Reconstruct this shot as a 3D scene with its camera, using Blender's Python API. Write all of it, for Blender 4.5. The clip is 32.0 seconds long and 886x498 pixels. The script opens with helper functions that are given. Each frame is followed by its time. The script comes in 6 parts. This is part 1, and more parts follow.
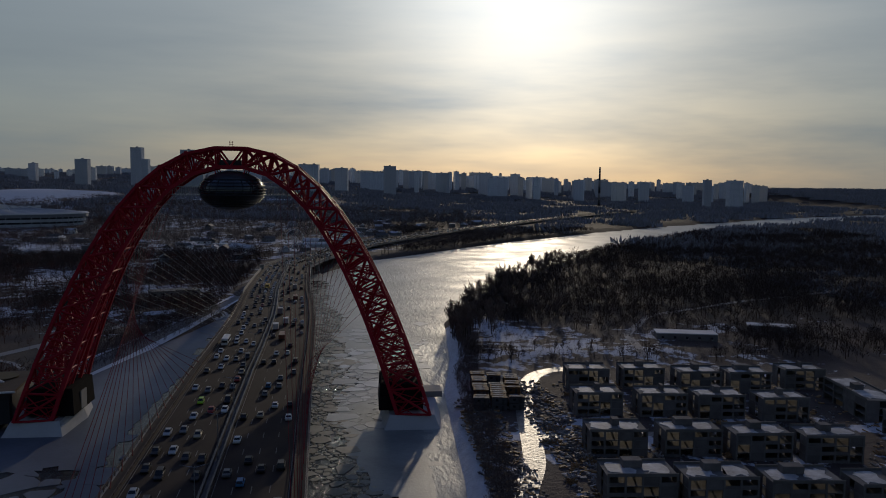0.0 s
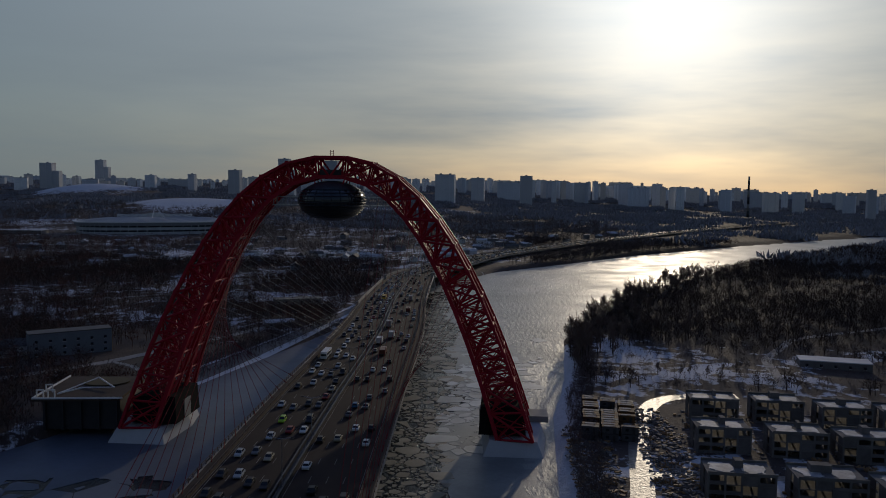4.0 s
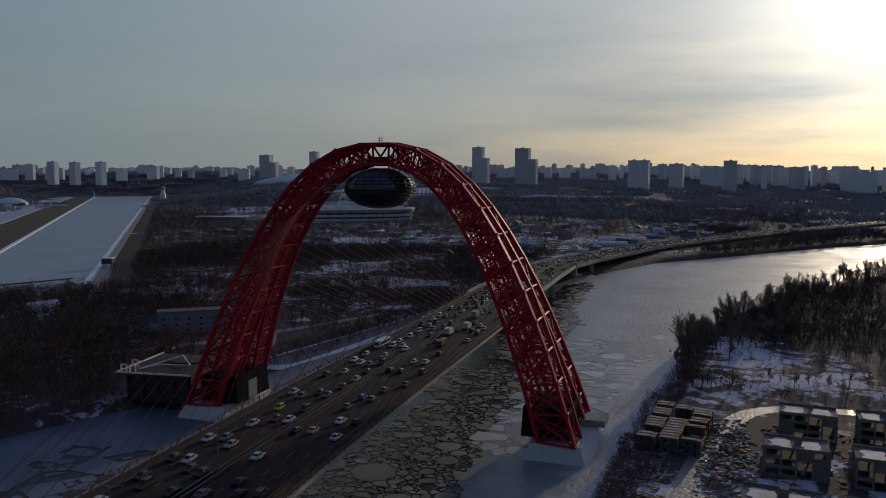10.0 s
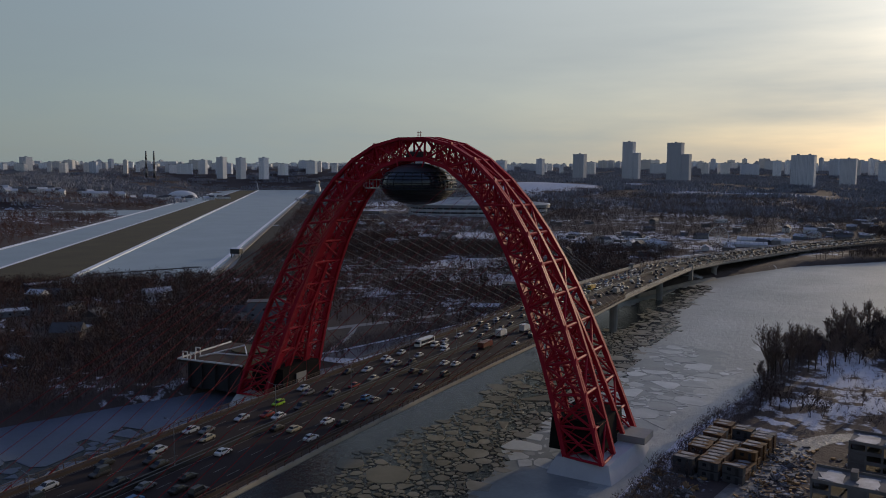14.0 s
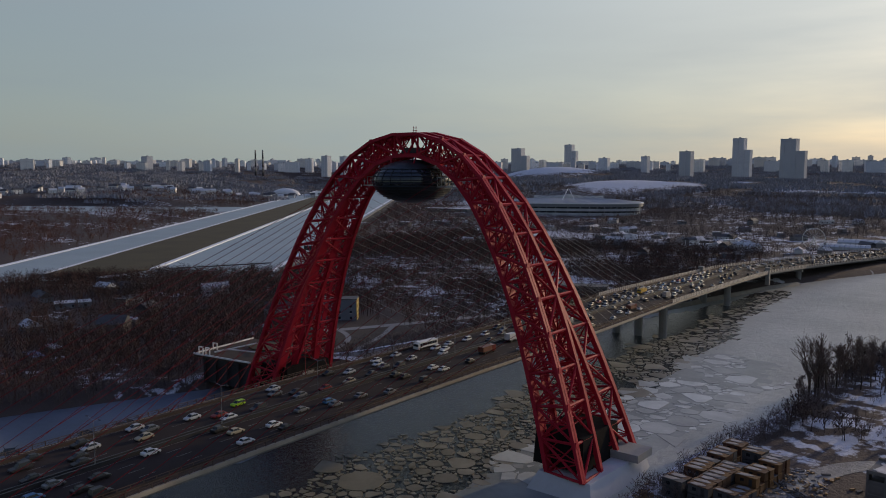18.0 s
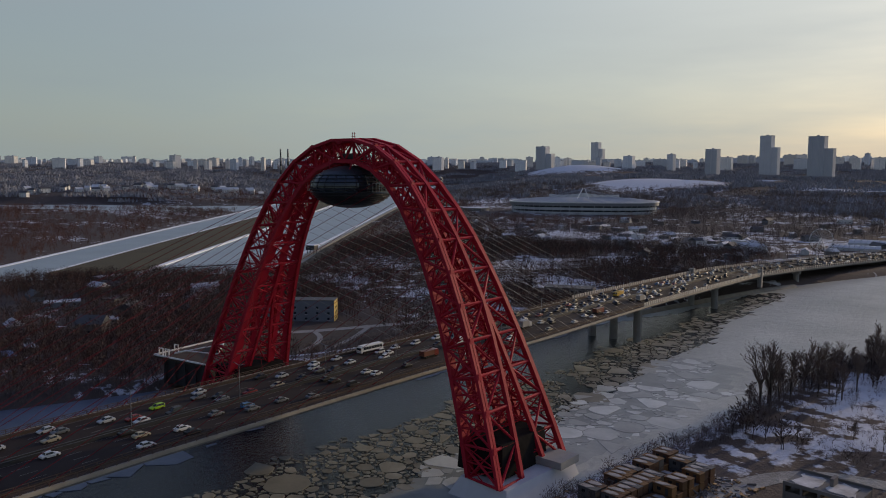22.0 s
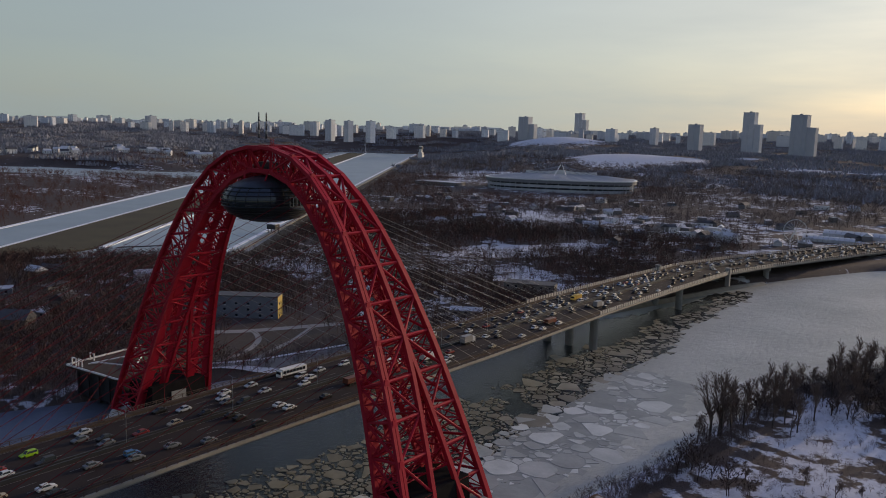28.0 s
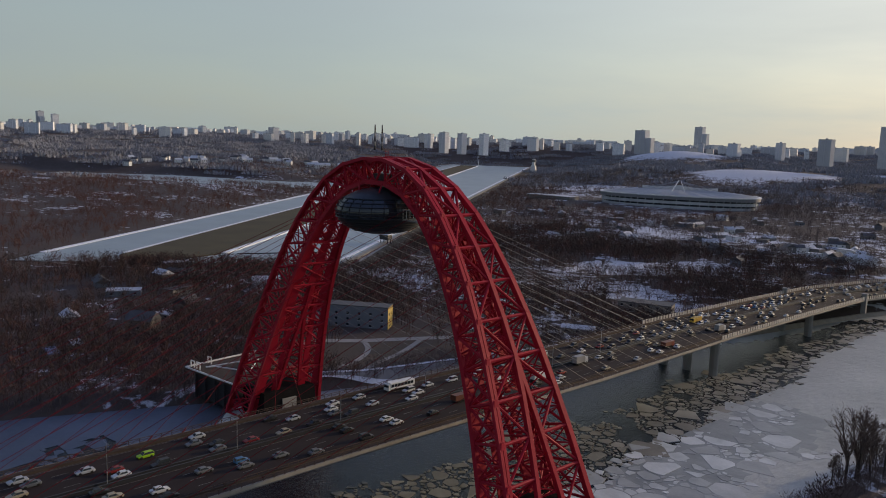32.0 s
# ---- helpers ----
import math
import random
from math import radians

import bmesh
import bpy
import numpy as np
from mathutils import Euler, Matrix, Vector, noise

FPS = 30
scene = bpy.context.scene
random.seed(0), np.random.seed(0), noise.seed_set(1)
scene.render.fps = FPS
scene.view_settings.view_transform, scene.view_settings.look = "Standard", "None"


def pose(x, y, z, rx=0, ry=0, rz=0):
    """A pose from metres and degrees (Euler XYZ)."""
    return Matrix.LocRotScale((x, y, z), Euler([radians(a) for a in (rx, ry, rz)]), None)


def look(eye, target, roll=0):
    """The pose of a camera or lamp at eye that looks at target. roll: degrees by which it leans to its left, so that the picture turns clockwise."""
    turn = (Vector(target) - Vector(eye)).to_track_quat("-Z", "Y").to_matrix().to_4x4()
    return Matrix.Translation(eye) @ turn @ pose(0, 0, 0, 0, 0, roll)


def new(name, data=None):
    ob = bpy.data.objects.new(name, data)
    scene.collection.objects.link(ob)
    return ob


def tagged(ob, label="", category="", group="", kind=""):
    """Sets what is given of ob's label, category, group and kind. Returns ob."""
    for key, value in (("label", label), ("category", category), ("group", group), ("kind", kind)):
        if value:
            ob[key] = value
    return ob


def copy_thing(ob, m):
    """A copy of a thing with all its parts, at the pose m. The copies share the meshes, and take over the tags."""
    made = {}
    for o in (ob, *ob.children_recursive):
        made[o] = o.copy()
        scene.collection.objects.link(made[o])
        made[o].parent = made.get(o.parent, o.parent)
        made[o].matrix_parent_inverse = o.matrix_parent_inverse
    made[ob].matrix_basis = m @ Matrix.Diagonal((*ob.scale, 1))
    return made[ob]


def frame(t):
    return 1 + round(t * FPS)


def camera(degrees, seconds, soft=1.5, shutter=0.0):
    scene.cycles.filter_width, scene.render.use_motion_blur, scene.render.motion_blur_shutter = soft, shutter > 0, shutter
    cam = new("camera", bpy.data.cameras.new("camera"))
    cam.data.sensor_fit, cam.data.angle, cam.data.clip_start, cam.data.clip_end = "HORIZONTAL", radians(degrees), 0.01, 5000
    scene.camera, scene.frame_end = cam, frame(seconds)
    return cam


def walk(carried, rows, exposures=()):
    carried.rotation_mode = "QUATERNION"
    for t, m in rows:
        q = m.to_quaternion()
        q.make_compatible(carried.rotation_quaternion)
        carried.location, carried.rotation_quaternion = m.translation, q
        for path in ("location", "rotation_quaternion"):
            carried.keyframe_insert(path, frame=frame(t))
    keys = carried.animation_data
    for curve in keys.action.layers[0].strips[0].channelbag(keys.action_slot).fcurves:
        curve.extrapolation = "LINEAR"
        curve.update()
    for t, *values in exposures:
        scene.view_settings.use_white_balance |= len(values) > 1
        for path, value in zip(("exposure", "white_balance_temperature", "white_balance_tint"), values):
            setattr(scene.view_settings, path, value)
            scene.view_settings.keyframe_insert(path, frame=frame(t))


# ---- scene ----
import collections

cam = camera(58.4, 32.0, soft=1.0)
PATH = [
    (0, (49.233, -308.82, 94.349), (49.437, -306.838, 94.174), 0.7),
    (0.5, (49.66, -303.672, 94.487), (49.861, -301.69, 94.313), 0.8),
    (1, (50.503, -298.45, 94.525), (50.676, -296.465, 94.355), 0.8),
    (1.5, (51.978, -294.509, 94.367), (52.087, -292.518, 94.204), 0.7),
    (2, (53.421, -292.111, 94.393), (53.465, -290.117, 94.234), 0.8),
    (2.5, (55.195, -291.045, 94.297), (55.178, -289.051, 94.14), 0.8),
    (3, (57.58, -291.3, 94.425), (57.505, -289.307, 94.27), 0.7),
    (3.5, (59.848, -291.33, 94.558), (59.732, -289.339, 94.404), 0.7),
    (5.5, (75.423, -286.995, 94.421), (75.205, -285.013, 94.261), 0.4),
    (6, (79.789, -284.621, 94.412), (79.54, -282.644, 94.248), 0.2),
    (6.5, (84.433, -282.408, 94.347), (84.15, -280.436, 94.178), 0.1),
    (7, (89.037, -280.354, 94.467), (88.717, -278.388, 94.292), 0.2),
    (7.5, (93.415, -277.897, 94.594), (93.054, -275.938, 94.416), 0.2),
    (8, (98.072, -275.752, 94.637), (97.663, -273.803, 94.455), 0.3),
    (8.5, (102.861, -273.939, 94.369), (102.397, -272.002, 94.186), 0.4),
    (9, (107.805, -271.564, 94.273), (107.28, -269.643, 94.088), 0.4),
    (9.5, (112.29, -269.583, 94.339), (111.702, -267.681, 94.153), 0.2),
    (10, (117.002, -267.591, 94.502), (116.349, -265.71, 94.313), 0.1),
    (10.5, (121.726, -265.429, 94.582), (121.009, -263.572, 94.391), -0.0),
    (11, (126.672, -262.989, 94.593), (125.897, -261.156, 94.4), -0.1),
    (11.5, (131.273, -259.415, 94.561), (130.444, -257.605, 94.367), -0.2),
    (12, (135.75, -255.647, 94.628), (134.875, -253.859, 94.433), -0.2),
    (12.5, (140.224, -251.678, 94.64), (139.308, -249.911, 94.444), -0.2),
    (13, (144.317, -248.121, 94.736), (143.368, -246.371, 94.538), -0.1),
    (13.5, (147.934, -244.245, 94.579), (146.954, -242.513, 94.38), 0.1),
    (14, (151.645, -240.694, 94.701), (150.635, -238.979, 94.499), 0.2),
    (14.5, (155.083, -236.574, 94.443), (154.043, -234.878, 94.238), 0.4),
    (16.5, (168.296, -220.881, 94.197), (167.136, -219.265, 93.988), 0.6),
    (17, (171.558, -216.518, 94.228), (170.37, -214.924, 94.019), 0.4),
    (17.5, (175.035, -212.793, 94.367), (173.819, -211.218, 94.159), 0.2),
    (18, (178.482, -209.17, 94.213), (177.245, -207.612, 94.006), 0.1),
    (18.5, (181.79, -206.251, 94.38), (180.536, -204.708, 94.172), -0.0),
    (19, (184.69, -203.118, 94.397), (183.421, -201.586, 94.187), 0.1),
    (19.5, (187.468, -200.209, 94.402), (186.19, -198.686, 94.191), 0.1),
    (20, (190.599, -197.543, 94.669), (189.313, -196.027, 94.456), 0.2),
    (20.5, (193.898, -195.281, 94.872), (192.607, -193.769, 94.658), 0.2),
    (21, (196.649, -192.855, 95.593), (195.355, -191.345, 95.377), 0.3),
    (21.5, (200.5, -191.318, 95.958), (199.204, -189.81, 95.744), 0.2),
    (22, (204.009, -189.396, 96.941), (202.711, -187.89, 96.728), 0.0),
    (22.5, (206.606, -188.206, 98.517), (205.311, -186.697, 98.304), 0.0),
    (23, (207.435, -186.665, 100.685), (206.145, -185.152, 100.471), 0.3),
    (23.5, (207.93, -183.692, 102.897), (206.639, -182.179, 102.688), 0.5),
    (24, (207.431, -178.653, 104.994), (206.133, -177.146, 104.785), 0.5),
    (24.5, (206.917, -175.119, 106.512), (205.615, -173.616, 106.302), 0.6),
    (26.5, (201.755, -160.654, 112.049), (200.453, -159.157, 111.795), 1.2),
    (27, (200.83, -159.081, 112.212), (199.541, -157.578, 111.938), 1.3),
    (27.5, (200.448, -158.458, 112.101), (199.175, -156.944, 111.81), 1.4),
    (28, (200.584, -157.943, 112.292), (199.326, -156.418, 111.992), 1.5),
    (28.5, (199.786, -157.451, 112.157), (198.526, -155.927, 111.858), 1.8),
    (29, (199.341, -157.836, 111.471), (198.021, -156.362, 111.18), 1.8),
    (29.5, (199.815, -159.517, 111.044), (198.426, -158.106, 110.762), 1.6),
    (30, (199.799, -159.165, 111.719), (198.374, -157.788, 111.442), 1.7),
    (30.5, (198.699, -156.91, 112.613), (197.263, -155.545, 112.336), 1.9),
    (31, (196.616, -155.296, 112.426), (195.172, -153.939, 112.148), 1.9),
    (31.5, (196.294, -154.423, 112.417), (194.84, -153.078, 112.139), 1.9),
    (32, (195.411, -153.801, 112.178), (193.949, -152.464, 111.901), 1.9),
]
walk(cam, [(t, look(eye, target, roll)) for t, eye, target, roll in PATH], [(0, -0.84, 5850, 9), (6, -0.78, 5850, 9), (10, -0.4, 6100, 10), (14, 0.1, 6450, 11), (20, 0.39, 6750, 12), (28, 0.54, 6900, 12), (32, 0.68, 6950, 12)])

# ---------------------------------------------------------------- light
SUN_AZ, SUN_EL = radians(11.5), radians(11.0)
SUN_DIR = Vector((math.sin(SUN_AZ) * math.cos(SUN_EL), math.cos(SUN_AZ) * math.cos(SUN_EL), math.sin(SUN_EL)))

world = bpy.data.worlds.new("winter_sky")
scene.world = world
world.use_nodes = True
wn, wl = world.node_tree.nodes, world.node_tree.links
wn.clear()
sky = wn.new("ShaderNodeTexSky")
sky.sky_type = "NISHITA"
sky.sun_disc = False
sky.sun_elevation, sky.sun_rotation = SUN_EL, SUN_AZ
sky.altitude, sky.air_density, sky.dust_density, sky.ozone_density = 150, 1.0, 1.5, 1.5
coord = wn.new("ShaderNodeTexCoord")
# thin high cloud: streaks that whiten the sky
squash = wn.new("ShaderNodeMapping")
squash.inputs["Scale"].default_value = (1.2, 2.2, 9.0)
wl.new(coord.outputs["Generated"], squash.inputs["Vector"])
cloud = wn.new("ShaderNodeTexNoise")
cloud.inputs["Scale"].default_value, cloud.inputs["Detail"].default_value = 1.6, 5.0
cloud.inputs["Roughness"].default_value = 0.55
wl.new(squash.outputs["Vector"], cloud.inputs["Vector"])
cloud_ramp = wn.new("ShaderNodeMapRange")
cloud_ramp.inputs["From Min"].default_value, cloud_ramp.inputs["From Max"].default_value = 0.38, 0.72
cloud_ramp.inputs["To Min"].default_value, cloud_ramp.inputs["To Max"].default_value = 0.78, 0.99
wl.new(cloud.outputs["Fac"], cloud_ramp.inputs["Value"])
# veil of cloud, brighter towards the sun
dot = wn.new("ShaderNodeVectorMath")
dot.operation = "DOT_PRODUCT"
dot.inputs[1].default_value = SUN_DIR
wl.new(coord.outputs["Generated"], dot.inputs[0])
near_sun = wn.new("ShaderNodeMapRange")
near_sun.inputs["From Min"].default_value, near_sun.inputs["From Max"].default_value = 0.15, 1.0
# the sky falls off away from the sun
away = wn.new("ShaderNodeMapRange")
away.inputs["From Min"].default_value, away.inputs["From Max"].default_value = -1.0, 0.5
away.inputs["To Min"].default_value, away.inputs["To Max"].default_value = 0.58, 1.0
wl.new(dot.outputs["Value"], away.inputs["Value"])
wl.new(dot.outputs["Value"], near_sun.inputs["Value"])
glow = wn.new("ShaderNodeMath")
glow.operation = "POWER"
glow.inputs[1].default_value = 58.0
wl.new(near_sun.outputs["Result"], glow.inputs[0])
glow_mid = wn.new("ShaderNodeMath")
glow_mid.operation = "POWER"
glow_mid.inputs[1].default_value = 2.9
wl.new(near_sun.outputs["Result"], glow_mid.inputs[0])
veil_low = wn.new("ShaderNodeMix")
veil_low.data_type = "RGBA"
veil_low.inputs["A"].default_value = (2.35, 2.95, 3.4, 1)
veil_low.inputs["B"].default_value = (6.3, 6.65, 6.5, 1)
wl.new(glow_mid.outputs["Value"], veil_low.inputs["Factor"])
halo = wn.new("ShaderNodeMix")
halo.data_type, halo.blend_type = "RGBA", "ADD"
halo.inputs["B"].default_value = (11.5, 11.2, 10.4, 1)
wl.new(glow.outputs["Value"], halo.inputs["Factor"])
wl.new(veil_low.outputs["Result"], halo.inputs["A"])
up = wn.new("ShaderNodeSeparateXYZ")
wl.new(coord.outputs["Generated"], up.inputs["Vector"])
# creamy light low over the horizon
low = wn.new("ShaderNodeMapRange")
low.inputs["From Min"].default_value, low.inputs["From Max"].default_value = -0.02, 0.24
low.inputs["To Min"].default_value, low.inputs["To Max"].default_value = 0.85, 0.0
wl.new(up.outputs["Z"], low.inputs["Value"])
creamy = wn.new("ShaderNodeMix")
creamy.data_type, creamy.blend_type = "RGBA", "MULTIPLY"
haze_tone = wn.new("ShaderNodeMix")
haze_tone.data_type = "RGBA"
haze_tone.inputs["A"].default_value, haze_tone.inputs["B"].default_value = (0.98, 0.96, 0.83, 1), (0.27, 0.275, 0.28, 1)
wl.new(glow_mid.outputs["Value"], haze_tone.inputs["Factor"])
wl.new(haze_tone.outputs["Result"], creamy.inputs["B"])
wl.new(low.outputs["Result"], creamy.inputs["Factor"])
wl.new(halo.outputs["Result"], creamy.inputs["A"])
thin = wn.new("ShaderNodeMapRange")
thin.inputs["From Min"].default_value, thin.inputs["From Max"].default_value = 0.24, 0.7
thin.inputs["To Min"].default_value, thin.inputs["To Max"].default_value = 0.0, 1.0
wl.new(up.outputs["Z"], thin.inputs["Value"])
thinned = wn.new("ShaderNodeMix")
thinned.data_type, thinned.blend_type = "RGBA", "MULTIPLY"
thinned.inputs["Factor"].default_value = 1.0
wl.new(creamy.outputs["Result"], thinned.inputs["A"])
zenith = wn.new("ShaderNodeMix")
zenith.data_type = "RGBA"
zenith.inputs["A"].default_value, zenith.inputs["B"].default_value = (1, 1, 1, 1), (0.36, 0.42, 0.84, 1)
wl.new(thin.outputs["Result"], zenith.inputs["Factor"])
wl.new(zenith.outputs["Result"], thinned.inputs["B"])
dimmed = wn.new("ShaderNodeMix")
dimmed.data_type, dimmed.blend_type = "RGBA", "MULTIPLY"
dimmed.inputs["Factor"].default_value = 1.0
wl.new(thinned.outputs["Result"], dimmed.inputs["A"])
wl.new(away.outputs["Result"], dimmed.inputs["B"])
mix_sky = wn.new("ShaderNodeMix")
mix_sky.data_type = "RGBA"
wl.new(cloud_ramp.outputs["Result"], mix_sky.inputs["Factor"])
wl.new(sky.outputs["Color"], mix_sky.inputs["A"])
wl.new(dimmed.outputs["Result"], mix_sky.inputs["B"])
background = wn.new("ShaderNodeBackground")
background.inputs["Strength"].default_value = 0.1
wl.new(mix_sky.outputs["Result"], background.inputs["Color"])
world_out = wn.new("ShaderNodeOutputWorld")
wl.new(background.outputs["Background"], world_out.inputs["Surface"])

sun_data = bpy.data.lights.new("sun", "SUN")
sun_data.energy, sun_data.angle, sun_data.color = 1.7, radians(1.2), (1.0, 0.78, 0.52)
sun_lamp = new("sun", sun_data)
sun_lamp.matrix_world = look(SUN_DIR * 500, (0, 0, 0))


# ---------------------------------------------------------------- materials
def material(name, colour, rough=0.7, metal=0.0, other=None, scale=0.3, fine=4.0, bump=0.0, bump_size=1.0, per_object=0.0, spec=0.3, island=0.0):
    """A surface with variation at two scales between colour and other."""
    m = bpy.data.materials.new(name)
    m.use_nodes = True
    nt = m.node_tree
    bsdf = nt.nodes["Principled BSDF"]
    bsdf.inputs["Roughness"].default_value = rough
    bsdf.inputs["Metallic"].default_value = metal
    bsdf.inputs["Specular IOR Level"].default_value = spec
    other = other or tuple(c * 0.72 for c in colour)
    geo = nt.nodes.new("ShaderNodeNewGeometry")
    big, small = nt.nodes.new("ShaderNodeTexNoise"), nt.nodes.new("ShaderNodeTexNoise")
    big.inputs["Scale"].default_value, big.inputs["Detail"].default_value = scale, 4
    small.inputs["Scale"].default_value, small.inputs["Detail"].default_value = fine, 3
    nt.links.new(geo.outputs["Position"], big.inputs["Vector"])
    nt.links.new(geo.outputs["Position"], small.inputs["Vector"])
    blend = nt.nodes.new("ShaderNodeMath")
    blend.operation = "MULTIPLY_ADD"
    blend.inputs[1].default_value = 0.4
    nt.links.new(small.outputs["Fac"], blend.inputs[0])
    scaled = nt.nodes.new("ShaderNodeMapRange")
    scaled.inputs["From Min"].default_value, scaled.inputs["From Max"].default_value = 0.3, 0.7
    scaled.inputs["To Max"].default_value = 0.6
    nt.links.new(big.outputs["Fac"], scaled.inputs["Value"])
    nt.links.new(scaled.outputs["Result"], blend.inputs[2])
    mix = nt.nodes.new("ShaderNodeMix")
    mix.data_type = "RGBA"
    mix.inputs["A"].default_value, mix.inputs["B"].default_value = (*colour, 1), (*other, 1)
    nt.links.new(blend.outputs["Value"], mix.inputs["Factor"])
    last = mix.outputs["Result"]
    if per_object:
        info = nt.nodes.new("ShaderNodeObjectInfo")
        vary = nt.nodes.new("ShaderNodeMapRange")
        vary.inputs["To Min"].default_value, vary.inputs["To Max"].default_value = 1 - per_object, 1 + per_object
        nt.links.new(info.outputs["Random"], vary.inputs["Value"])
        hsv = nt.nodes.new("ShaderNodeHueSaturation")
        nt.links.new(vary.outputs["Result"], hsv.inputs["Value"])
        nt.links.new(last, hsv.inputs["Color"])
        last = hsv.outputs["Color"]
    if island:
        vary = nt.nodes.new("ShaderNodeMapRange")
        vary.inputs["To Min"].default_value, vary.inputs["To Max"].default_value = 1 - island, 1 + island
        nt.links.new(geo.outputs["Random Per Island"], vary.inputs["Value"])
        hsv = nt.nodes.new("ShaderNodeHueSaturation")
        nt.links.new(vary.outputs["Result"], hsv.inputs["Value"])
        nt.links.new(last, hsv.inputs["Color"])
        last = hsv.outputs["Color"]
    nt.links.new(last, bsdf.inputs["Base Color"])
    if bump:
        bn = nt.nodes.new("ShaderNodeTexNoise")
        bn.inputs["Scale"].default_value, bn.inputs["Detail"].default_value = 1.0 / bump_size, 5
        nt.links.new(geo.outputs["Position"], bn.inputs["Vector"])
        bp = nt.nodes.new("ShaderNodeBump")
        bp.inputs["Strength"].default_value, bp.inputs["Distance"].default_value = bump, bump_size * 0.3
        nt.links.new(bn.outputs["Fac"], bp.inputs["Height"])
        nt.links.new(bp.outputs["Normal"], bsdf.inputs["Normal"])
    return m


RED = material("red_paint", (0.41, 0.018, 0.036), 0.55, 0.0, (0.29, 0.012, 0.026), 0.15, 3.0, spec=0.12)
RED_DARK = material("red_paint_inner", (0.41, 0.013, 0.033), 0.55, 0.0, (0.29, 0.01, 0.023), 0.2, 3.0, spec=0.12)
CABLE = material("cable_sheath_red", (0.16, 0.012, 0.018), 0.6, 0.0, spec=0.05)
# lit copy of the stay colour: sun on the cables painted in
CABLE_SUNLIT = material("cable_sheath_sunlit", (0.36, 0.33, 0.29), 0.5, 0.0)
ASPHALT = material("asphalt", (0.044, 0.033, 0.030), 0.85, 0.0, (0.024, 0.018, 0.017), 0.08, 1.2, 0.2, 0.3, spec=0.12)
CONCRETE = material("concrete", (0.34, 0.33, 0.31), 0.8, 0.0, (0.22, 0.215, 0.2), 0.12, 1.5, 0.3, 0.5)
CONCRETE_DARK = material("concrete_raw", (0.22, 0.21, 0.20), 0.85, 0.0, (0.11, 0.105, 0.10), 0.15, 1.0, 0.3, 0.5, spec=0.06)
WALKWAY = material("worn_walkway", (0.085, 0.062, 0.05), 0.85, 0.0, (0.045, 0.034, 0.028), 0.2, 1.4, spec=0.15)
RAIL = material("brown_railing", (0.12, 0.075, 0.055), 0.7, 0.0, (0.06, 0.04, 0.03), 0.3, 2.0)
KERB = material("pale_kerb", (0.36, 0.32, 0.26), 0.75, 0.0, (0.22, 0.195, 0.16), 0.2, 1.0)
WHITE = material("white_paint", (0.75, 0.75, 0.74), 0.5, 0.0, (0.6, 0.6, 0.6), 0.3, 2.0)
LINE = material("road_marking", (0.24, 0.23, 0.21), 0.8, 0.0, (0.09, 0.085, 0.08), 0.6, 3.0)
STEEL = material("galvanised_steel", (0.45, 0.46, 0.47), 0.4, 0.8)
DARK_STEEL = material("dark_steel", (0.06, 0.06, 0.065), 0.5, 0.5)
POD_GLASS = material("tinted_pod_glass", (0.012, 0.02, 0.026), 0.08, 0.0, (0.02, 0.03, 0.036), 0.2, 1.0, spec=0.7)
POD_PANEL = material("pod_panel", (0.05, 0.06, 0.065), 0.35, 0.4, (0.03, 0.035, 0.04), 0.2, 1.0)
WINDOW = material("window_glass", (0.02, 0.025, 0.03), 0.18, 0.0, spec=0.45)
SNOW = material("snow", (0.80, 0.82, 0.86), 0.8, 0.0, (0.68, 0.70, 0.74), 0.06, 0.6, 0.4, 1.5)
DIRTY_SNOW = material("dirty_snow", (0.42, 0.41, 0.41), 0.85, 0.0, (0.18, 0.15, 0.12), 0.25, 1.2, 0.4, 0.8)
BARK = material("bark", (0.075, 0.058, 0.046), 0.9, 0.0, (0.04, 0.032, 0.027), 0.4, 2.0)
TWIGS = material("bare_twigs", (0.085, 0.062, 0.054), 0.9, 0.0, (0.05, 0.038, 0.035), 0.012, 0.12, spec=0.1)
CROWN = material("tree_crown_twigs", (0.19, 0.148, 0.124), 0.9, 0.0, (0.12, 0.09, 0.078), 0.2, 1.2, spec=0.1)
TWIGS_RED = material("reddish_twigs", (0.17, 0.085, 0.068), 0.9, 0.0, (0.085, 0.048, 0.041), 0.015, 0.12, spec=0.1)
MUD = material("wet_mud", (0.11, 0.085, 0.06), 0.4, 0.0, (0.06, 0.045, 0.034), 0.3, 2.0, 0.6, 0.6)
GRASS = material("dead_grass", (0.085, 0.07, 0.034), 0.9, 0.0, (0.055, 0.046, 0.027), 0.03, 0.4)


# ---------------------------------------------------------------- mesh helpers
def mesh_of(name, verts, faces, mat=None, smooth=False):
    me = bpy.data.meshes.new(name)
    me.from_pydata([tuple(v) for v in verts], [], [tuple(f) for f in faces])
    if mat:
        for one in (mat if isinstance(mat, (list, tuple)) else [mat]):
            me.materials.append(one)
    if smooth:
        me.polygons.foreach_set("use_smooth", [True] * len(me.polygons))
    me.update()
    return me


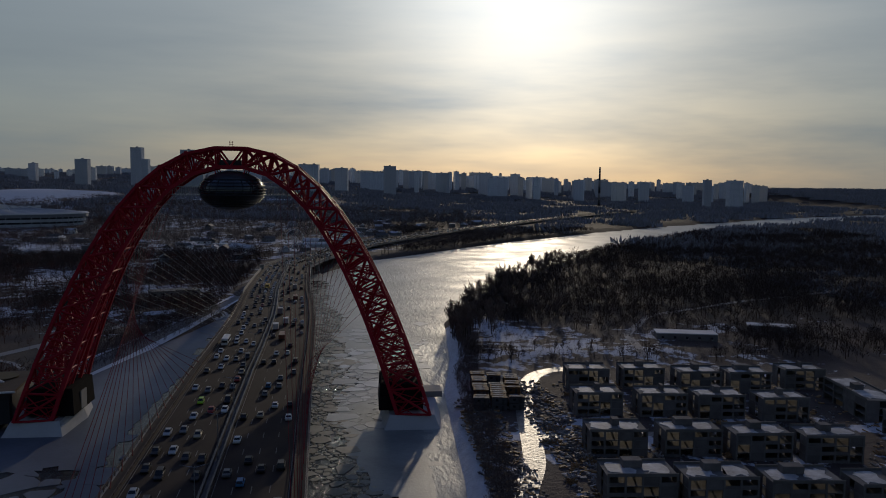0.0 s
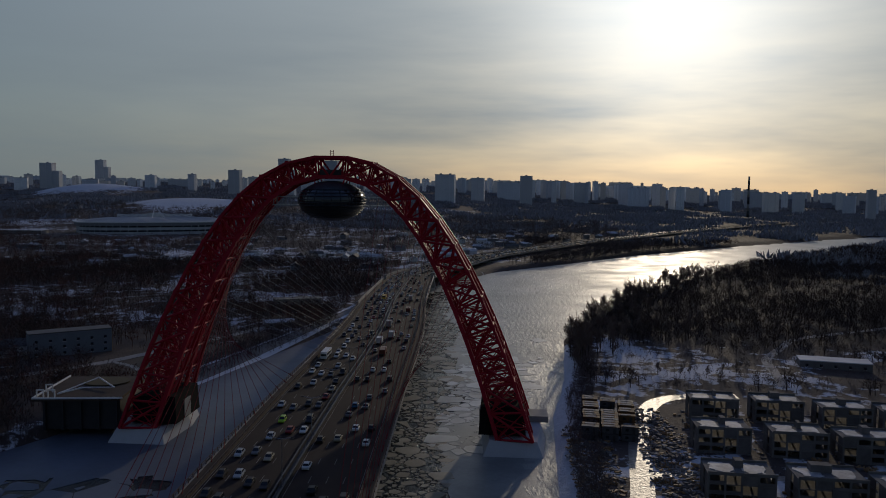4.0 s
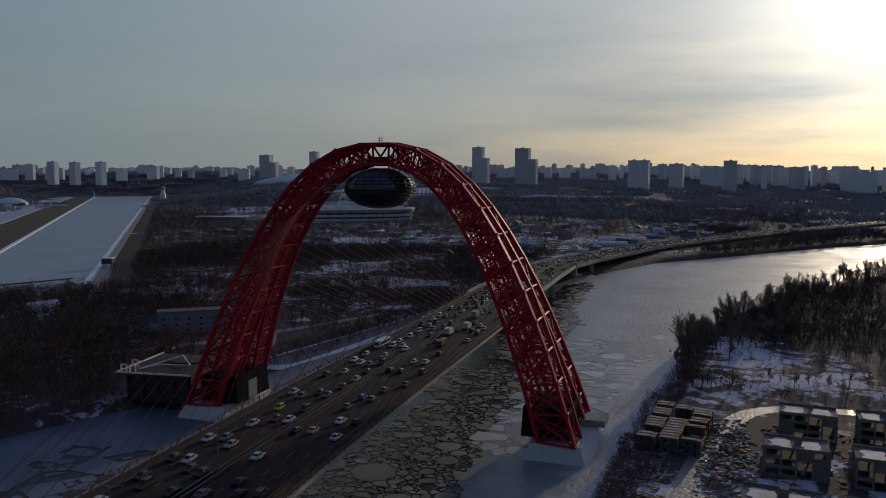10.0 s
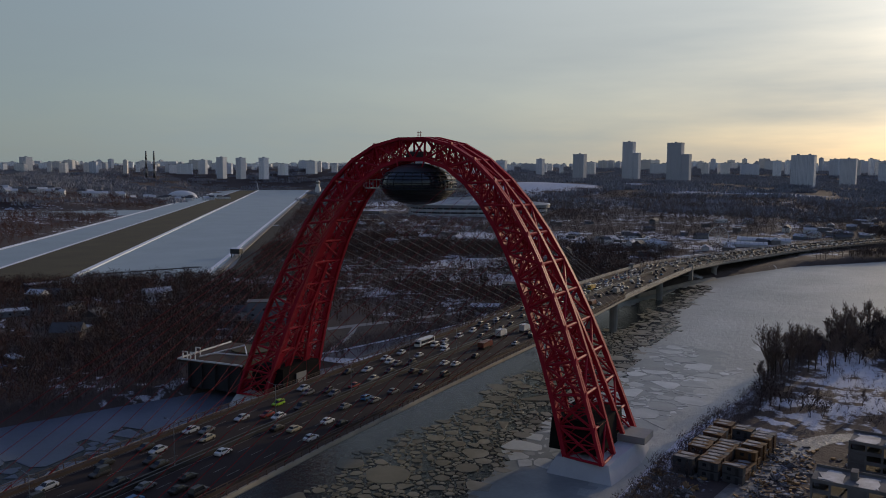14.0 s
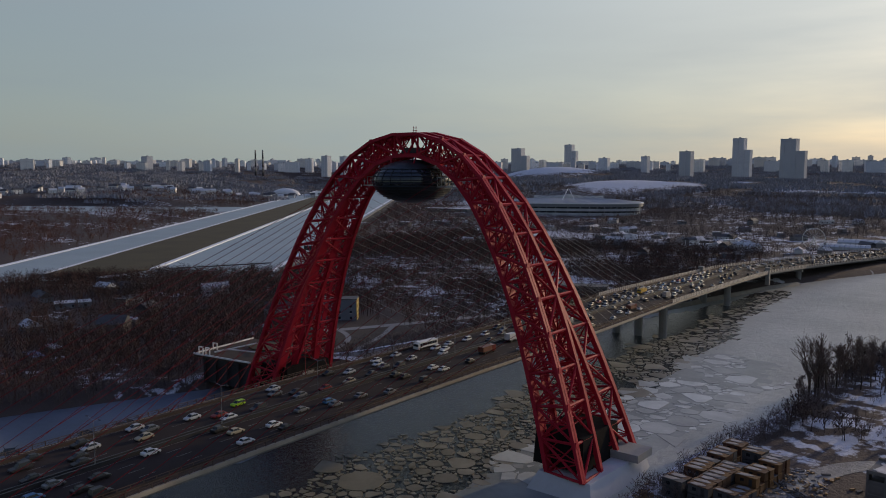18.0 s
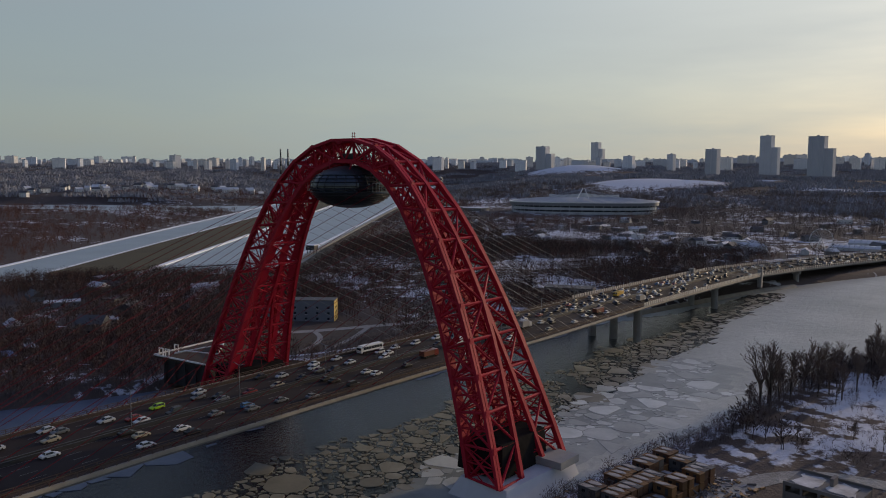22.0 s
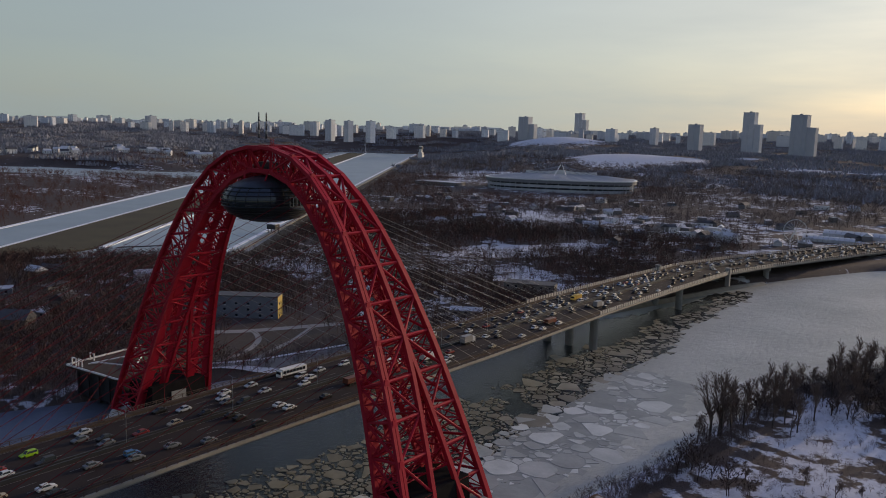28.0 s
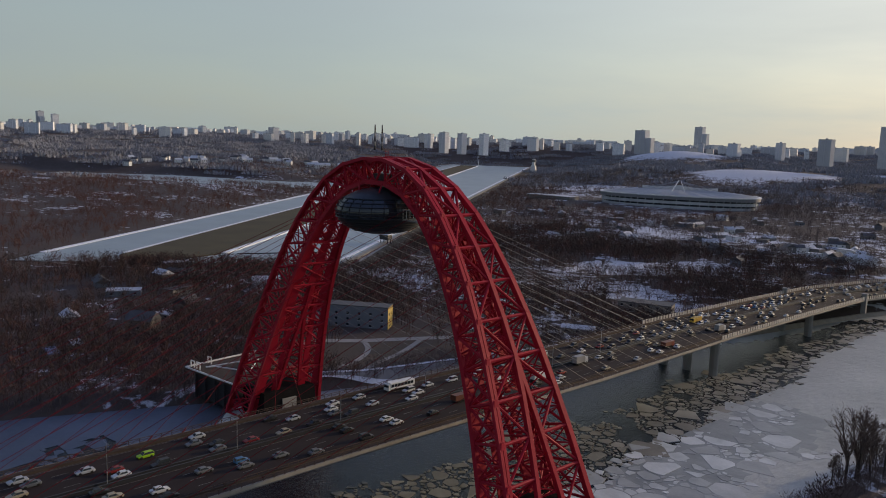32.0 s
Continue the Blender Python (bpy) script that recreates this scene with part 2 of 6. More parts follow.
def tri_mesh(name, verts, tris, mat):
    """A mesh of triangles from two arrays."""
    me = bpy.data.meshes.new(name)
    verts, tris = np.asarray(verts, np.float32), np.asarray(tris, np.int32)
    me.vertices.add(len(verts))
    me.vertices.foreach_set("co", verts.ravel())
    me.loops.add(tris.size)
    me.loops.foreach_set("vertex_index", tris.ravel())
    me.polygons.add(len(tris))
    me.polygons.foreach_set("loop_start", np.arange(len(tris), dtype=np.int32) * 3)
    me.materials.append(mat)
    me.update(calc_edges=True)
    return me


def part(name, bm, mat, parent, label=""):
    """Links a bmesh or mesh as one object under a thing or a part."""
    if isinstance(bm, bmesh.types.BMesh):
        me = bpy.data.meshes.new(name)
        bm.to_mesh(me)
        bm.free()
    else:
        me = bm
    if mat and not me.materials:
        me.materials.append(mat)
    ob = new(name, me)
    if parent:
        ob.parent = parent
    return tagged(ob, label)


def thing(name, label, category, group="", kind="", m=None):
    ob = new(name)
    ob.empty_display_size = 1.0
    if m:
        ob.matrix_basis = m
    return tagged(ob, label, category, group, kind)


class Shape:
    """Collects boxes, tubes and lofts into one mesh."""

    def __init__(self):
        self.v, self.f = [], []

    def add(self, verts, faces):
        n = len(self.v)
        self.v += [tuple(p) for p in verts]
        self.f += [tuple(i + n for i in f) for f in faces]
        return self

    def box(self, x0, y0, z0, x1, y1, z1, taper=0.0):
        t = taper
        return self.add([(x0, y0, z0), (x1, y0, z0), (x1, y1, z0), (x0, y1, z0), (x0 + t, y0 + t, z1), (x1 - t, y0 + t, z1), (x1 - t, y1 - t, z1), (x0 + t, y1 - t, z1)],
                        [(3, 2, 1, 0), (4, 5, 6, 7), (0, 1, 5, 4), (1, 2, 6, 5), (2, 3, 7, 6), (3, 0, 4, 7)])

    def slab(self, outline, z0, z1):
        n = len(outline)
        v = [(x, y, z0) for x, y in outline] + [(x, y, z1) for x, y in outline]
        return self.add(v, [tuple(range(n - 1, -1, -1)), tuple(range(n, 2 * n))] + [(i, (i + 1) % n, n + (i + 1) % n, n + i) for i in range(n)])

    def tube(self, a, b, r, n=6, r2=None):
        a, b = Vector(a), Vector(b)
        d = (b - a).normalized()
        side = d.orthogonal().normalized()
        up = d.cross(side)
        r2 = r if r2 is None else r2
        ring = [side * math.cos(2 * math.pi * (i + 0.5) / n) + up * math.sin(2 * math.pi * (i + 0.5) / n) for i in range(n)]
        v = [a + o * r for o in ring] + [b + o * r2 for o in ring]
        return self.add(v, [(i, (i + 1) % n, n + (i + 1) % n, n + i) for i in range(n)] + [tuple(range(n - 1, -1, -1)), tuple(range(n, 2 * n))])

    def pipe(self, points, r, n=6):
        points = [Vector(p) for p in points]
        rings = []
        for i, p in enumerate(points):
            d = (points[min(i + 1, len(points) - 1)] - points[max(i - 1, 0)]).normalized()
            side = d.cross(Vector((0, 1, 0)))
            side = side.normalized() if side.length > 0.05 else d.orthogonal().normalized()
            up = d.cross(side)
            rings.append([p + (side * math.cos(2 * math.pi * (k + 0.5) / n) + up * math.sin(2 * math.pi * (k + 0.5) / n)) * r for k in range(n)])
        faces = [(i * n + k, i * n + (k + 1) % n, (i + 1) * n + (k + 1) % n, (i + 1) * n + k) for i in range(len(points) - 1) for k in range(n)]
        last = (len(points) - 1) * n
        return self.add([v for ring in rings for v in ring], faces + [tuple(range(n - 1, -1, -1)), tuple(range(last, last + n))])

    def mesh(self, name, mat=None, smooth=False):
        return mesh_of(name, self.v, self.f, mat, smooth)


def smoothstep(a, b, x):
    t = np.clip((x - a) / (b - a), 0, 1)
    return t * t * (3 - 2 * t)


# ---------------------------------------------------------------- plan
BANK_Y = (-3000, -400, -150, -78, -40, 0, 60, 132, 180, 283, 422, 483, 600, 680, 868, 1123, 1328, 1700, 2100)
BANK_L = (-900, -260, -150, -125, -110, -94, -77, -61, -50, -29, -3, 16, 62, 125, 265, 499, 709, 1150, 1800)
SHORE_Y = (-3000, -400, -70, 35, 100, 204, 225, 393, 572, 759, 1064, 1400, 1700, 2100)
SHORE_R = (-500, 50, 78, 82, 92, 100, 112, 168, 270, 395, 655, 1010, 1420, 2100)


def river_left(y):
    return np.interp(y, BANK_Y, BANK_L)


def river_right(y):
    return np.interp(y, SHORE_Y, SHORE_R)


def river_depth(x, y):
    """Metres inside the river's banks; negative on land."""
    return np.minimum(x - river_left(y), river_right(y) - x) * np.where(y > 500, 0.7, 0.95)


# rowing basin: u runs along it, v across
BASIN_U, BASIN_V = np.array((-0.645, 0.764)), np.array((0.764, 0.645))


def basin_edge(u):
    """Where the basin's city-side bank runs; it widens towards the far end."""
    return -122 + 92 * np.clip((u - 400) / 2700, 0, 1)


def basin(x, y):
    u, v = x * BASIN_U[0] + y * BASIN_U[1], x * BASIN_V[0] + y * BASIN_V[1]
    start = 345 + (v + 340) * 0.27
    outer = np.minimum(np.minimum(v + 378, basin_edge(u) - v), np.minimum(u - start, 3100 - u))
    island = np.minimum(np.minimum(v + 310, -236 - v), np.minimum(u - start - 20, 3020 - u))
    return np.minimum(outer, -island), island


DECK_Y = (-420, -200, -80, -40, 0, 40, 80, 120, 200, 300, 400, 480, 560, 640, 720, 800, 911, 1012, 1357, 2000)
DECK_X = (34, 20, 14, 12, 10.5, 8.5, 6.3, 3.2, -4, -10.5, -16, -8, 8, 26, 50, 84, 140, 190, 400, 860)
DECK_H = ((-420, 27), (-200, 29.5), (-100, 29.3), (0, 28), (120, 25), (200, 22.6), (300, 19.3), (400, 15.8), (480, 13.2), (600, 10.5), (800, 8.6), (1200, 8.0), (2000, 9.0))


def deck_z(y):
    return np.interp(y, [p[0] for p in DECK_H], [p[1] for p in DECK_H])


def deck_x(y):
    return np.interp(y, DECK_Y, DECK_X)


def wave(x, y, k, seed):
    """Smooth noise for arrays, from a few sines."""
    r = np.random.RandomState(seed)
    out = np.zeros_like(np.asarray(x, float))
    for n in range(7):
        a, p, s = r.uniform(0, 2 * math.pi), r.uniform(0, 2 * math.pi), k * (0.6 + 0.35 * n)
        out += np.sin((x * math.cos(a) + y * math.sin(a)) * s + p + 1.7 * np.sin((x * math.sin(a) - y * math.cos(a)) * s * 0.6 + p)) / (1 + 0.45 * n)
    return out / 2.6


def lake_reach(x, y):
    """Below 1 within the frozen backwater, above it outside."""
    along, across = (x + 1450) * 0.80 + (y - 640) * 0.60, -(x + 1450) * 0.60 + (y - 640) * 0.80
    return np.maximum(np.abs(along) / 400, np.abs(across + 22 * np.sin(along * 0.012)) / 95)


def land_height(x, y):
    x, y = np.asarray(x, float), np.asarray(y, float)
    dist = np.hypot(x, y)
    h = 4.5 + 0.8 * wave(x, y, 0.02, 3)
    west = smoothstep(0.30, -0.15, x / np.maximum(dist, 1))
    ahead = smoothstep(-0.62, -0.5, x / np.maximum(dist, 1))
    h += west * (44 * (ahead * smoothstep(1200, 2500, dist) + (1 - ahead) * smoothstep(1300, 3000, dist)) + 40 * smoothstep(2600, 3700, dist) + 6 * smoothstep(700, 1500, dist) * (1 + wave(x, y, 0.004, 5)))
    h += (1 - west) * 56 * smoothstep(3000, 4700, dist)
    # the building site lies a little lower
    h -= 2.0 * smoothstep(80, 96, x) * smoothstep(330, 290, x) * smoothstep(-230, -200, y) * smoothstep(100, 70, y)
    for cx, cy, r, top in ((-1360, 2390, 190, 36), (-1230, 2600, 220, 16), (-750, 1760, 210, 19), (-2300, 4300, 300, 30)):
        h += top * np.exp(-((x - cx) ** 2 + (y - cy) ** 2 * 1.6) / r ** 2)
    return h


def ground_height(x, y):
    x, y = np.asarray(x, float), np.asarray(y, float)
    h = land_height(x, y)
    d = river_depth(x, y)
    h = h + (-3.0 - h) * smoothstep(-9.0, 1.0, d)
    lake, island = basin(x, y)
    inside = np.maximum(lake, island)
    h = h + (2.6 - h) * smoothstep(-45.0 - 0.25 * np.clip(np.hypot(x, y) - 800, 0, 1600), -4.0, inside)
    return h + (2.8 - h) * smoothstep(2.2, 1.1, lake_reach(x, y))


# ---------------------------------------------------------------- ground
def lines(stops):
    """Grid lines from (start, end, step) stretches."""
    out = []
    for a, b, step in stops:
        out += list(np.linspace(a, b, max(2, int(round((b - a) / step)) + 1))[:-1])
    return np.array(out + [stops[-1][1]])


def snow_cover(x, y):
    """Open snow between the woods: fields, yards and clearings."""
    s = 0.42 + 0.30 * wave(x, y, 0.022, 11) + 0.34 * wave(x, y, 0.075, 12) + 0.22 * wave(x, y, 0.19, 13)
    for cx, cy, rx, ry, a in ((-205, 425, 32, 26, 1.8), (-172, 492, 24, 34, 1.8), (140, 125, 34, 60, 0.48), (228, 140, 34, 60, 0.42), (-255, 240, 60, 34, 0.5),
                              (-60, 820, 120, 60, 0.4), (-880, 1270, 110, 60, 1.5), (-750, 1755, 170, 160, 1.8), (-1360, 2380, 180, 150, 1.8), (-1230, 2600, 160, 110, 1.3), (160, -40, 90, 110, 0.15),
                              (-567, 2084, 60, 60, 1.3), (-360, 1870, 90, 45, 1.6), (-130, 1910, 110, 45, 1.6), (-220, 1510, 80, 40, 1.3), (-300, 130, 60, 90, 0.4), (-140, 330, 70, 50, 0.4), (600, 320, 130, 60, 0.6), (-330, 720, 200, 60, 0.3), (-160, 60, 40, 40, 0.2), (120, 200, 30, 60, 0.5)):
        s = s + a * np.exp(-(((x - cx) / rx) ** 2 + ((y - cy) / ry) ** 2))
    east = smoothstep(60, 200, x) * smoothstep(140, 280, y)
    near_west = smoothstep(-120, -170, x) * smoothstep(210, 120, y)
    s = s - 0.15 * near_west - 0.06 + 0.10 * smoothstep(300, 500, y) * smoothstep(100, -50, x)
    shelf = smoothstep(-11, -7, river_depth(x, y)) * smoothstep(3, -1, river_depth(x, y)) * (x > 40) * smoothstep(190, 120, y)
    s = s + 1.2 * shelf
    far = smoothstep(1500, 2400, np.hypot(x, y)) * smoothstep(-1600, -2400, x)
    s = s - 0.5 * smoothstep(1500, 2100, np.hypot(x, y))
    return s - 1.4 * east - 0.9 * far - 1.5 * smoothstep(3300, 4000, np.hypot(x, y))


gx = lines([(-5600, -2000, 160), (-2000, -700, 40), (-700, -260, 16), (-260, 300, 5), (300, 700, 16), (700, 2000, 60), (2000, 5600, 180)])
gy = lines([(-3500, -600, 160), (-600, -140, 20), (-140, 520, 5), (520, 1100, 14), (1100, 2600, 36), (2600, 5600, 160)])
GX, GY = np.meshgrid(gx, gy)
GZ = ground_height(GX, GY)
nx, ny = len(gx), len(gy)
idx = np.arange(nx * ny).reshape(ny, nx)
quads = np.stack([idx[:-1, :-1], idx[:-1, 1:], idx[1:, 1:], idx[1:, :-1]], -1).reshape(-1, 4)
tris = np.concatenate([quads[:, [0, 1, 2]], quads[:, [0, 2, 3]]])


def ground_material():
    m = bpy.data.materials.new("winter_ground")
    m.use_nodes = True
    nt = m.node_tree
    L, N = nt.links, nt.nodes
    bsdf = N["Principled BSDF"]
    bsdf.inputs["Roughness"].default_value = 0.85
    bsdf.inputs["Specular IOR Level"].default_value = 0.15
    geo = N.new("ShaderNodeNewGeometry")
    cover = N.new("ShaderNodeAttribute")
    cover.attribute_name = "snow_cover"
    grass = N.new("ShaderNodeAttribute")
    grass.attribute_name = "grass_cover"

    def noise_at(scale, detail=5, rough=0.6):
        n = N.new("ShaderNodeTexNoise")
        n.inputs["Scale"].default_value, n.inputs["Detail"].default_value, n.inputs["Roughness"].default_value = scale, detail, rough
        L.new(geo.outputs["Position"], n.inputs["Vector"])
        return n.outputs["Fac"]

    edge = N.new("ShaderNodeMath")
    edge.operation = "MULTIPLY_ADD"
    L.new(noise_at(0.12), edge.inputs[0])
    edge.inputs[1].default_value = 2.4
    L.new(cover.outputs["Fac"], edge.inputs[2])
    amount = N.new("ShaderNodeMapRange")
    amount.inputs["From Min"].default_value, amount.inputs["From Max"].default_value = 1.84, 2.0
    L.new(edge.outputs["Value"], amount.inputs["Value"])
    soil = N.new("ShaderNodeMix")
    soil.data_type = "RGBA"
    soil.inputs["A"].default_value, soil.inputs["B"].default_value = (0.055, 0.043, 0.040, 1), (0.11, 0.085, 0.074, 1)
    L.new(noise_at(0.05, 6), soil.inputs["Factor"])
    # soil goes to a darker brown where the mask is set
    floor_mask = N.new("ShaderNodeAttribute")
    floor_mask.attribute_name = "leaf_litter"
    dark_floor = N.new("ShaderNodeMix")
    dark_floor.data_type = "RGBA"
    dark_floor.inputs["B"].default_value = (0.032, 0.025, 0.022, 1)
    L.new(floor_mask.outputs["Fac"], dark_floor.inputs["Factor"])
    L.new(soil.outputs["Result"], dark_floor.inputs["A"])
    turf = N.new("ShaderNodeMix")
    turf.data_type = "RGBA"
    turf.inputs["B"].default_value = (0.09, 0.072, 0.038, 1)
    L.new(grass.outputs["Fac"], turf.inputs["Factor"])
    L.new(dark_floor.outputs["Result"], turf.inputs["A"])
    white = N.new("ShaderNodeMix")
    white.data_type = "RGBA"
    white.inputs["A"].default_value, white.inputs["B"].default_value = (0.42, 0.43, 0.47, 1), (0.72, 0.74, 0.79, 1)
    L.new(noise_at(0.3, 3), white.inputs["Factor"])
    final = N.new("ShaderNodeMix")
    final.data_type = "RGBA"
    L.new(amount.outputs["Result"], final.inputs["Factor"])
    L.new(turf.outputs["Result"], final.inputs["A"])
    L.new(white.outputs["Result"], final.inputs["B"])
    L.new(final.outputs["Result"], bsdf.inputs["Base Color"])
    bump = N.new("ShaderNodeBump")
    bump.inputs["Strength"].default_value, bump.inputs["Distance"].default_value = 0.6, 0.8
    L.new(noise_at(0.6, 5), bump.inputs["Height"])
    L.new(bump.outputs["Normal"], bsdf.inputs["Normal"])
    return m


ground_mesh = tri_mesh("ground", np.stack([GX, GY, GZ], -1).reshape(-1, 3), tris, ground_material())
cover_values = snow_cover(GX, GY)
_, isle = basin(GX, GY)
isle_grass = smoothstep(-2, 4, isle)
u_all = GX * BASIN_U[0] + GY * BASIN_U[1]
v_all = GX * BASIN_V[0] + GY * BASIN_V[1]
side_strip = smoothstep(-2, 4, v_all - basin_edge(u_all)) * smoothstep(38, 26, v_all - basin_edge(u_all)) * smoothstep(380, 460, u_all) * smoothstep(3180, 3080, u_all)
park = np.exp(-(((GX + 110) / 34) ** 2 + ((GY - 90) / 40) ** 2))
cover_values = cover_values * (1 - isle_grass) - 1.0 * isle_grass - 0.8 * side_strip - 0.7 * park
# mask for the darker soil on the east bank
floor_dark_values = smoothstep(60, 160, GX) * smoothstep(150, 230, GY)
for name, values in (("snow_cover", cover_values), ("grass_cover", np.clip(isle_grass + 0.6 * side_strip + 0.35 * park, 0, 1)), ("leaf_litter", floor_dark_values)):
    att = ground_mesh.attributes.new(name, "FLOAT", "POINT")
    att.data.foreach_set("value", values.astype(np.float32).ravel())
ground_mesh.polygons.foreach_set("use_smooth", [True] * len(ground_mesh.polygons))
tagged(new("ground", ground_mesh), "winter ground with patchy snow and dead grass", "ground", kind="structure")


# ---------------------------------------------------------------- river: open water, smooth ice
def glossy(name, colour, other, rough, bump, size, stretch=(1, 1, 1), spec=0.5, patch=0.02, rough2=None):
    m = material(name, colour, rough, 0.0, other, patch, patch * 12, spec=spec)
    nt = m.node_tree
    bsdf = nt.nodes["Principled BSDF"]
    geo = nt.nodes.new("ShaderNodeNewGeometry")
    mp = nt.nodes.new("ShaderNodeMapping")
    mp.inputs["Scale"].default_value = stretch
    n1 = nt.nodes.new("ShaderNodeTexNoise")
    n1.inputs["Scale"].default_value, n1.inputs["Detail"].default_value, n1.inputs["Roughness"].default_value = 1.0 / size, 6, 0.6
    bp = nt.nodes.new("ShaderNodeBump")
    bp.inputs["Strength"].default_value, bp.inputs["Distance"].default_value = bump, size * 0.25
    nt.links.new(geo.outputs["Position"], mp.inputs["Vector"])
    nt.links.new(mp.outputs["Vector"], n1.inputs["Vector"])
    nt.links.new(n1.outputs["Fac"], bp.inputs["Height"])
    nt.links.new(bp.outputs["Normal"], bsdf.inputs["Normal"])
    if rough2:
        n2 = nt.nodes.new("ShaderNodeTexNoise")
        n2.inputs["Scale"].default_value, n2.inputs["Detail"].default_value = 0.03, 5
        nt.links.new(geo.outputs["Position"], n2.inputs["Vector"])
        mr = nt.nodes.new("ShaderNodeMapRange")
        mr.inputs["From Min"].default_value, mr.inputs["From Max"].default_value = 0.3, 0.7
        mr.inputs["To Min"].default_value, mr.inputs["To Max"].default_value = rough, rough2
        nt.links.new(n2.outputs["Fac"], mr.inputs["Value"])
        nt.links.new(mr.outputs["Result"], bsdf.inputs["Roughness"])
    return m


WATER = glossy("river_water", (0.006, 0.014, 0.026), (0.008, 0.011, 0.013), 0.1, 1.0, 2.2, (1.4, 0.8, 1), spec=0.25)
ICE = glossy("river_ice", (0.46, 0.47, 0.435), (0.25, 0.27, 0.255), 0.4, 0.6, 4.0, (1.5, 0.6, 1), 0.15, 0.014, 0.62)
BASIN_ICE = glossy("basin_ice", (0.31, 0.375, 0.40), (0.23, 0.285, 0.31), 0.5, 0.2, 6.0)
FLOE = material("ice_floe", (0.30, 0.285, 0.235), 0.55, 0.0, (0.13, 0.125, 0.10), 0.09, 0.5, 0.2, 1.0, per_object=0.25, spec=0.3, island=0.3)
SLUSH = material("frozen_slush", (0.33, 0.35, 0.335), 0.45, 0.0, (0.15, 0.17, 0.165), 0.06, 0.5, 0.2, 1.0, spec=0.3)
PLATE = material("pale_ice_plate", (0.52, 0.54, 0.52), 0.5, 0.0, (0.30, 0.325, 0.315), 0.1, 0.7, 0.2, 1.0, spec=0.3, island=0.38)
# darker and bluer than the other river ice, for the west side
WEST_ICE = material("dark_west_ice", (0.165, 0.19, 0.235), 0.55, 0.0, (0.075, 0.09, 0.115), 0.03, 0.4, 0.2, 1.0, spec=0.35)


def strip_mesh(name, y_values, z, mat, grow=8.0):
    left, right = river_left(y_values) - grow, river_right(y_values) + grow
    v, f = [], []
    for y, a, b in zip(y_values, left, right):
        v += [(a, y, z), (b, y, z)]
    f = [(2 * i, 2 * i + 1, 2 * i + 3, 2 * i + 2) for i in range(len(y_values) - 1)]
    return mesh_of(name, v, f, mat)


tagged(new("water", strip_mesh("water", lines([(-2500, -400, 200), (-400, 700, 20), (700, 2050, 30)]), 0.0, WATER)), "dark open river water", "river", kind="structure")


def open_edge(y):
    """Right-hand limit of the dark water with loose floes."""
    return np.interp(y, (-240, -120, -40, 0, 60, 110, 200, 290, 390, 440), (58, 56, 46, 44, 47, 43, 36, 26, 16, 4))


def broken(x, y):
    """How far inside the stretch of broken ice, in metres."""
    edge = 6 * wave(x, y, 0.05, 21) + 3 * wave(x, y, 0.2, 22)
    near_left = np.maximum(np.interp(y, (-240, -60, 60, 200, 440), (-34, -34, -34, -34, -16)), river_left(y) + 10)
    right = np.minimum(np.minimum(x - near_left, open_edge(y) - x), np.minimum(y + 240, 440 - y))
    left = np.minimum(np.minimum(x + 88 - 0.2 * y, -34 - x), np.minimum(y + 220, -48 - y)) - 6
    return np.maximum(right, left) + edge


ice_x = lines([(-1000, -260, 60), (-260, 300, 4), (300, 2000, 40)])
ice_y = lines([(-2400, -300, 80), (-300, 520, 4), (520, 2000, 24)])
IX, IY = np.meshgrid(0.5 * (ice_x[1:] + ice_x[:-1]), 0.5 * (ice_y[1:] + ice_y[:-1]))
keep = (river_depth(IX, IY) > -14) & (broken(IX, IY) < 0)
iid = np.arange(len(ice_x) * len(ice_y)).reshape(len(ice_y), len(ice_x))
VX, VY = np.meshgrid(ice_x, ice_y)
jig = 1.3 * ((VX > -255) & (VX < 295) & (VY > -295) & (VY < 515))
VX, VY = VX + jig * wave(VX, VY, 0.9, 31), VY + jig * wave(VX, VY, 0.9, 32)
rows, cols = np.nonzero(keep)
iq = np.stack([iid[rows, cols], iid[rows, cols + 1], iid[rows + 1, cols + 1], iid[rows + 1, cols]], -1)
used, inverse = np.unique(iq, return_inverse=True)
iq = inverse.reshape(-1, 4)
iv = np.stack([VX, VY, np.full_like(VX, 0.14)], -1).reshape(-1, 3)[used]
west = (iv[iq[:, 0], 0] < deck_x(iv[iq[:, 0], 1])) & (iv[iq[:, 0], 1] < 230)
slush = ~west & (iv[iq[:, 0], 0] < np.minimum(86 - 0.16 * np.maximum(iv[iq[:, 0], 1] - 40, 0), 95) + 16 * wave(iv[iq[:, 0], 0], iv[iq[:, 0], 1], 0.05, 79) + 5 * wave(iv[iq[:, 0], 0], iv[iq[:, 0], 1], 0.25, 81)) & (iv[iq[:, 0], 1] < 175 + 40 * wave(iv[iq[:, 0], 0], iv[iq[:, 0], 1], 0.06, 80) + 12 * wave(iv[iq[:, 0], 0], iv[iq[:, 0], 1], 0.22, 82)) & (iv[iq[:, 0], 1] > -140) & (river_depth(iv[iq[:, 0], 0], iv[iq[:, 0], 1]) > 7)
for flag, mat_, label in ((~west & ~slush, ICE, "smooth grey sheet of river ice"), (slush, SLUSH, "dull grey-green frozen slush"), (west, WEST_ICE, "dark blue-grey river ice west of the deck")):
    q4 = iq[flag]
    tagged(new("river_ice", tri_mesh("river_ice", iv, np.concatenate([q4[:, [0, 1, 2]], q4[:, [0, 2, 3]]]), mat_)), label, "ice", kind="structure")

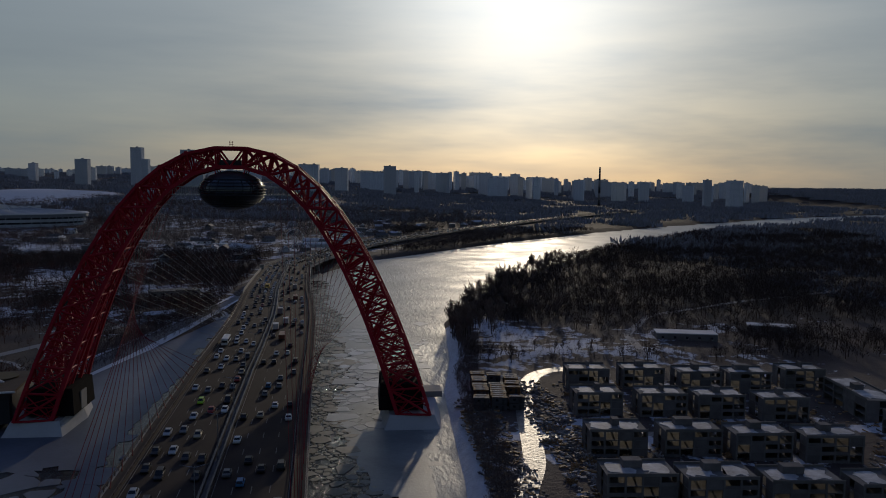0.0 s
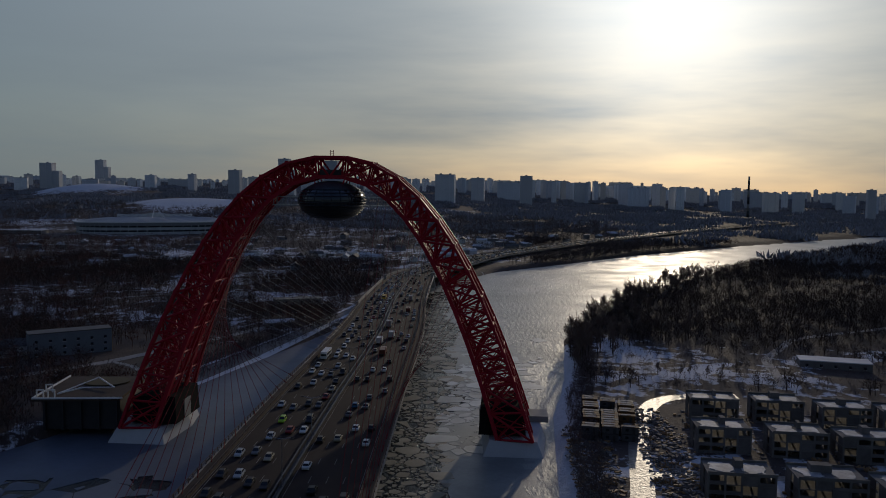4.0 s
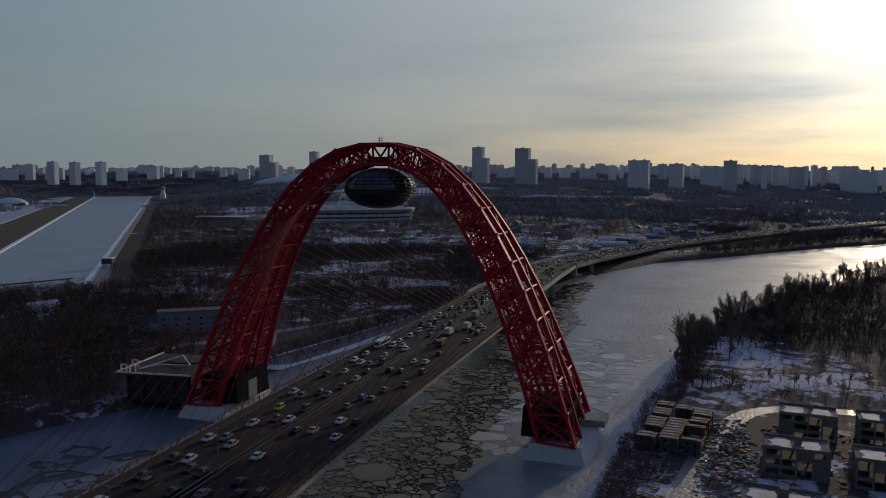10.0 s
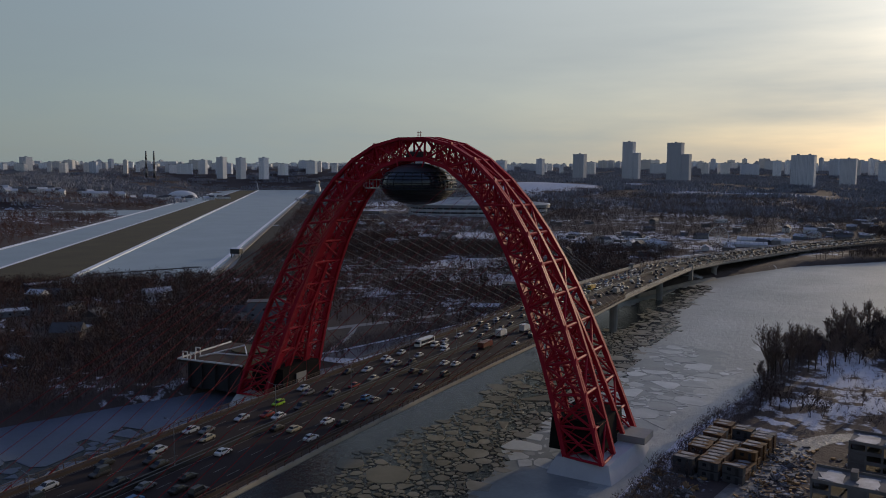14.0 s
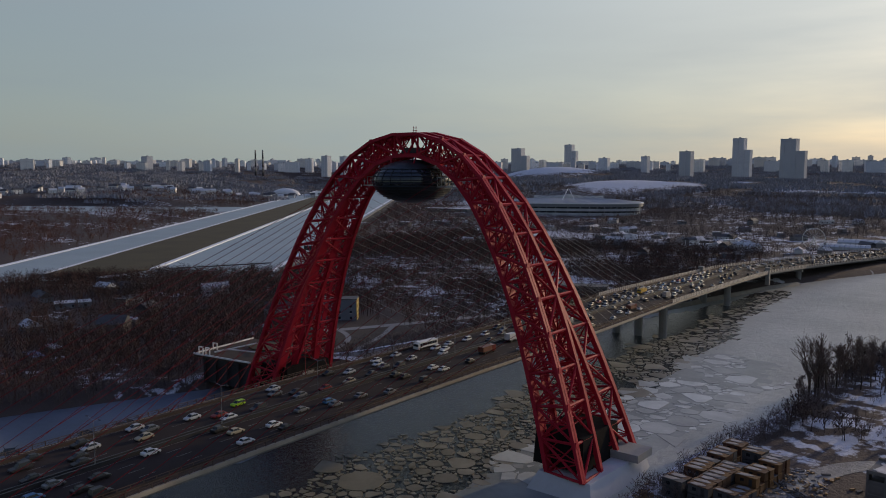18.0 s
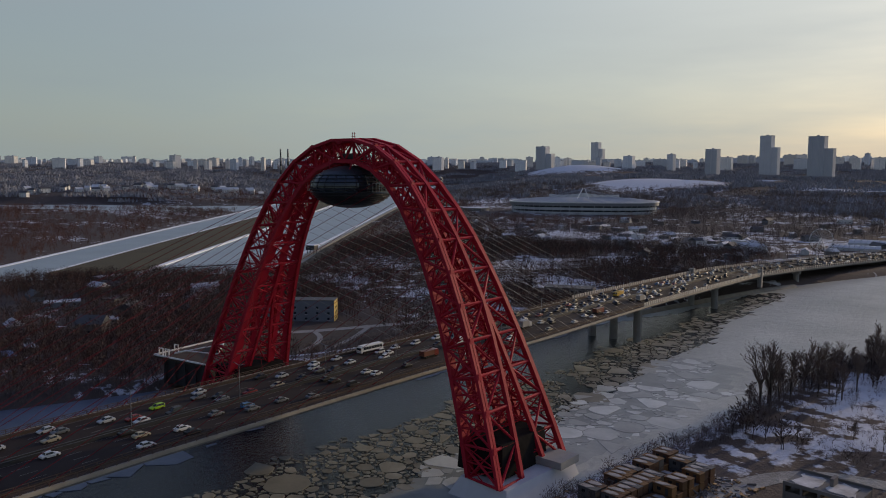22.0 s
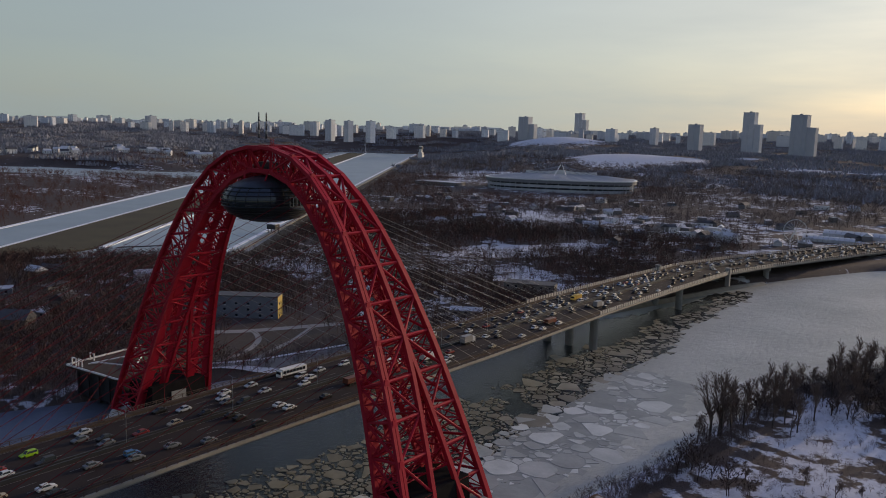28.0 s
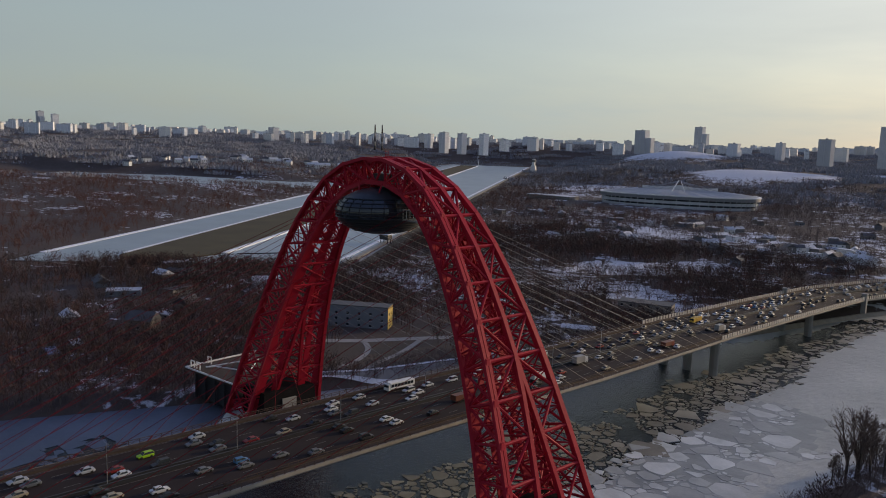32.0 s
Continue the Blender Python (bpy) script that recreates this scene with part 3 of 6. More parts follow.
# rowing basin under snowy ice


def basin_point(u, v):
    return (u * BASIN_U[0] + v * BASIN_V[0], u * BASIN_U[1] + v * BASIN_V[1])


basin_outline = [basin_point(345 + (v + 340) * 0.27, v) for v in (-378, -340, -286, -230, -180, -122)] + [basin_point(3100, -30), basin_point(3100, -378)]
isle_outline = [basin_point(u, v) for u, v in ((372, -300), (385, -310), (3020, -310), (3020, -240), (420, -236), (392, -248), (376, -272))]
tagged(new("basin_island", Shape().slab(isle_outline, 3.0, 4.6).mesh("basin_island", GRASS)), "long grassy island in the rowing basin", "island", kind="structure")
bank_outline = [basin_point(u, v) for u, v in ((404, -121), (3100, -29), (3100, -24), (406, -116))]
tagged(new("basin_kerb", Shape().slab(bank_outline, 3.0, 4.2).mesh("basin_kerb", KERB)), "pale stone edge of the rowing basin", "kerb", kind="structure")
for u0, v0, u1, v1, w in ((380, -378, 3090, -378, 6), (396, -312, 3010, -312, 4), (424, -233, 3010, -237, 5), (408, -127, 3090, -35, 4)):
    rim = [basin_point(u, v) for u, v in ((u0, v0 - w / 2), (u1, v1 - w / 2), (u1, v1 + w / 2), (u0, v0 + w / 2))]
    tagged(new("snow_rim", Shape().slab(rim, 3.4, 4.75 if v0 > -320 and v0 < -230 else 4.0).mesh("snow_rim", SNOW)), "line of snow along the basin's edge", "snow", kind="structure")
tagged(new("frozen_basin", Shape().slab(basin_outline, 3.2, 3.6).mesh("frozen_basin", BASIN_ICE)), "straight rowing basin frozen under snow", "ice", kind="structure")


# ---------------------------------------------------------------- ice floes
def clip_cell(cell, px, py, nx_, ny_):
    """The part of a polygon that lies nearer to (px, py) than to (nx_, ny_)."""
    mx, my, dx, dy = (px + nx_) / 2, (py + ny_) / 2, nx_ - px, ny_ - py
    out = []
    for i, (ax, ay) in enumerate(cell):
        bx, by = cell[(i + 1) % len(cell)]
        sa, sb = (ax - mx) * dx + (ay - my) * dy, (bx - mx) * dx + (by - my) * dy
        if sa <= 0:
            out.append((ax, ay))
        if sa * sb < 0:
            t = sa / (sa - sb)
            out.append((ax + (bx - ax) * t, ay + (by - ay) * t))
    return out


def pack(seed, x0, x1, y0, y1, sizes, tries, wanted):
    """Throws discs of falling size into a field so that they just touch, where wanted() holds."""
    step, rg = 4.0, np.random.RandomState(seed)
    grid, out = collections.defaultdict(list), []
    for radius, n in zip(sizes, tries):
        xs, ys, rs = rg.uniform(x0, x1, n), rg.uniform(y0, y1, n), radius * rg.uniform(0.8, 1.2, n)
        good = wanted(xs, ys)
        for x, y, r in zip(xs[good].tolist(), ys[good].tolist(), rs[good].tolist()):
            gi, gj, reach = int(x // step), int(y // step), int((r + sizes[0] * 1.2) / step) + 1
            if all((x - a) ** 2 + (y - b) ** 2 > (0.86 * (r + q)) ** 2 for i in range(gi - reach, gi + reach + 1) for j in range(gj - reach, gj + reach + 1) for a, b, q in grid[i, j]):
                grid[gi, gj].append((x, y, r))
                out.append((x, y, r))
    return out, grid, step


def floe_outlines(rg, field, gap, limit, fill=1.0):
    """Angular outlines: each disc's power cell, cut back by an uneven gap."""
    discs, grid, step = field
    for x, y, r in discs:
        if rg.random() < 0.1:
            continue
        k, m = r * fill * rg.uniform(1.05, 1.5), rg.choice((3, 4, 4, 4, 5))
        turn, long_, flat = rg.uniform(0, 6.28), rg.uniform(1.0, 1.35), rg.uniform(0.75, 1.0)
        angles = sorted(6.2832 * (i + rg.uniform(-0.32, 0.32)) / m for i in range(m))
        cell = []
        for an in angles:
            px, py = k * long_ * math.cos(an), k * flat * math.sin(an)
            cell.append((x + px * math.cos(turn) - py * math.sin(turn), y + px * math.sin(turn) + py * math.cos(turn)))
        gi, gj, reach = int(x // step), int(y // step), int((k + limit * 1.6) / step) + 1
        for i in range(gi - reach, gi + reach + 1):
            for j in range(gj - reach, gj + reach + 1):
                for a, b, q in grid[i, j]:
                    d = math.hypot(a - x, b - y)
                    if d < 1e-6 or d > k * 1.4 + q * 1.6 or len(cell) < 3:
                        continue
                    # the radical line between both discs, drawn back by half the gap
                    s = (d * d + r * r - q * q) / (2 * d) - gap * rg.uniform(0.3, 1.5) * 0.5
                    ux, uy = (a - x) / d, (b - y) / d
                    cell = clip_cell(cell, x, y, x + 2 * s * ux, y + 2 * s * uy) if s > 0.1 else cell
        if len(cell) > 2:
            yield x, y, r, cell


rng = random.Random(7)


def wet(x, y):
    return (broken(x, y) > -1) & (river_depth(x, y) > 1.5)


def loose(x, y):
    # dark pools stay between the floes
    lead = x > 2 + 3.5 * np.sin(y * 0.06) + 2 * np.sin(y * 0.21) + 4 * smoothstep(60, 200, y)
    return lead & wet(x, y) & (wave(x, y, 0.11, 77) < 0.5)


def slushy(x, y):
    fade = 0.75 - 1.1 * smoothstep(70, 190, y + 0.8 * np.maximum(x - 50, 0))
    return (y > -14) & (x > open_edge(y) - 6) & (x < river_right(y) - 10) & (wave(x, y, 0.13, 78) < fade)


floes, big_floes = Shape(), []
field = pack(1, -8, 62, -150, 210, (6.4, 4.2, 2.7, 1.7, 1.1, 0.65), (40, 170, 900, 4000, 12000, 22000), loose)
for x, y, r, cell in floe_outlines(rng, field, 0.75, 7.6, 1.0):
    top = rng.uniform(0.08, 0.26)
    if r > 1.5 and len(big_floes) < 290 and -75 < y < 100:
        big_floes.append((x, y, cell, top))
    else:
        floes.slab(cell, -0.15, top)
field = pack(2, -8, 50, 210, 440, (3.8, 2.4, 1.5), (60, 1500, 5000), loose)
for x, y, r, cell in floe_outlines(rng, field, 0.4, 4.4):
    floes.slab(cell, -0.15, rng.uniform(0.08, 0.22))
tagged(new("broken_ice", floes.mesh("broken_ice", FLOE)), "broken river ice, angular floes packed on dark water", "ice", kind="stuff")
for x, y, ring, top in big_floes:
    ob = new("ice_floe", Shape().slab([(a - x, b - y) for a, b in ring], -0.15, top).mesh("ice_floe", FLOE))
    ob.location = (x, y, 0)
    tagged(ob, "angular grey floe of broken ice on dark water", "ice floe", "ice floes by the arch")
# pale plates frozen into slush beside the arch's foot
plates = Shape()
field = pack(3, 26, 100, -120, 210, (6.0, 3.8, 2.4, 1.5, 0.9), (150, 560, 1700, 2600, 3400), slushy)
for x, y, r, cell in floe_outlines(rng, field, 0.5, 7.4, 1.1):
    plates.slab(cell, 0.0, rng.uniform(0.19, 0.26))
tagged(new("cracked_ice", plates.mesh("cracked_ice", PLATE)), "pale cracked ice plates around the arch foot", "ice", kind="stuff")
# cracked sheet under the other side of the deck
plates = Shape()
field = pack(4, -125, -30, -220, -40, (9.0, 5.5, 3.2, 1.8), (90, 500, 2000, 2500), wet)
for x, y, r, cell in floe_outlines(rng, field, 0.30, 9.4):
    plates.slab(cell, -0.1, rng.uniform(0.12, 0.2))
tagged(new("cracked_sheet", plates.mesh("cracked_sheet", WEST_ICE)), "blue-grey cracked ice sheet beside the far arch foot", "ice", kind="stuff")


# ---------------------------------------------------------------- bridge deck
HALF = 20.6


def deck_frame(y):
    """Centre, right-hand and forward directions of the deck at y."""
    x0, x1 = float(deck_x(y - 4)), float(deck_x(y + 4))
    d = Vector((x1 - x0, 8, 0)).normalized()
    return Vector((float(deck_x(y)), y, float(deck_z(y)))), Vector((d.y, -d.x, 0)), d


DECK_STATIONS = list(np.arange(-420, 480, 20)) + list(np.arange(480, 820, 10)) + list(np.arange(820, 2001, 40))


def along_deck(offset0, offset1, z0, z1, y0=-420, y1=2000):
    """A bar of box section that follows the deck."""
    s, rows_ = Shape(), [y for y in DECK_STATIONS if y0 <= y <= y1]
    rows_ = sorted(set([y0] + rows_ + [y1]))
    for y in rows_:
        c, r, _ = deck_frame(y)
        for o, z in ((offset0, z0), (offset1, z0), (offset1, z1), (offset0, z1)):
            s.v.append(tuple(c + r * o + Vector((0, 0, z))))
    for i in range(len(rows_) - 1):
        for k in range(4):
            s.f.append((4 * i + k, 4 * i + (k + 1) % 4, 4 * i + 4 + (k + 1) % 4, 4 * i + 4 + k))
    n = 4 * (len(rows_) - 1)
    s.f += [(3, 2, 1, 0), (n, n + 1, n + 2, n + 3)]
    return s


bridge = thing("road_bridge", "wide dark eight-lane road bridge along the river", "bridge")
part("deck", along_deck(-HALF + 0.9, HALF - 0.9, -1.6, -0.02).mesh("deck", CONCRETE_DARK), None, bridge, "grey concrete and steel deck slab")
part("girder", along_deck(-13, -9, -3.2, -1.6, -420, 480).mesh("girder", CONCRETE_DARK), None, bridge)
part("girder", along_deck(9, 13, -3.2, -1.6, -420, 480).mesh("girder", CONCRETE_DARK), None, bridge)
part("roadway", along_deck(1.0, 17.4, -0.02, 0.0).mesh("roadway", ASPHALT), None, bridge, "worn dark asphalt roadway")
part("roadway", along_deck(-17.4, -1.0, -0.02, 0.0).mesh("roadway", ASPHALT), None, bridge, "worn dark asphalt roadway")
part("walkway", along_deck(18.0, HALF - 0.3, -0.02, 0.16).mesh("walkway", WALKWAY), None, bridge)
part("walkway", along_deck(-HALF + 0.3, -18.0, -0.02, 0.16).mesh("walkway", WALKWAY), None, bridge)
for o in (-1.0, 0.6):
    part("median_barrier", along_deck(o, o + 0.4, 0.0, 0.95).mesh("median_barrier", DARK_STEEL), None, bridge)
for o in (-18.0, 17.6):
    part("kerb", along_deck(o, o + 0.4, -0.02, 0.7).mesh("kerb", WALKWAY), None, bridge, "brownish concrete kerb barrier")
for o in (-HALF - 0.15, HALF - 0.35):
    part("edge_beam", along_deck(o, o + 0.5, -0.75, 0.2).mesh("edge_beam", KERB), None, bridge, "pale edge beam")
for o in (-HALF, HALF - 0.1):
    part("handrail", along_deck(o, o + 0.12, 1.35, 1.47, -300, 900).mesh("handrail", RAIL), None, bridge)
    part("handrail", along_deck(o, o + 0.08, 0.85, 0.93, -300, 900).mesh("handrail", RAIL), None, bridge)
# lane markings: solid edges and dashed lanes
for o in (-17.0, -1.5, 1.4, 16.9):
    part("edge_line", along_deck(o, o + 0.18, 0.001, 0.006, -300, 900).mesh("edge_line", LINE), None, bridge)
dashes = Shape()
for o in (-13.1, -9.3, -5.4, 5.3, 9.2, 13.0):
    for y in range(-220, 520, 12):
        c, r, d = deck_frame(y)
        a, b = c + r * o, c + r * o + d * 4
        w = r * 0.09
        dashes.add([a - w + Vector((0, 0, 0.006)), a + w + Vector((0, 0, 0.006)), b + w + Vector((0, 0, 0.006)), b - w + Vector((0, 0, 0.006))], [(0, 1, 2, 3)])
tagged(part("lane_marking", dashes.mesh("lane_marking", LINE), None, bridge), "worn white lane dashes", kind="stuff")

pales, posts = Shape(), Shape()
for side in (-1, 1):
    for y in range(-240, 900, 3):
        c, r, d = deck_frame(y)
        p = c + r * side * (HALF - 0.05)
        if y > 185:
            pales.box(p.x - 0.16, p.y - 0.85, p.z + 0.3, p.x + 0.16, p.y + 0.85, p.z + 2.1, 0.04)
        else:
            posts.box(p.x - 0.08, p.y - 0.08, p.z + 0.1, p.x + 0.08, p.y + 0.08, p.z + 1.4)
            q = c + r * side * 17.8
            posts.box(q.x - 0.09, q.y - 0.09, q.z + 0.7, q.x + 0.09, q.y + 0.09, q.z + 1.25)
            posts.tube(p + Vector((0, 0, 0.2)), p + d * 3 + Vector((0, 0, 1.35)), 0.05, 4)
# the barrier's base colour is raised to stand in for sun on it
tagged(part("railing", pales.mesh("railing", material("sunlit_fence", (0.6, 0.54, 0.46), 0.6, 0.0, (0.42, 0.37, 0.31), 0.2, 1.0)), None, bridge), "dotted noise barrier along both edges, sunlight in its pale colour", kind="stuff")
tagged(part("railing", posts.mesh("railing", RAIL), None, bridge), "brown lattice railing along both edges", kind="stuff")
for o in (-17.86, 17.74):
    part("handrail", along_deck(o, o + 0.12, 1.18, 1.3, -300, 500).mesh("handrail", RAIL), None, bridge)

# river piers
for y, offs in ((-170, (-14, 0, 14)), (203, (-17, -4, 10)), (330, (-6, 10)), (480, (-14, 14)), (-260, (-14, 0, 14))):
    for o in offs:
        c, r, d = deck_frame(y)
        p = c + r * o
        s = Shape()
        ring = [(p + r * (2.4 * math.cos(a)) + d * (1.7 * math.sin(a))) for a in [math.pi * k / 5 for k in range(10)]]
        s.slab([(q.x, q.y) for q in ring], -3, p.z - 1.6)
        s.box(p.x - 3, p.y - 2, p.z - 4.4, p.x + 3, p.y + 2, p.z - 1.7)
        part("pier", s.mesh("pier", CONCRETE), None, bridge, "grey concrete river pier")
# gate-like cross frames of the far approach
for y, side in ((368, -1), (400, 1)):
    c, r, d = deck_frame(y)
    p = c + r * side * (HALF - 0.6)
    s = Shape().box(p.x - 1.5, p.y - 1.2, p.z - 9, p.x + 1.5, p.y + 1.2, p.z + 3.6).box(p.x - 1.9, p.y - 1.6, p.z + 2.9, p.x + 1.9, p.y + 1.6, p.z + 4.0)
    part("stair_tower", s.mesh("stair_tower", CONCRETE), None, bridge, "pale concrete stair tower beside the deck")


# ---------------------------------------------------------------- arch
ARCH_TOP, INNER_TOP, ARCH_FOOT, INNER_FOOT = 105.3, 98.2, 77.0, 64.3


def arch_out(x):
    return ARCH_TOP * (1 - (abs(x) / ARCH_FOOT) ** 2.33)


def arch_in(x):
    return INNER_TOP * (1 - (abs(x) / INNER_FOOT) ** 2.25)


def even_points(curve, foot, n):
    """n + 1 points from half a panel beside the top to the foot, at even steps along the curve."""
    xs = np.concatenate([np.linspace(0, foot * 0.9, 600), np.linspace(foot * 0.9, foot, 400)[1:]])
    zs = np.array([curve(x) for x in xs])
    xs, zs = xs[zs >= 5.2], zs[zs >= 5.2]
    run = np.concatenate([[0], np.cumsum(np.hypot(np.diff(xs), np.diff(zs)))])
    want = (np.arange(n + 1) + 0.5) * run[-1] / (n + 0.5)
    return [(float(np.interp(w, run, xs)), float(np.interp(w, run, zs))) for w in want]


PANELS = 12
OUT, INN = even_points(arch_out, ARCH_FOOT, PANELS), even_points(arch_in, INNER_FOOT, PANELS)
SPLIT = 7


def half_width(i):
    f = i / PANELS
    return 4.7 + 12.3 * f ** 1.35


def mid_half(i):
    return 0.0 if i <= SPLIT else 6.3 * ((i - SPLIT) / (PANELS - SPLIT)) ** 1.1


def node(side, i, which):
    """A joint of the lattice: o outer, m outer middle, i inner, n inner middle; front or back."""
    kind, sign = which[0], -1 if which[1] == "f" else 1
    line = OUT if kind in "om" else INN
    x, z = (line[i][0], line[i][1])
    y = sign * (half_width(i) if kind in "oi" else mid_half(i))
    if kind == "i":
        y *= 0.92
    y += 1.5 * i / PANELS
    return Vector((side * x, y, max(z, 2.2)))


def crown_start(side, which, shift=Vector()):
    """The right-hand chords also span the level panel of the crown."""
    return [node(-1, 0, which) + shift] if side > 0 else []


arch = thing("bridge_arch", "tall red steel lattice arch carrying the bridge's stays", "arch")
for side in (-1, 1):
    for which, r in (("of", 0.72), ("of", -0.72), ("ob", 1.15), ("if", 0.95), ("ib", 0.95)):
        shift = Vector((0, 0.62 * (1 if r > 0 else -1), 0)) if which == "of" else Vector()
        part("chord", Shape().pipe(crown_start(side, which, shift) + [node(side, i, which) + shift for i in range(PANELS + 1)], abs(r), 4).mesh("chord", RED), None, arch, "red painted steel chord")
    part("chord", Shape().pipe(crown_start(side, "mf") + [node(side, i, "mf") for i in range(SPLIT + 1)], 1.0, 4).mesh("chord", RED), None, arch, "red painted steel chord")
    for which in ("mf", "mb"):
        part("chord", Shape().pipe([node(side, i, which) for i in range(SPLIT, PANELS + 1)], 0.95, 4).mesh("chord", RED), None, arch, "red painted steel chord")
        part("chord", Shape().pipe([node(side, i, "n" + which[1]) for i in range(SPLIT - 1, PANELS + 1)], 0.75, 4).mesh("chord", RED_DARK), None, arch)


def lattice_bars(side):
    """The bars between the chords, as (a, b, radius)."""
    bars = []
    for i in range(PANELS + 1):
        N = lambda w, k=i: node(side, k, w)
        split = i > SPLIT
        # struts across each ring
        bars += [(N("of"), N("mf"), 0.5), (N("mb"), N("ob"), 0.5), (N("of"), N("if"), 0.42), (N("ob"), N("ib"), 0.42)]
        if split:
            bars += [(N("mf"), N("nf"), 0.34), (N("mb"), N("nb"), 0.34), (N("if"), N("nf"), 0.4), (N("ib"), N("nb"), 0.4)]
        else:
            bars += [(N("if"), N("ib"), 0.42), (N("mf"), (N("if") + N("ib")) / 2, 0.34)]
        if i == PANELS:
            continue
        M = lambda w, k=i + 1: node(side, k, w)
        flip = i % 2 == 0
        bars += [((N("of"), M("mf"), 0.4) if flip else (N("mf"), M("of"), 0.4)), ((N("ob"), M("mb"), 0.4) if flip else (N("mb"), M("ob"), 0.4))]
        for s in "fb":
            bars += [(N("i" + s), M("o" + s), 0.42)]
            if split:
                bars += [((N("n" + s), M("i" + s), 0.3) if flip else (N("i" + s), M("n" + s), 0.3)), ((N("m" + s), M("n" + s), 0.28) if flip else (N("n" + s), M("m" + s), 0.28))]
            else:
                bars += [(N("o" + s), (M("if") + M("ib")) / 2, 0.24)]
        for s in "fb":
            bars += [(N("o" + s), M("i" + s), 0.24), ((N("o" + s) + M("o" + s)) / 2, (N("i" + s) + M("i" + s)) / 2, 0.22), ((N("m" + s) + M("m" + s)) / 2, (N("i" + s) + M("i" + s)) / 2, 0.2), (N("m" + s), M("i" + s), 0.24)]
        if not split:
            bars += [(N("if"), M("ib"), 0.32), (N("ib"), M("if"), 0.32)]
        # light members that fill the inside of the box
        for a0, b0 in (("of", "ib"), ("ob", "if"), ("mf", "ib"), ("mb", "if")):
            bars += [(N(a0), M(b0), 0.2), ((N(a0) + M(a0)) / 2, N(b0), 0.18), ((N(a0) + M(a0)) / 2, M(b0), 0.18)]
        for s in "fb":
            q0, q1 = (N("o" + s) + M("o" + s)) / 2, (N("i" + s) + M("i" + s)) / 2
            bars += [(q0, N("i" + s), 0.2), (q0, M("i" + s), 0.2), ((N("o" + s) + N("i" + s)) / 2, q1, 0.16), ((M("o" + s) + M("i" + s)) / 2, q1, 0.16)]
    return bars


def soffit(side, i, f0, f1):
    """A plate of the inner face, between fractions of its width."""
    def at(k, f):
        a = node(side, int(k), "if").lerp(node(side, min(int(k) + 1, PANELS), "if"), k - int(k))
        b = node(side, int(k), "ib").lerp(node(side, min(int(k) + 1, PANELS), "ib"), k - int(k))
        return a.lerp(b, f)
    p = [at(i + 0.1, f0), at(i + 0.1, f1), at(i + 0.9, f1), at(i + 0.9, f0)]
    n = (p[1] - p[0]).cross(p[3] - p[0]).normalized() * 0.12
    return Shape().add([q + n for q in p] + [q - n for q in p], [(0, 1, 2, 3), (7, 6, 5, 4), (0, 4, 5, 1), (1, 5, 6, 2), (2, 6, 7, 3), (3, 7, 4, 0)])


for side in (-1, 1):
    for i in range(PANELS):
        for f0, f1 in (((0.07, 0.24), (0.40, 0.60), (0.76, 0.93)) if i < SPLIT else ((0.04, 0.13), (0.24, 0.33), (0.67, 0.76), (0.87, 0.96))):
            part("soffit_plate", soffit(side, i, f0, f1).mesh("soffit_plate", RED_DARK), None, arch)

bars_right = lattice_bars(1)
order = sorted(bars_right, key=lambda b: -b[2])[:290]
chosen = {id(b) for b in order}
rest = Shape()
for b in bars_right:
    if id(b) in chosen:
        a, e, r = b
        mid = (a + e) / 2
        ob = part("brace", Shape().tube(a - mid, e - mid, r, 6).mesh("brace", RED), None, arch)
        ob.location = mid
    else:
        rest.tube(*b, 5)
for a, e, r in lattice_bars(-1):
    rest.tube(a, e, r, 6)
tagged(part("lattice", rest.mesh("lattice", RED_DARK), None, arch), "red lattice bars of the arch", kind="stuff")
# gusset plates along the inner chords, and the ladder walk on the back
for side in (-1, 1):
    for i in range(1, PANELS):
        for w in ("of", "ob"):
            p = node(side, i, w)
            part("gusset", Shape().box(-0.9, -0.9, -0.9, 0.9, 0.9, 0.9, 0.35).mesh("gusset", RED), None, arch).location = p
# level panel of the crown: braces, the lift house between the chords, mast
crown = Shape()
for s in "fb":
    low = (node(-1, 0, "i" + s) + node(1, 0, "i" + s)) / 2
    for side in (-1, 1):
        crown.tube(low, node(side, 0, "o" + s), 0.4, 6)
for a, b in (("of", "ob"), ("ob", "of"), ("if", "ib"), ("ib", "if")):
    crown.tube(node(-1, 0, a), node(1, 0, b), 0.32, 6)
part("crown_brace", crown.mesh("crown_brace", RED), None, arch)
lift_house = Shape().box(-6.5, -3.2, 97.6, 6.5, 3.2, 98.0).box(-4.2, -2.4, 98.0, 4.2, 2.4, 100.6, 0.2)
for k in range(9):
    for y in (-3.1, 3.1):
        lift_house.box(-6.4 + 1.6 * k - 0.06, y - 0.06, 98.0, -6.4 + 1.6 * k + 0.06, y + 0.06, 99.2)
for y in (-3.1, 3.1):
    lift_house.box(-6.4, y - 0.06, 99.14, 6.4, y + 0.06, 99.26)
part("lift_house", lift_house.mesh("lift_house", DARK_STEEL), None, arch, "dark lift house with a railed gallery inside the crown")
mast = Shape().tube((-0.55, 0, 105.0), (-0.55, 0, 107.9), 0.11, 5).tube((0.55, 0, 105.0), (0.55, 0, 107.9), 0.11, 5).box(-0.8, -0.3, 106.4, 0.8, 0.3, 106.55).box(-0.8, -0.3, 107.3, 0.8, 0.3, 107.42).box(-1.2, -5.6, 104.3, 1.2, 5.6, 104.7)
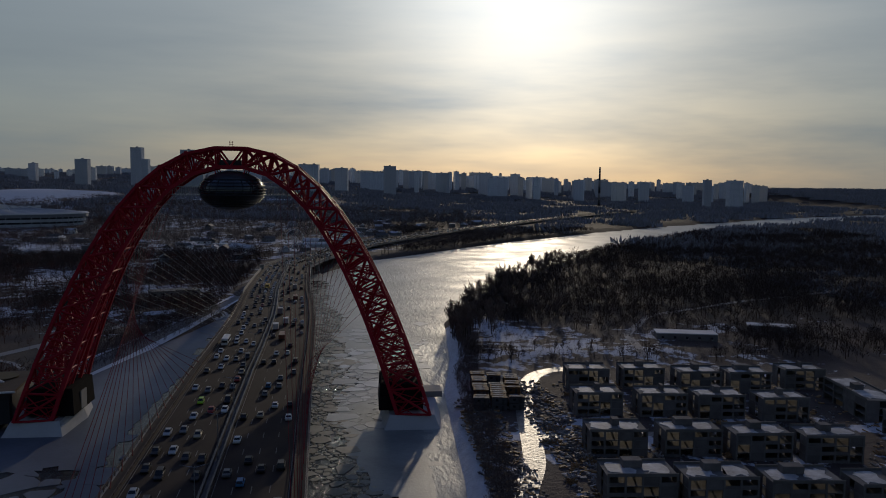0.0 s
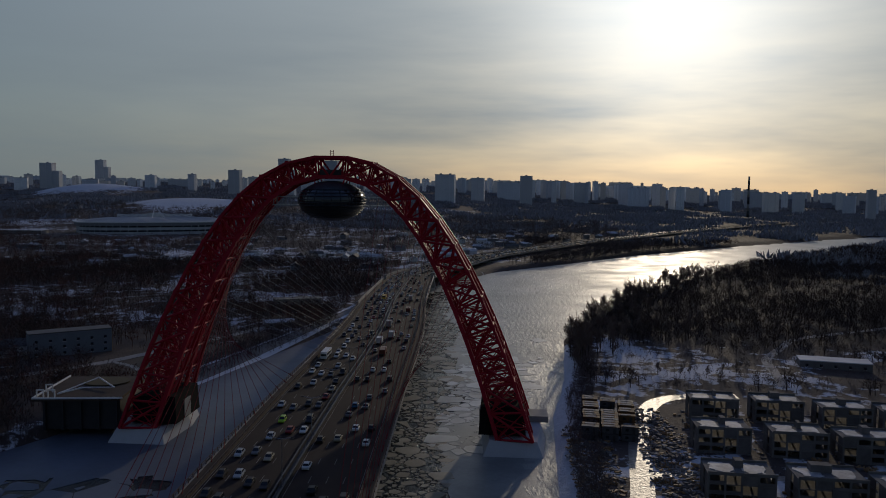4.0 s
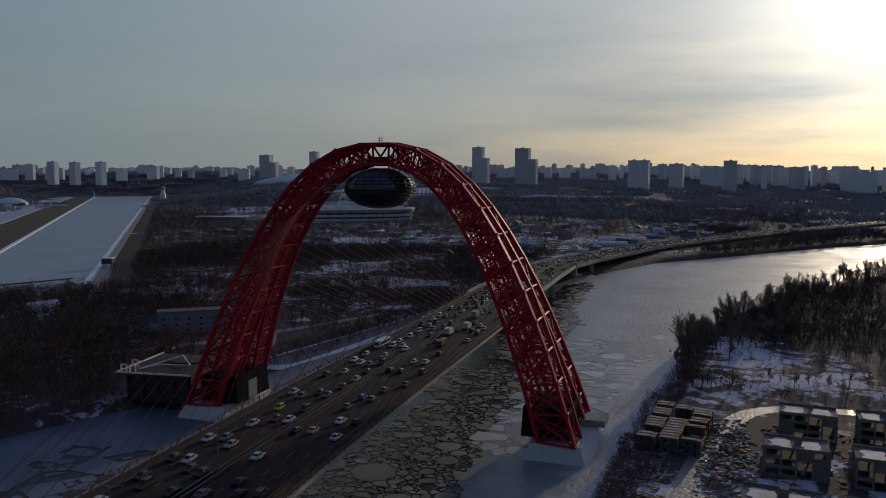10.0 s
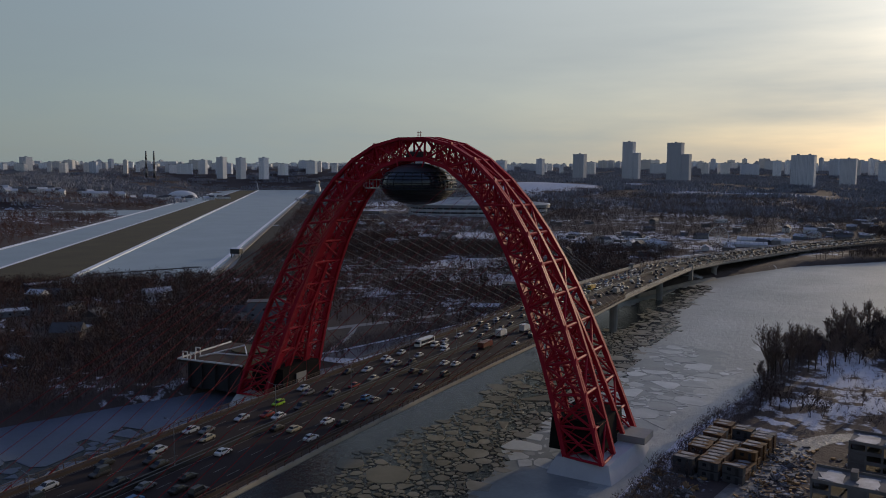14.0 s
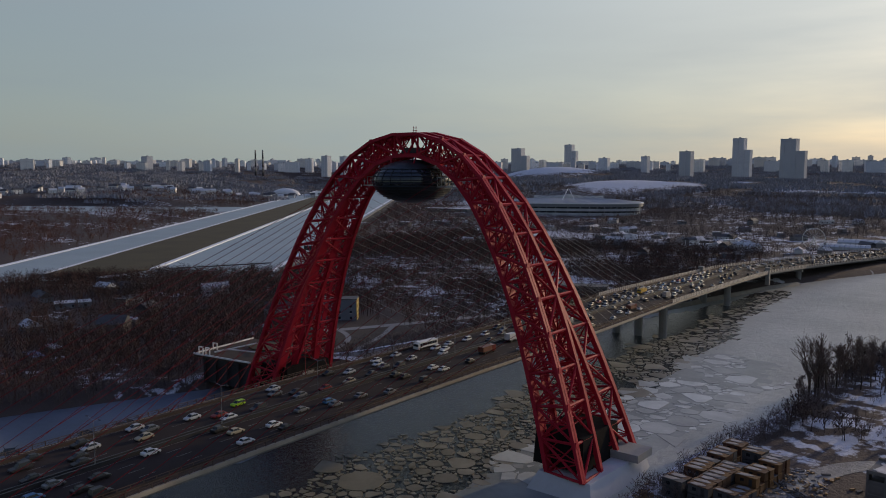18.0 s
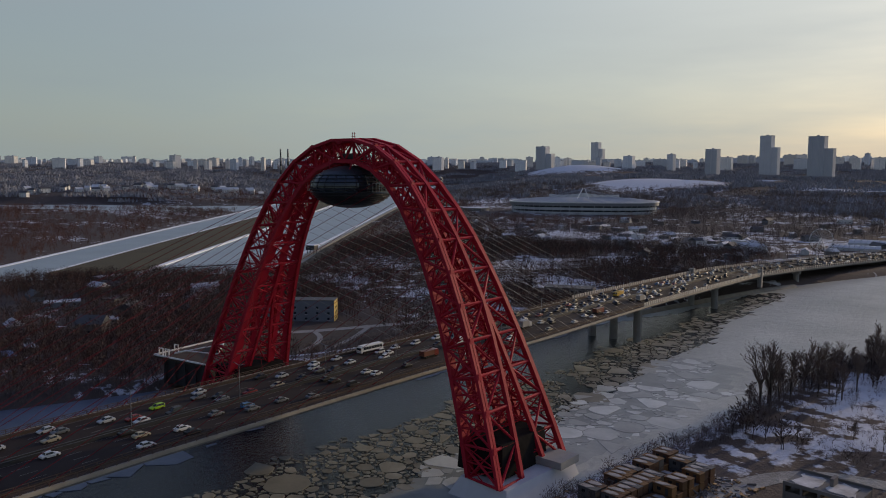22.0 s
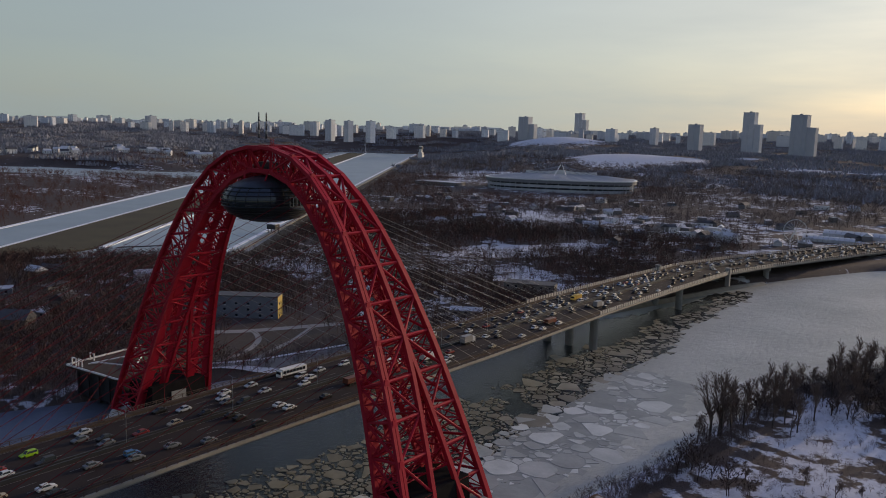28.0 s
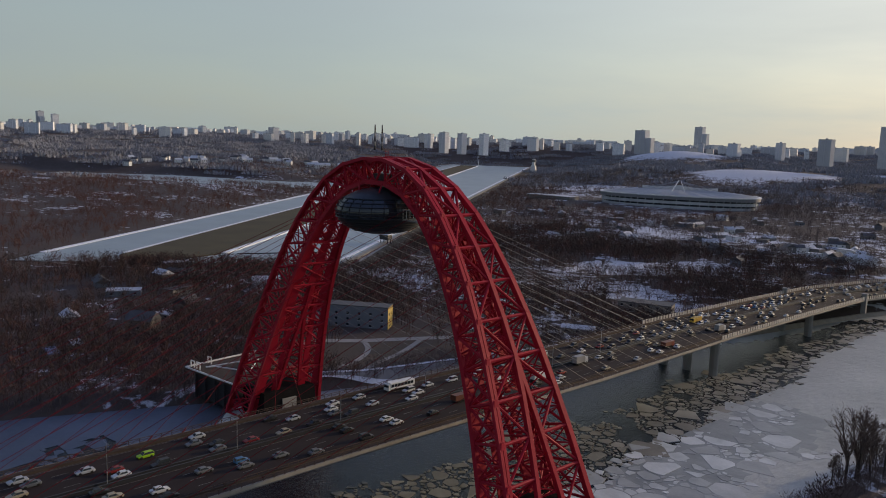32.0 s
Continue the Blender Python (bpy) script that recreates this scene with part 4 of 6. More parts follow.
part("mast", mast.mesh("mast", RED_DARK), None, arch, "small twin mast on the crown")

# feet: concrete pedestals with pier heads
MACHINE = material("blackened_cladding", (0.022, 0.02, 0.02), 0.8, 0.0, (0.012, 0.011, 0.011), 0.3, 2.0, spec=0.02)
for side in (-1, 1):
    s = Shape()
    base = [(57, -19), (80, -19), (82, 6), (80, 21), (59, 21), (56, 6)]
    top = [(60, -14.5), (77, -14.5), (79, 4), (78, 19), (61, 19), (59, 6)]
    n = len(base)
    v = [(side * x, y, -2) for x, y in base] + [(side * x, y, 5.0 if k in (0, 1) else 6.0) for k, (x, y) in enumerate(top)]
    s.add(v, [tuple(range(n)), tuple(range(2 * n - 1, n - 1, -1))] + [(i, n + i, n + (i + 1) % n, (i + 1) % n) for i in range(n)])
    part("pedestal", s.mesh("pedestal", material("pale_concrete" if side > 0 else "pale_concrete_west", (0.58, 0.58, 0.58), 0.8, 0.0, (0.44, 0.44, 0.44), 0.1, 1.0, spec=0.05)), None, arch, "sloping pale concrete pedestal")
    cap = Shape().box(min(side * 66, side * 82), 6, 6.1, max(side * 66, side * 82), 16, 8.4).box(min(side * 56, side * 59.5), -3, 6.1, max(side * 56, side * 59.5), 3, 13)
    part("pier_head", cap.mesh("pier_head", CONCRETE), None, arch, "stepped concrete pier head")

    room = Shape().box(min(side * 56, side * 73), -11, 5.9, max(side * 56, side * 73), 12, 16, 0.6)
    part("machine_room", room.mesh("machine_room", MACHINE), None, arch, "dark enclosure within the foot of the leg")

# stays: four fans of eighteen
for side in (-1, 1):
    for face in (-1, 1):
        for k in range(18):
            f = k / 17
            i = 7.7 - 6.1 * f
            lo = int(i)
            which = "i" + ("f" if face < 0 else "b")
            a = node(side, lo, which).lerp(node(side, lo + 1, which), i - lo)
            y = face * (24 + 168 * f)
            c, r, d = deck_frame(y)
            b = c + r * side * 19.6 + Vector((0, 0, 0.4))
            # the north fans take the colour with sunlight painted in
            s = Shape().tube(a, b, 0.055 if face > 0 else 0.07, 5)
            s.tube(b, b + (a - b).normalized() * 2.2, 0.15, 6)
            part("stay_cable", s.mesh("stay_cable", CABLE_SUNLIT if face > 0 else CABLE), None, arch, "thin stay cable in a painted sunlit tone" if face > 0 else "thin dark red stay cable")


# ---------------------------------------------------------------- pod under the crown
pod = thing("observation_pod", "dark glass saucer hung beneath the crown of the arch", "pod", m=pose(0.4, -1.0, 89.2))


def ellipsoid_band(a0, a1, rings, seg, ax=12.1, ay=16.2, az=7.4, grow=0.0):
    s = Shape()
    for i in range(rings + 1):
        el = radians(a0 + (a1 - a0) * i / rings)
        for k in range(seg):
            an = 2 * math.pi * k / seg
            s.v.append(((ax + grow) * math.cos(el) * math.cos(an), (ay + grow) * math.cos(el) * math.sin(an), (az + grow) * math.sin(el)))
    s.f = [(i * seg + k, i * seg + (k + 1) % seg, (i + 1) * seg + (k + 1) % seg, (i + 1) * seg + k) for i in range(rings) for k in range(seg)]
    return s


def capped(shape, seg, bottom):
    n = len(shape.v)
    shape.f.append(tuple(range(seg - 1, -1, -1)) if bottom else tuple(range(n - seg, n)))
    return shape


part("lower_shell", capped(ellipsoid_band(-80, -12, 8, 48), 48, True).mesh("lower_shell", POD_PANEL, True), None, pod, "dark panelled underside")
part("window_band", ellipsoid_band(-12, 34, 6, 48, grow=-0.06).mesh("window_band", POD_GLASS, True), None, pod, "tinted glass window band")
part("upper_shell", capped(ellipsoid_band(34, 80, 6, 48), 48, False).mesh("upper_shell", POD_PANEL, True), None, pod, "dark domed roof")
def hoop(el, r, n=4, seg=48):
    """A closed hoop round the pod at an elevation."""
    s, e = Shape(), radians(el)
    for k in range(seg):
        an = 2 * math.pi * k / seg
        out = Vector((math.cos(an), math.sin(an), 0))
        c = Vector((12.3 * math.cos(e) * math.cos(an), 16.4 * math.cos(e) * math.sin(an), 7.55 * math.sin(e)))
        s.v += [tuple(c + out * r * math.cos(6.2832 * q / n) + Vector((0, 0, r * math.sin(6.2832 * q / n)))) for q in range(n)]
    s.f = [(k * n + q, k * n + (q + 1) % n, ((k + 1) % seg) * n + (q + 1) % n, ((k + 1) % seg) * n + q) for k in range(seg) for q in range(n)]
    return s


for el in (-50, -42, -34, -27, -20, -12, -4, 4, 14, 24, 34):
    part("ring_rail", hoop(el, 0.24 if el == -12 else 0.12).mesh("ring_rail", POD_PANEL if el in (-12, 34) else DARK_STEEL), None, pod)
for k in range(24):
    an = 2 * math.pi * k / 24
    pts = [(12.2 * math.cos(radians(e)) * math.cos(an), 16.3 * math.cos(radians(e)) * math.sin(an), 7.5 * math.sin(radians(e))) for e in range(-12, 40, 8)]
    part("mullion", Shape().pipe(pts, 0.1, 4).mesh("mullion", DARK_STEEL), None, pod)
for side in (-1, 1):
    g = Shape().box(min(side * 11, side * 22), -2.2, -1.9, max(side * 11, side * 22), 2.2, -1.5).box(min(side * 11, side * 22), -2.2, 1.2, max(side * 11, side * 22), 2.2, 1.5)
    for k in range(7):
        for y in (-2.1, 2.1):
            g.tube((side * (12 + 1.6 * k), y, -1.5), (side * (12 + 1.6 * k), y, 1.2), 0.12, 4)
    part("gallery", g.mesh("gallery", STEEL), None, pod, "open gallery with pale posts")
    for y in (-6, 0, 6):
        part("hanger", Shape().tube((side * 5, y, 6.0), (side * 6, y * 0.9, 9.0), 0.25, 5).mesh("hanger", RED), None, pod)


# ---------------------------------------------------------------- roads and paths on the land
def ribbon(points, width, lift=0.12, step=4.0):
    """A strip that lies on the ground along a line of points."""
    pts = []
    for (ax, ay), (bx, by) in zip(points, points[1:]):
        n = max(1, int(math.hypot(bx - ax, by - ay) / step))
        pts += [(ax + (bx - ax) * k / n, ay + (by - ay) * k / n) for k in range(n)]
    pts.append(points[-1])
    pts = [tuple(np.mean([pts[max(0, min(len(pts) - 1, i + k))] for k in (-2, -1, 0, 1, 2)], 0)) for i in range(len(pts))]
    s = Shape()
    for i, (x, y) in enumerate(pts):
        (ax, ay), (bx, by) = pts[max(i - 1, 0)], pts[min(i + 1, len(pts) - 1)]
        d = math.hypot(bx - ax, by - ay) or 1
        nx_, ny_ = -(by - ay) / d * width / 2, (bx - ax) / d * width / 2
        s.v += [(x + e * nx_, y + e * ny_, 0.0) for e in (-1, -0.33, 0.33, 1)]
    for i in range(len(pts) - 1):
        s.f += [(4 * i + k, 4 * i + k + 1, 4 * i + 5 + k, 4 * i + 4 + k) for k in range(3)]
    zs = ground_height(np.array([q[0] for q in s.v]), np.array([q[1] for q in s.v])) + lift
    s.v = [(q[0], q[1], float(z)) for q, z in zip(s.v, zs)]
    return s


PATHING = material("trodden_path", (0.30, 0.285, 0.27), 0.8, 0.0, (0.19, 0.18, 0.17), 0.1, 0.8)
WET_TRACK = material("wet_site_track", (0.12, 0.105, 0.085), 0.42, 0.0, (0.3, 0.28, 0.26), 0.3, 1.4, 1.0, 1.2)
for name, pts, width, mat, label in (
        ("site_track", [(88, -150), (91, -110), (98, -84), (105, -66), (108.5, -45), (112.5, -15), (118.5, 20), (124, 38), (133, 57), (149, 65), (172, 66)], 7.5, WET_TRACK, "wet rutted track through a building site"),
        ("side_track", [(108, -40), (122, -34), (136, -36), (220, -40)], 4.5, WET_TRACK, "wet muddy side track"),
        ("embankment_road", [(-100, 35), (-84, 62), (-76, 100), (-68, 140), (-60, 180), (-50, 240), (-42, 300)], 6.0, PATHING, "grey embankment road by the river"),
        ("park_road", [(-190, 30), (-158, 62), (-136, 90), (-112, 138), (-96, 175), (-82, 210)], 6.5, PATHING, "grey park road with slush at the edges"),
        ("park_path", [(-100, 45), (-104, 66), (-112, 78), (-122, 88), (-134, 92)], 3.0, PATHING, "curved park path"),
        ("park_path", [(-90, 60), (-98, 76), (-103, 92), (-112, 108), (-120, 122)], 3.0, PATHING, "curved park path"),
        ("basin_road", [(-330, 210), (-368, 262), (-900, 890), (-1600, 1720), (-1720, 1870)], 7.0, PATHING, "straight road beside the rowing basin"),
        ("country_road", [(-520, 20), (-430, 66), (-360, 130), (-310, 200), (-250, 300), (-180, 360)], 5.0, PATHING, "narrow grey road along the basin's end"),
        ("bank_road", [(-60, 330), (-45, 420), (-20, 520), (40, 640), (110, 740)], 5.0, PATHING, "road below the bridge approach"),
        ("forest_track", [(195, 80), (205, 140), (240, 200), (330, 260), (480, 330)], 5.0, DIRTY_SNOW, "snowy track into the woods")):
    tagged(new(name, ribbon(pts, width).mesh(name, mat, True)), label, "road", kind="structure")


# stone embankment below the bridge's far approach, and ploughed snow along the embankment road
bank_wall = [(float(river_left(y)) + 3.5, y) for y in range(262, 470, 8)]
s = Shape()
for (ax, ay), (bx, by) in zip(bank_wall, bank_wall[1:]):
    s.add([(ax, ay, -0.5), (bx, by, -0.5), (bx - 3.2, by, 2.4), (ax - 3.2, ay, 2.4), (ax - 4.6, ay, 2.4), (bx - 4.6, by, 2.4)], [(0, 1, 2, 3), (3, 2, 5, 4)])
tagged(new("embankment", s.mesh("embankment", KERB)), "sloping pale stone embankment at the water's edge", "embankment", kind="structure")
for shift, width in ((-5.2, 2.6), (4.6, 2.0)):
    edge = [(x + shift, y + 0.3 * shift) for x, y in ((-100, 35), (-84, 62), (-76, 100), (-68, 140), (-60, 180), (-50, 240), (-42, 300))]
    tagged(new("snow_bank", ribbon(edge, width, 0.3).mesh("snow_bank", SNOW, True)), "ploughed snow along the embankment road", "snow", kind="structure")


lake_side = [(al, 95 - 22 * math.sin(al * 0.012)) for al in range(-400, 401, 40)] + [(al, -95 - 22 * math.sin(al * 0.012)) for al in range(400, -401, -40)]
LAKE = [(-1450 + 0.8 * al - 0.6 * ac, 640 + 0.6 * al + 0.8 * ac) for al, ac in lake_side]
tagged(new("frozen_lake", Shape().slab(LAKE, 2.2, 3.4).mesh("frozen_lake", BASIN_ICE)), "long frozen backwater under snow", "ice", kind="structure")


# ---------------------------------------------------------------- woods: bare trees by the thousand
def tree_blades(rg, height, blades, width):
    """One bare tree as thin three-cornered blades: trunk, limbs and a haze of twigs."""
    tri = []

    def blade(a, b, w):
        d = b - a
        n = np.cross(d, rg.normal(size=3))
        n = n / (np.linalg.norm(n) + 1e-9) * w / 2
        tri.append((a - n, a + n, b))

    lean = rg.normal(size=2) * 0.06
    blade(np.zeros(3), np.array((lean[0], lean[1], 0.75)) * height, width * 2.2)
    wide = rg.uniform(0.26, 0.4)
    for k in range(blades):
        f, an = rg.uniform(0.15, 0.6), rg.uniform(0, 2 * math.pi)
        a = np.array((lean[0] * f, lean[1] * f, f)) * height
        b = np.array((math.cos(an) * wide * rg.uniform(0.5, 1), math.sin(an) * wide * rg.uniform(0.5, 1), rg.uniform(0.55, 0.95))) * height
        blade(a, b, width * 1.2)
    for k in range(blades * 5):
        an, e, r = rg.uniform(0, 2 * math.pi), rg.uniform(-0.7, 1), rg.uniform(0.45, 1.0)
        c = math.sqrt(max(0, 1 - e * e)) * r
        a = np.array((math.cos(an) * c * wide, math.sin(an) * c * wide, 0.6 + 0.36 * e * r)) * height
        out = np.array((math.cos(an) * 0.6, math.sin(an) * 0.6, rg.uniform(0.1, 1.0)))
        blade(a, a + out * height * rg.uniform(0.08, 0.2), width * rg.uniform(1.2, 2.6))
    return np.array(tri)


def plant(name, spots, templates, rg, mat, label, sink=0.3):
    """Joins a tree at every spot (x, y, size) into one mesh."""
    out = []
    heights = ground_height(np.array([q[0] for q in spots]), np.array([q[1] for q in spots]))
    for (x, y, size), z in zip(spots, heights):
        t = templates[rg.randint(len(templates))]
        an = rg.uniform(0, 2 * math.pi)
        c, s = math.cos(an) * size, math.sin(an) * size
        p = t @ np.array(((c, s, 0), (-s, c, 0), (0, 0, size)))
        out.append(p + np.array((x, y, z - sink)))
    v = np.concatenate(out).reshape(-1, 3)
    ob = new(name, tri_mesh(name, v, np.arange(len(v)).reshape(-1, 3), mat))
    return tagged(ob, label, "woods", kind="stuff")


KEEP_CLEAR = ((-160, 106, 26), (-92, 5, 26), (-228, 8, 16), (-205, 425, 36), (-172, 492, 34), (-586, 1056, 185), (-88, 285, 24), (228, 118, 36), (110, 30, 22), (-105, 85, 34), (150, 122, 46), (0, 760, 90), (-80, 200, 16), (-1360, 2370, 180), (-1230, 2600, 90), (-750, 1745, 165), (-880, 1270, 80), (-567, 2084, 60), (-360, 1870, 50), (-160, 1910, 50), (-90, 1915, 45), (-220, 1510, 40))


def free_ground(x, y):
    """Whether trees may stand there."""
    ok = (river_depth(x, y) < -5) & (basin(x, y)[0] < -10) & (basin(x, y)[1] < -4)
    ok &= np.abs(x - deck_x(y)) > np.where(y > 520, 46, 30)
    for cx, cy, r in KEEP_CLEAR:
        ok &= (x - cx) ** 2 + (y - cy) ** 2 > r * r
    ok &= ~((x > 86) & (x < 300) & (y > -200) & (y < 74))
    ok &= lake_reach(x, y) > 1.55
    v = x * BASIN_V[0] + y * BASIN_V[1]
    u = x * BASIN_U[0] + y * BASIN_U[1]
    return ok & ~((v > basin_edge(u) - 6) & (v < basin_edge(u) + 30) & (u > 380) & (u < 3180))


def scatter(rg, x0, x1, y0, y1, n, thin, size, bias=0.0):
    x, y = rg.uniform(x0, x1, n), rg.uniform(y0, y1, n)
    s = snow_cover(x, y)
    dense = np.clip(0.62 + 0.6 * wave(x, y, 0.03, 91), 0.12, 1)
    keep_ = free_ground(x, y) & (rg.uniform(0, 1, n) < dense * np.clip(1.25 - thin * np.clip(s + bias, 0, 2), 0.04, 1))
    return [(a, b, rg.uniform(0.65, 1.25) * size) for a, b in zip(x[keep_], y[keep_])]


# far forest: distance haze is put into this pale bluish base colour
HAZY_TWIGS = material("hazy_distant_twigs", (0.30, 0.305, 0.34), 0.9, 0.0, (0.23, 0.235, 0.265), 0.006, 0.06, spec=0.1)
rg = np.random.RandomState(4)
near_trees = [tree_blades(rg, 1.0, 10, 0.0115) for _ in range(6)]
mid_trees = [tree_blades(rg, 1.0, 8, 0.017) for _ in range(6)]


def clump(rg, n):
    """A patch of far forest: upright ragged blades in a low mound."""
    tri = []
    for _ in range(n):
        r, an = rg.uniform(0, 1) ** 0.5, rg.uniform(0, 2 * math.pi)
        h = (1 - 0.3 * r) * rg.uniform(0.22, 0.31)
        a = np.array((math.cos(an) * r, math.sin(an) * r, 0))
        w = rg.uniform(0.03, 0.06)
        tri.append((a + np.array((-w, rg.normal() * w, 0)), a + np.array((w, rg.normal() * w, 0)), a + np.array((rg.normal() * 0.08, rg.normal() * 0.08, h))))
    return np.array(tri)


clumps = [clump(rg, 72) for _ in range(6)]
plant("riverside_woods", scatter(rg, -470, -50, -260, 620, 16500, 0.62, 11.5), near_trees, rg, TWIGS, "brown leafless riverside woods with snow between")
plant("scrub", scatter(rg, -480, -50, -260, 620, 11000, 0.6, 9), mid_trees, rg, TWIGS_RED, "reddish brown leafless scrub")
# paler than the nearer twigs: air haze is mixed into the colour
PARK_TWIGS = material("haze_lightened_twigs", (0.175, 0.138, 0.128), 0.9, 0.0, (0.11, 0.09, 0.085), 0.012, 0.12, spec=0.1)
plant("park_woods", scatter(rg, -1400, 300, 560, 1700, 21000, 0.62, 12.5), mid_trees, rg, PARK_TWIGS, "brown leafless woods among snowy yards")
east_trees = [tree_blades(rg, 1.0, 9, 0.024) for _ in range(6)]
plant("east_woods", scatter(rg, 100, 900, 70, 1100, 36000, 0.4, 8.5, -0.4), east_trees, rg, TWIGS, "dark leafless woods on the river bend")
plant("basin_woods", scatter(rg, -1700, -380, -500, 1200, 22000, 0.5, 11), mid_trees, rg, TWIGS_RED, "reddish brown leafless woods beside the rowing basin")
plant("far_forest", scatter(rg, -4300, 300, 1250, 3900, 7000, 0.4, 40, -0.1) + scatter(rg, -4400, -1500, -900, 1600, 4200, 0.4, 40), clumps, rg, HAZY_TWIGS, "dark belt of distant leafless forest", 1.0)
plant("bend_forest", scatter(rg, 300, 4200, 700, 4200, 5200, 0.2, 46, -0.5) + scatter(rg, 420, 2200, 60, 900, 2600, 0.4, 24, -0.2), clumps, rg, HAZY_TWIGS, "wide dark forest beyond the river bend", 1.0)
ring_spots = []
for _ in range(2600):
    an, dist = rg.uniform(-1.5, 0.85), rg.uniform(3700, 4600)
    ring_spots.append((dist * math.sin(an), dist * math.cos(an), rg.uniform(45, 60)))
plant("horizon_forest", ring_spots, clumps, rg, HAZY_TWIGS, "low dark forest along the horizon", 1.0)
# brush on the shores
brush = []
for y in np.arange(-140, 420, 0.9):
    for _ in range(3):
        brush.append((float(river_right(y)) + rg.uniform(9, 19), y + rg.uniform(-1, 1), rg.uniform(2.5, 6.5)))
for y in np.arange(-220, 240, 1.0):
    if not -12 < y < 30:
        for _ in range(3):
            brush.append((float(river_left(y)) - rg.uniform(4, 20), y, rg.uniform(2.5, 8)))
for _ in range(2600):
    x, y = rg.uniform(108, 300), rg.uniform(74, 240)
    brush.append((x, y, rg.uniform(0.8, 4.6)))
plant("shore_brush", brush, mid_trees, rg, PARK_TWIGS, "tangled dark brush on the river bank")


# ---------------------------------------------------------------- single trees on the bank
def grown_tree(seed, height, spread=1.0):
    """Trunk and crown meshes of a bare tree grown by forking."""
    r = random.Random(seed)
    trunk, crown = Shape(), Shape()

    def fork(a, d, length, rad, depth):
        b = a + d * length
        target = trunk if depth < 1 else crown
        if depth < 4:
            target.tube(a, b, rad, 5 if depth < 2 else 3, rad * 0.72)
        else:
            side = d.orthogonal().normalized() * max(rad, 0.036)
            target.add([a - side, a + side, b], [(0, 1, 2)])
        if depth == 5:
            return
        for _ in range((4, 4, 4, 5, 5)[depth]):
            ang = Vector((r.gauss(0, 1), r.gauss(0, 1), r.gauss(0, 0.5)))
            nd = (d + ang * 0.46 * spread + Vector((0, 0, 0.2))).normalized()
            fork(a.lerp(b, r.uniform(0.35, 1.0)), nd, length * r.uniform(0.5, 0.78), rad * 0.56, depth + 1)

    fork(Vector((0, 0, -0.4)), Vector((r.gauss(0, 0.04), r.gauss(0, 0.04), 1)).normalized(), height * 0.34, height * 0.016, 0)
    return trunk.mesh("trunk", BARK), crown.mesh("crown", CROWN)


tree_kinds = []
for seed, height, spread in ((1, 22, 0.9), (2, 17, 1.1), (3, 14, 1.3), (4, 19, 1.0)):
    t = thing("bare_tree", "tall leafless dark tree on the river bank", "tree", "trees on the bank")
    trunk_mesh, crown_mesh = grown_tree(seed, height, spread)
    part("trunk", trunk_mesh, None, t)
    part("crown", crown_mesh, None, t)
    t.location = (0, 0, -900)
    tree_kinds.append(t)
tr = random.Random(9)
spots = [(103.5, 112, 1.55, 0), (106, 116, 1.6, 3), (101, 107, 1.05, 2), (108, 121, 1.4, 1), (104.5, 118, 1.35, 0), (110, 127, 1.3, 3)]
for y in range(122, 560, 5):
    spots.append((float(river_right(y)) + tr.uniform(5, 16), y + tr.uniform(-3, 3), tr.uniform(0.75, 1.15), tr.randrange(4)))
for y in range(130, 520, 7):
    spots.append((float(river_right(y)) + tr.uniform(18, 40), y + tr.uniform(-6, 6), tr.uniform(0.7, 1.05), tr.randrange(4)))
for x, y in ((150, 92), (156, 98), (163, 94), (172, 100), (168, 88), (180, 104), (140, 96), (125, 86), (-118, 150), (-130, 160), (-160, 140), (-205, 398), (-150, 170), (-190, 402), (-175, 130)):
    spots.append((x, y, tr.uniform(0.45, 0.7), tr.randrange(4)))
for _ in range(26):
    spots.append((tr.uniform(112, 190), tr.uniform(188, 235), tr.uniform(0.8, 1.1), tr.randrange(4)))
for i, (x, y, size, k) in enumerate(spots):
    m = pose(x, y, float(ground_height(np.array(x), np.array(y))), 0, 0, tr.uniform(0, 360)) @ Matrix.Scale(size, 4)
    if k in (0, 1, 2, 3) and tree_kinds[k].location.z < -800:
        tree_kinds[k].matrix_basis = m
    else:
        c = copy_thing(tree_kinds[k], m)
        c.matrix_basis = m


# ---------------------------------------------------------------- traffic
TYRE = material("tyre_rubber", (0.02, 0.02, 0.02), 0.9)
RIM = material("alloy_rim", (0.4, 0.4, 0.4), 0.35, 0.8)
LAMP_GLASS = material("headlight_glass", (0.7, 0.7, 0.68), 0.1)
TAIL = material("tail_light", (0.35, 0.01, 0.01), 0.2)
wheel_mesh = Shape().tube((0, -0.11, 0), (0, 0.11, 0), 0.33, 12).mesh("tyre", TYRE)
rim_mesh = Shape().tube((0, -0.12, 0), (0, 0.12, 0), 0.19, 8).mesh("rim", RIM)
glass_mesh = None


